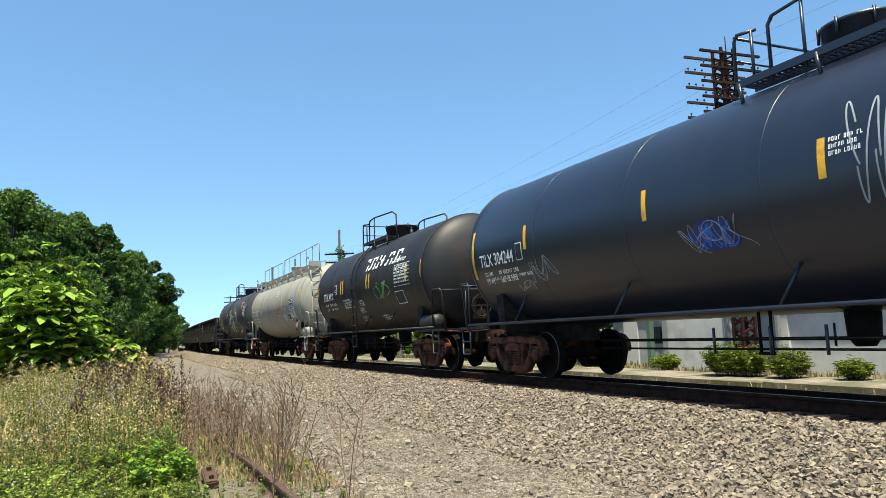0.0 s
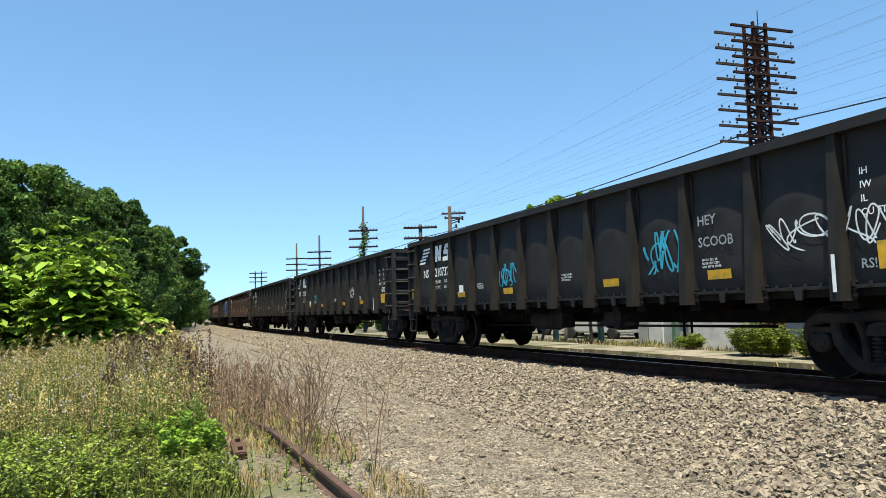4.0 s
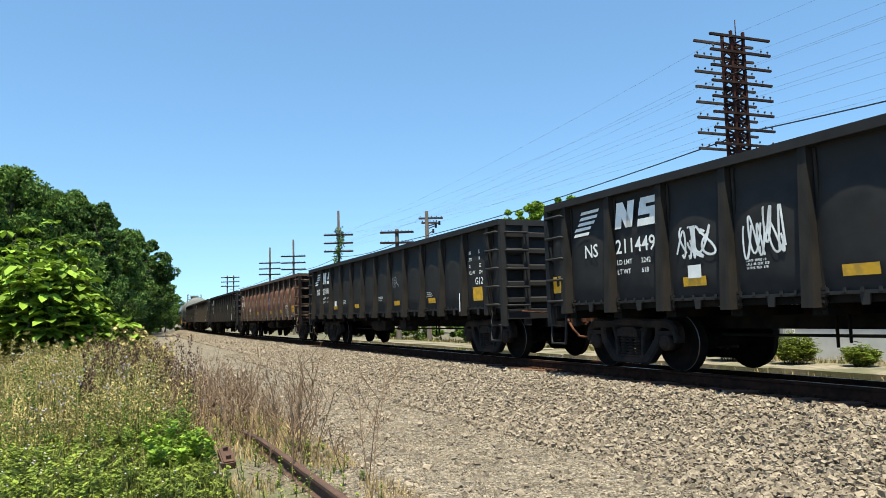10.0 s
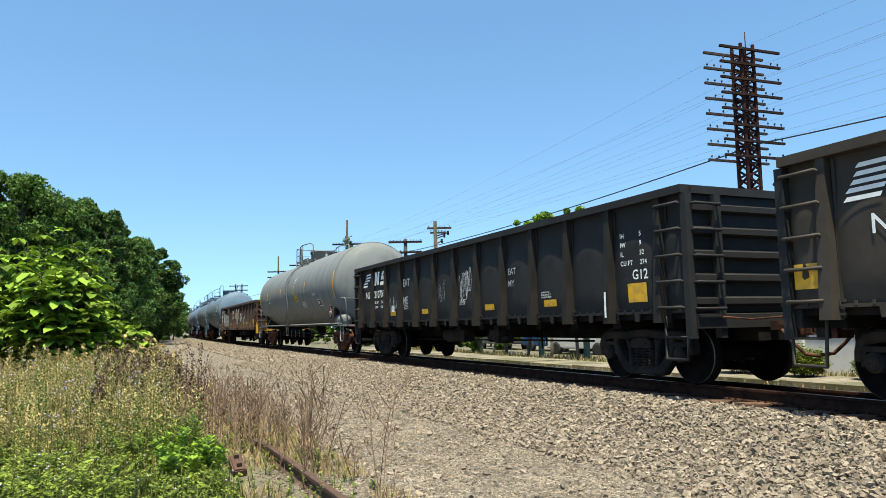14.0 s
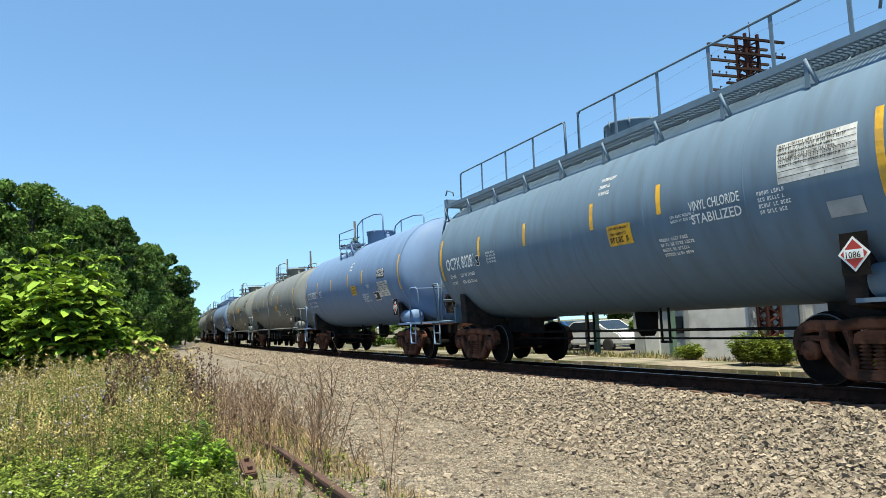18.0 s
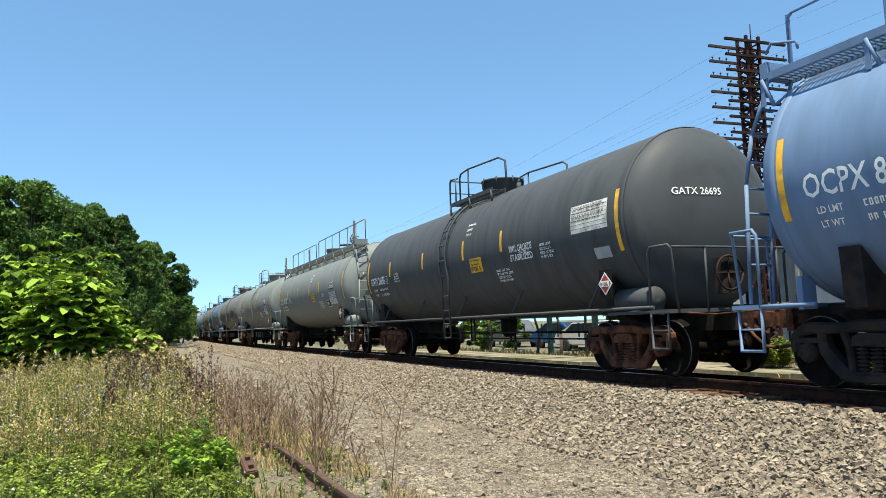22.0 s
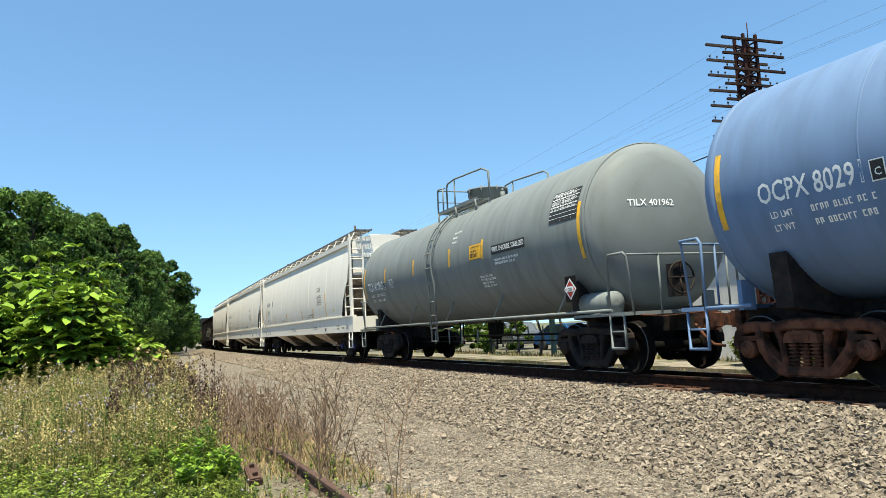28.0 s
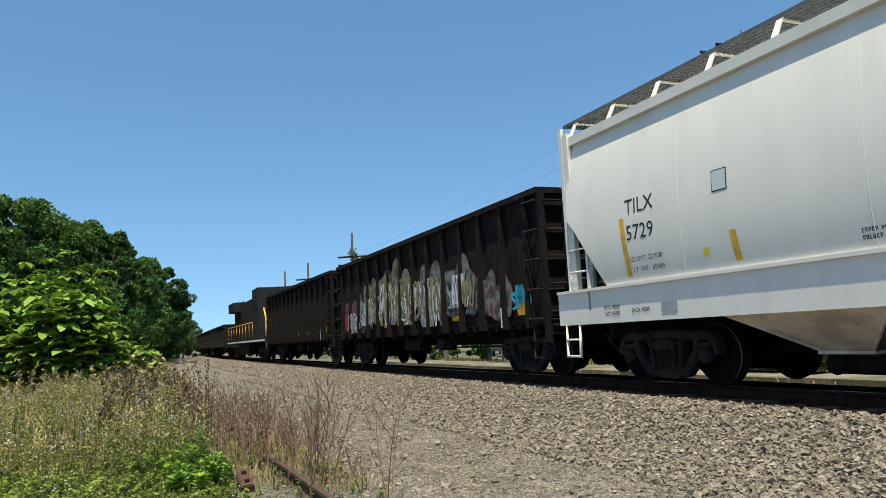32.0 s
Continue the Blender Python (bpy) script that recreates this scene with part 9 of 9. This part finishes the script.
    for k in range(13):
        nm, p, ex, lb = spray[k]
        x += 17.69 + (0.1 if k in (8, 9, 10, 11) else 0)
        r = k in (4, 6, 9)
        kw = dict(post_mat=POST, chord=CHORD) if k in (6, 9) else dict(upright=True, chord=CHORD) if k == 4 else {}
        plan.append((x + (late[k] if k < 4 else 0), 17.7, lambda L, p=p, nm=nm, r=r, ex=ex, lb=lb, kw=kw: gondola(p, L, number=nm, logo=not r, rust=r, bulge=0.13 if r else 0.07, extra=ex, label=lb, **kw)))
    plan += [
        (310.75, 19.0, lambda L: tank_car(L, GREY, 1.60, "cage", -0.5, text="", dirt_trucks=R, extra=vinyl(2.2, plate=False), label="dull grey tank car with a black data panel")),
        (330.00, 19.8, lambda L: gondola(RUSTY, L, top=2.72, body=18.7, posts=14, number="9110", mark="MPJX", logo=False, rust=True, bulge=0.1, post_mat=PMPJ, chord=PMPJ, extra=yard_tags, label="rusty gondola car with a yellow lower side and graffiti")),
        (346.25, 15.7, lambda L: tank_car(L, SLATE, 1.60, "short", None, text="OCPX 80208", rail=False, dirt_trucks=R, extra=vinyl(style="plain"), label="slate-blue steel tank car with a dome platform")),
        (361.55, 15.3, lambda L: tank_car(L, SLATE, 1.59, "long", None, text="OCPX 80281", rail=False, dirt_trucks=R, extra=vinyl(style="plain"), label="slate-blue tank car with a long top walkway")),
        (377.35, 15.8, lambda L: tank_car(L, PERI, 1.60, "short", None, text="OCPX 80285", rail=False, dirt_trucks=R, extra=vinyl(), label="periwinkle-blue steel tank car with a dome platform")),
        (394.65, 17.3, lambda L: tank_car(L, GREY, 1.57, "cage", -0.2, dome_x=0.3, text="UTLX", text_mat="yellow_text", dirt_trucks=R, extra=vinyl(2.2, plate=False, at=(1.85, -0.5)), label="grey tank car with a side ladder and yellow stencils")),
        (410.95, 16.3, lambda L: tank_car(L, GREYG, 1.59, "cage", -0.5, big=0.40, text_x=1.15, text="TILX 402036", head="TILX 402036", extra=vinyl(2.2, style="wide"), label="pale green-grey tank car with a side ladder")),
        (426.95, 16.0, lambda L: tank_car(L, PERI, 1.59, "long", None, text="OCPX 80215", rail=False, head="OCPX 80215", extra=vinyl(), label="periwinkle-blue tank car with a long top walkway")),
        (443.85, 16.9, lambda L: tank_car(L, DGREY, 1.59, "cage", -0.35, text="GATX 26695", head="GATX 26695", big=0.34, dirt_trucks=R, extra=vinyl(2.2, style="plain"), label="dark grey tank car with a side ladder")),
        (459.75, 15.9, lambda L: tank_car(L, GREYG, 1.59, "long", None, text="OCPX 80228", rail=False, head="OCPX 80228", dirt_trucks=R, extra=vinyl(), label="green-grey tank car with a long top walkway")),
        (475.85, 16.1, lambda L: tank_car(L, GREYG, 1.59, "cage", -0.5, text="OCPX 80339", dirt_trucks=R, extra=vinyl(), label="green-grey tank car with a side ladder")),
        (492.25, 16.4, lambda L: tank_car(L, DUSTY, 1.60, "cage", -0.5, text="UTLX 903214", text_mat="yellow_text", dirt_trucks=R, extra=vinyl(2.2, at=(1.5, -0.45), style="patch"), label="dusty dark grey tank car with a side ladder")),
        (508.65, 16.4, lambda L: tank_car(L, SLATE, 1.59, "cage", -0.5, text="OCPX 80310", head="OCPX 80310", dirt_trucks=R, extra=vinyl(), label="grey-blue tank car with a side ladder")),
        (524.95, 16.3, lambda L: tank_car(L, BGREY, 1.57, "cage", -0.5, text="UTLX", dirt_trucks=R, extra=vinyl(2.2, plate=False), label="brownish grey tank car with a side ladder")),
        (541.65, 16.4, lambda L: tank_car(L, PERI, 1.60, "short", None, big=0.37, text_x=1.4, stripes=(-6.55, -1.83, 0.73, 2.63, 6.55), text="OCPX 80291", rail=False, dirt_trucks=R, extra=vinyl(), label="periwinkle-blue steel tank car with a dome platform")),
        (558.15, 16.4, lambda L: tank_car(L, GREYG, 1.59, "cage", -0.5, big=0.38, text_x=1.15, text="TILX 401962", head="TILX 401962", extra=vinyl(2.2, style="wide"), label="green-grey tank car with a side ladder")),
        (579.35, 21.15, lambda L: covered_hopper(L, "hopper_white", bays=3, texts=(("SNHX", 1.95, 2.75, 0.34), ("5184", 2.05, 2.28, 0.34), ("LD LMT  217900", 2.1, 1.92, 0.12), ("LT  WT   68100", 2.15, 1.74, 0.12)), cap="blue_cap", label="clean white covered hopper car with red outlets")),
        (600.75, 21.4, lambda L: covered_hopper(L, "hopper_white", bays=3, texts=(("SNHX", 1.95, 2.75, 0.34), ("5142", 2.05, 2.28, 0.34), ("LD LMT  219100", 2.1, 1.92, 0.12), ("LT  WT   66900", 2.15, 1.74, 0.12)), cap="blue_cap", label="clean white covered hopper car with red outlets")),
        (619.65, 18.9, lambda L: covered_hopper(L, "hopper_white", texts=(("TILX", 1.7, 2.72, 0.34), ("5729", 1.7, 2.3, 0.34), ("LD LMT  221000", 1.75, 1.95, 0.11), ("LT  WT   65000", 1.8, 1.78, 0.11)), label="white covered hopper car with tan stripes")),
        (635.50, 16.0, lambda L: gondola(DBROWN, L, top=3.75, low=1.0, body=15.0, posts=14, logo=False, rust=True, bulge=0.05, extra=faded_mural, label="tall rusty gondola car covered in faded graffiti")),
        (651.50, 16.0, lambda L: gondola(DBROWN, L, top=3.75, low=1.0, body=15.0, posts=14, logo=False, rust=True, bulge=0.05, label="tall rusty dark brown gondola car")),
        (674.00, 22.5, lambda L: locomotive(L, "black diesel locomotive with yellow handrails")),
        (691.70, 17.7, lambda L: gondola(GON, L, label=gl)),
        (709.40, 17.7, lambda L: gondola(GON, L, label=gl)),
        (727.10, 17.7, lambda L: gondola(GON, L, label=gl)),
        (744.80, 17.7, lambda L: gondola(GON, L, label=gl)),
    ]
    for r, L, make in plan:
        CARS.append((make(L), r - L / 2, L))


train()


def car_pose(mid, L, t):
    s = mid - travel(t)
    hw = L / 2 - 2.5
    a, b = on_track(s - hw), on_track(s + hw)
    d = (a - b)
    c = (a + b) / 2
    return pose(c.x, c.y, 0, 0, 0, math.degrees(math.atan2(d.y, d.x)))


def wheel_pose(x, angle):
    return Matrix.Translation((x, 0, 0.457)) @ Matrix.Rotation(angle, 4, "Y")


def motions():
    """The train runs along the track; its wheels roll while they pass before the camera."""
    mids = {}
    for car, mid, L in CARS:
        walk(car, [(t, car_pose(mid, L, t)) for t in range(0, 33)])
        mids[car] = mid
    for car, ws, x in WHEELS:
        near = [k for k in range(0, 32 * FPS + 1) if -14 < mids[car] - travel(k / FPS) < 30]
        if len(near) < 2:
            continue
        rows = [(k / FPS, wheel_pose(x, travel(k / FPS) / 0.457)) for k in near]
        if near[0] > 0:
            rows.insert(0, (0, rows[0][1]))
        if near[-1] < 32 * FPS:
            rows.append((32, rows[-1][1]))
        walk(ws, rows)


motions()
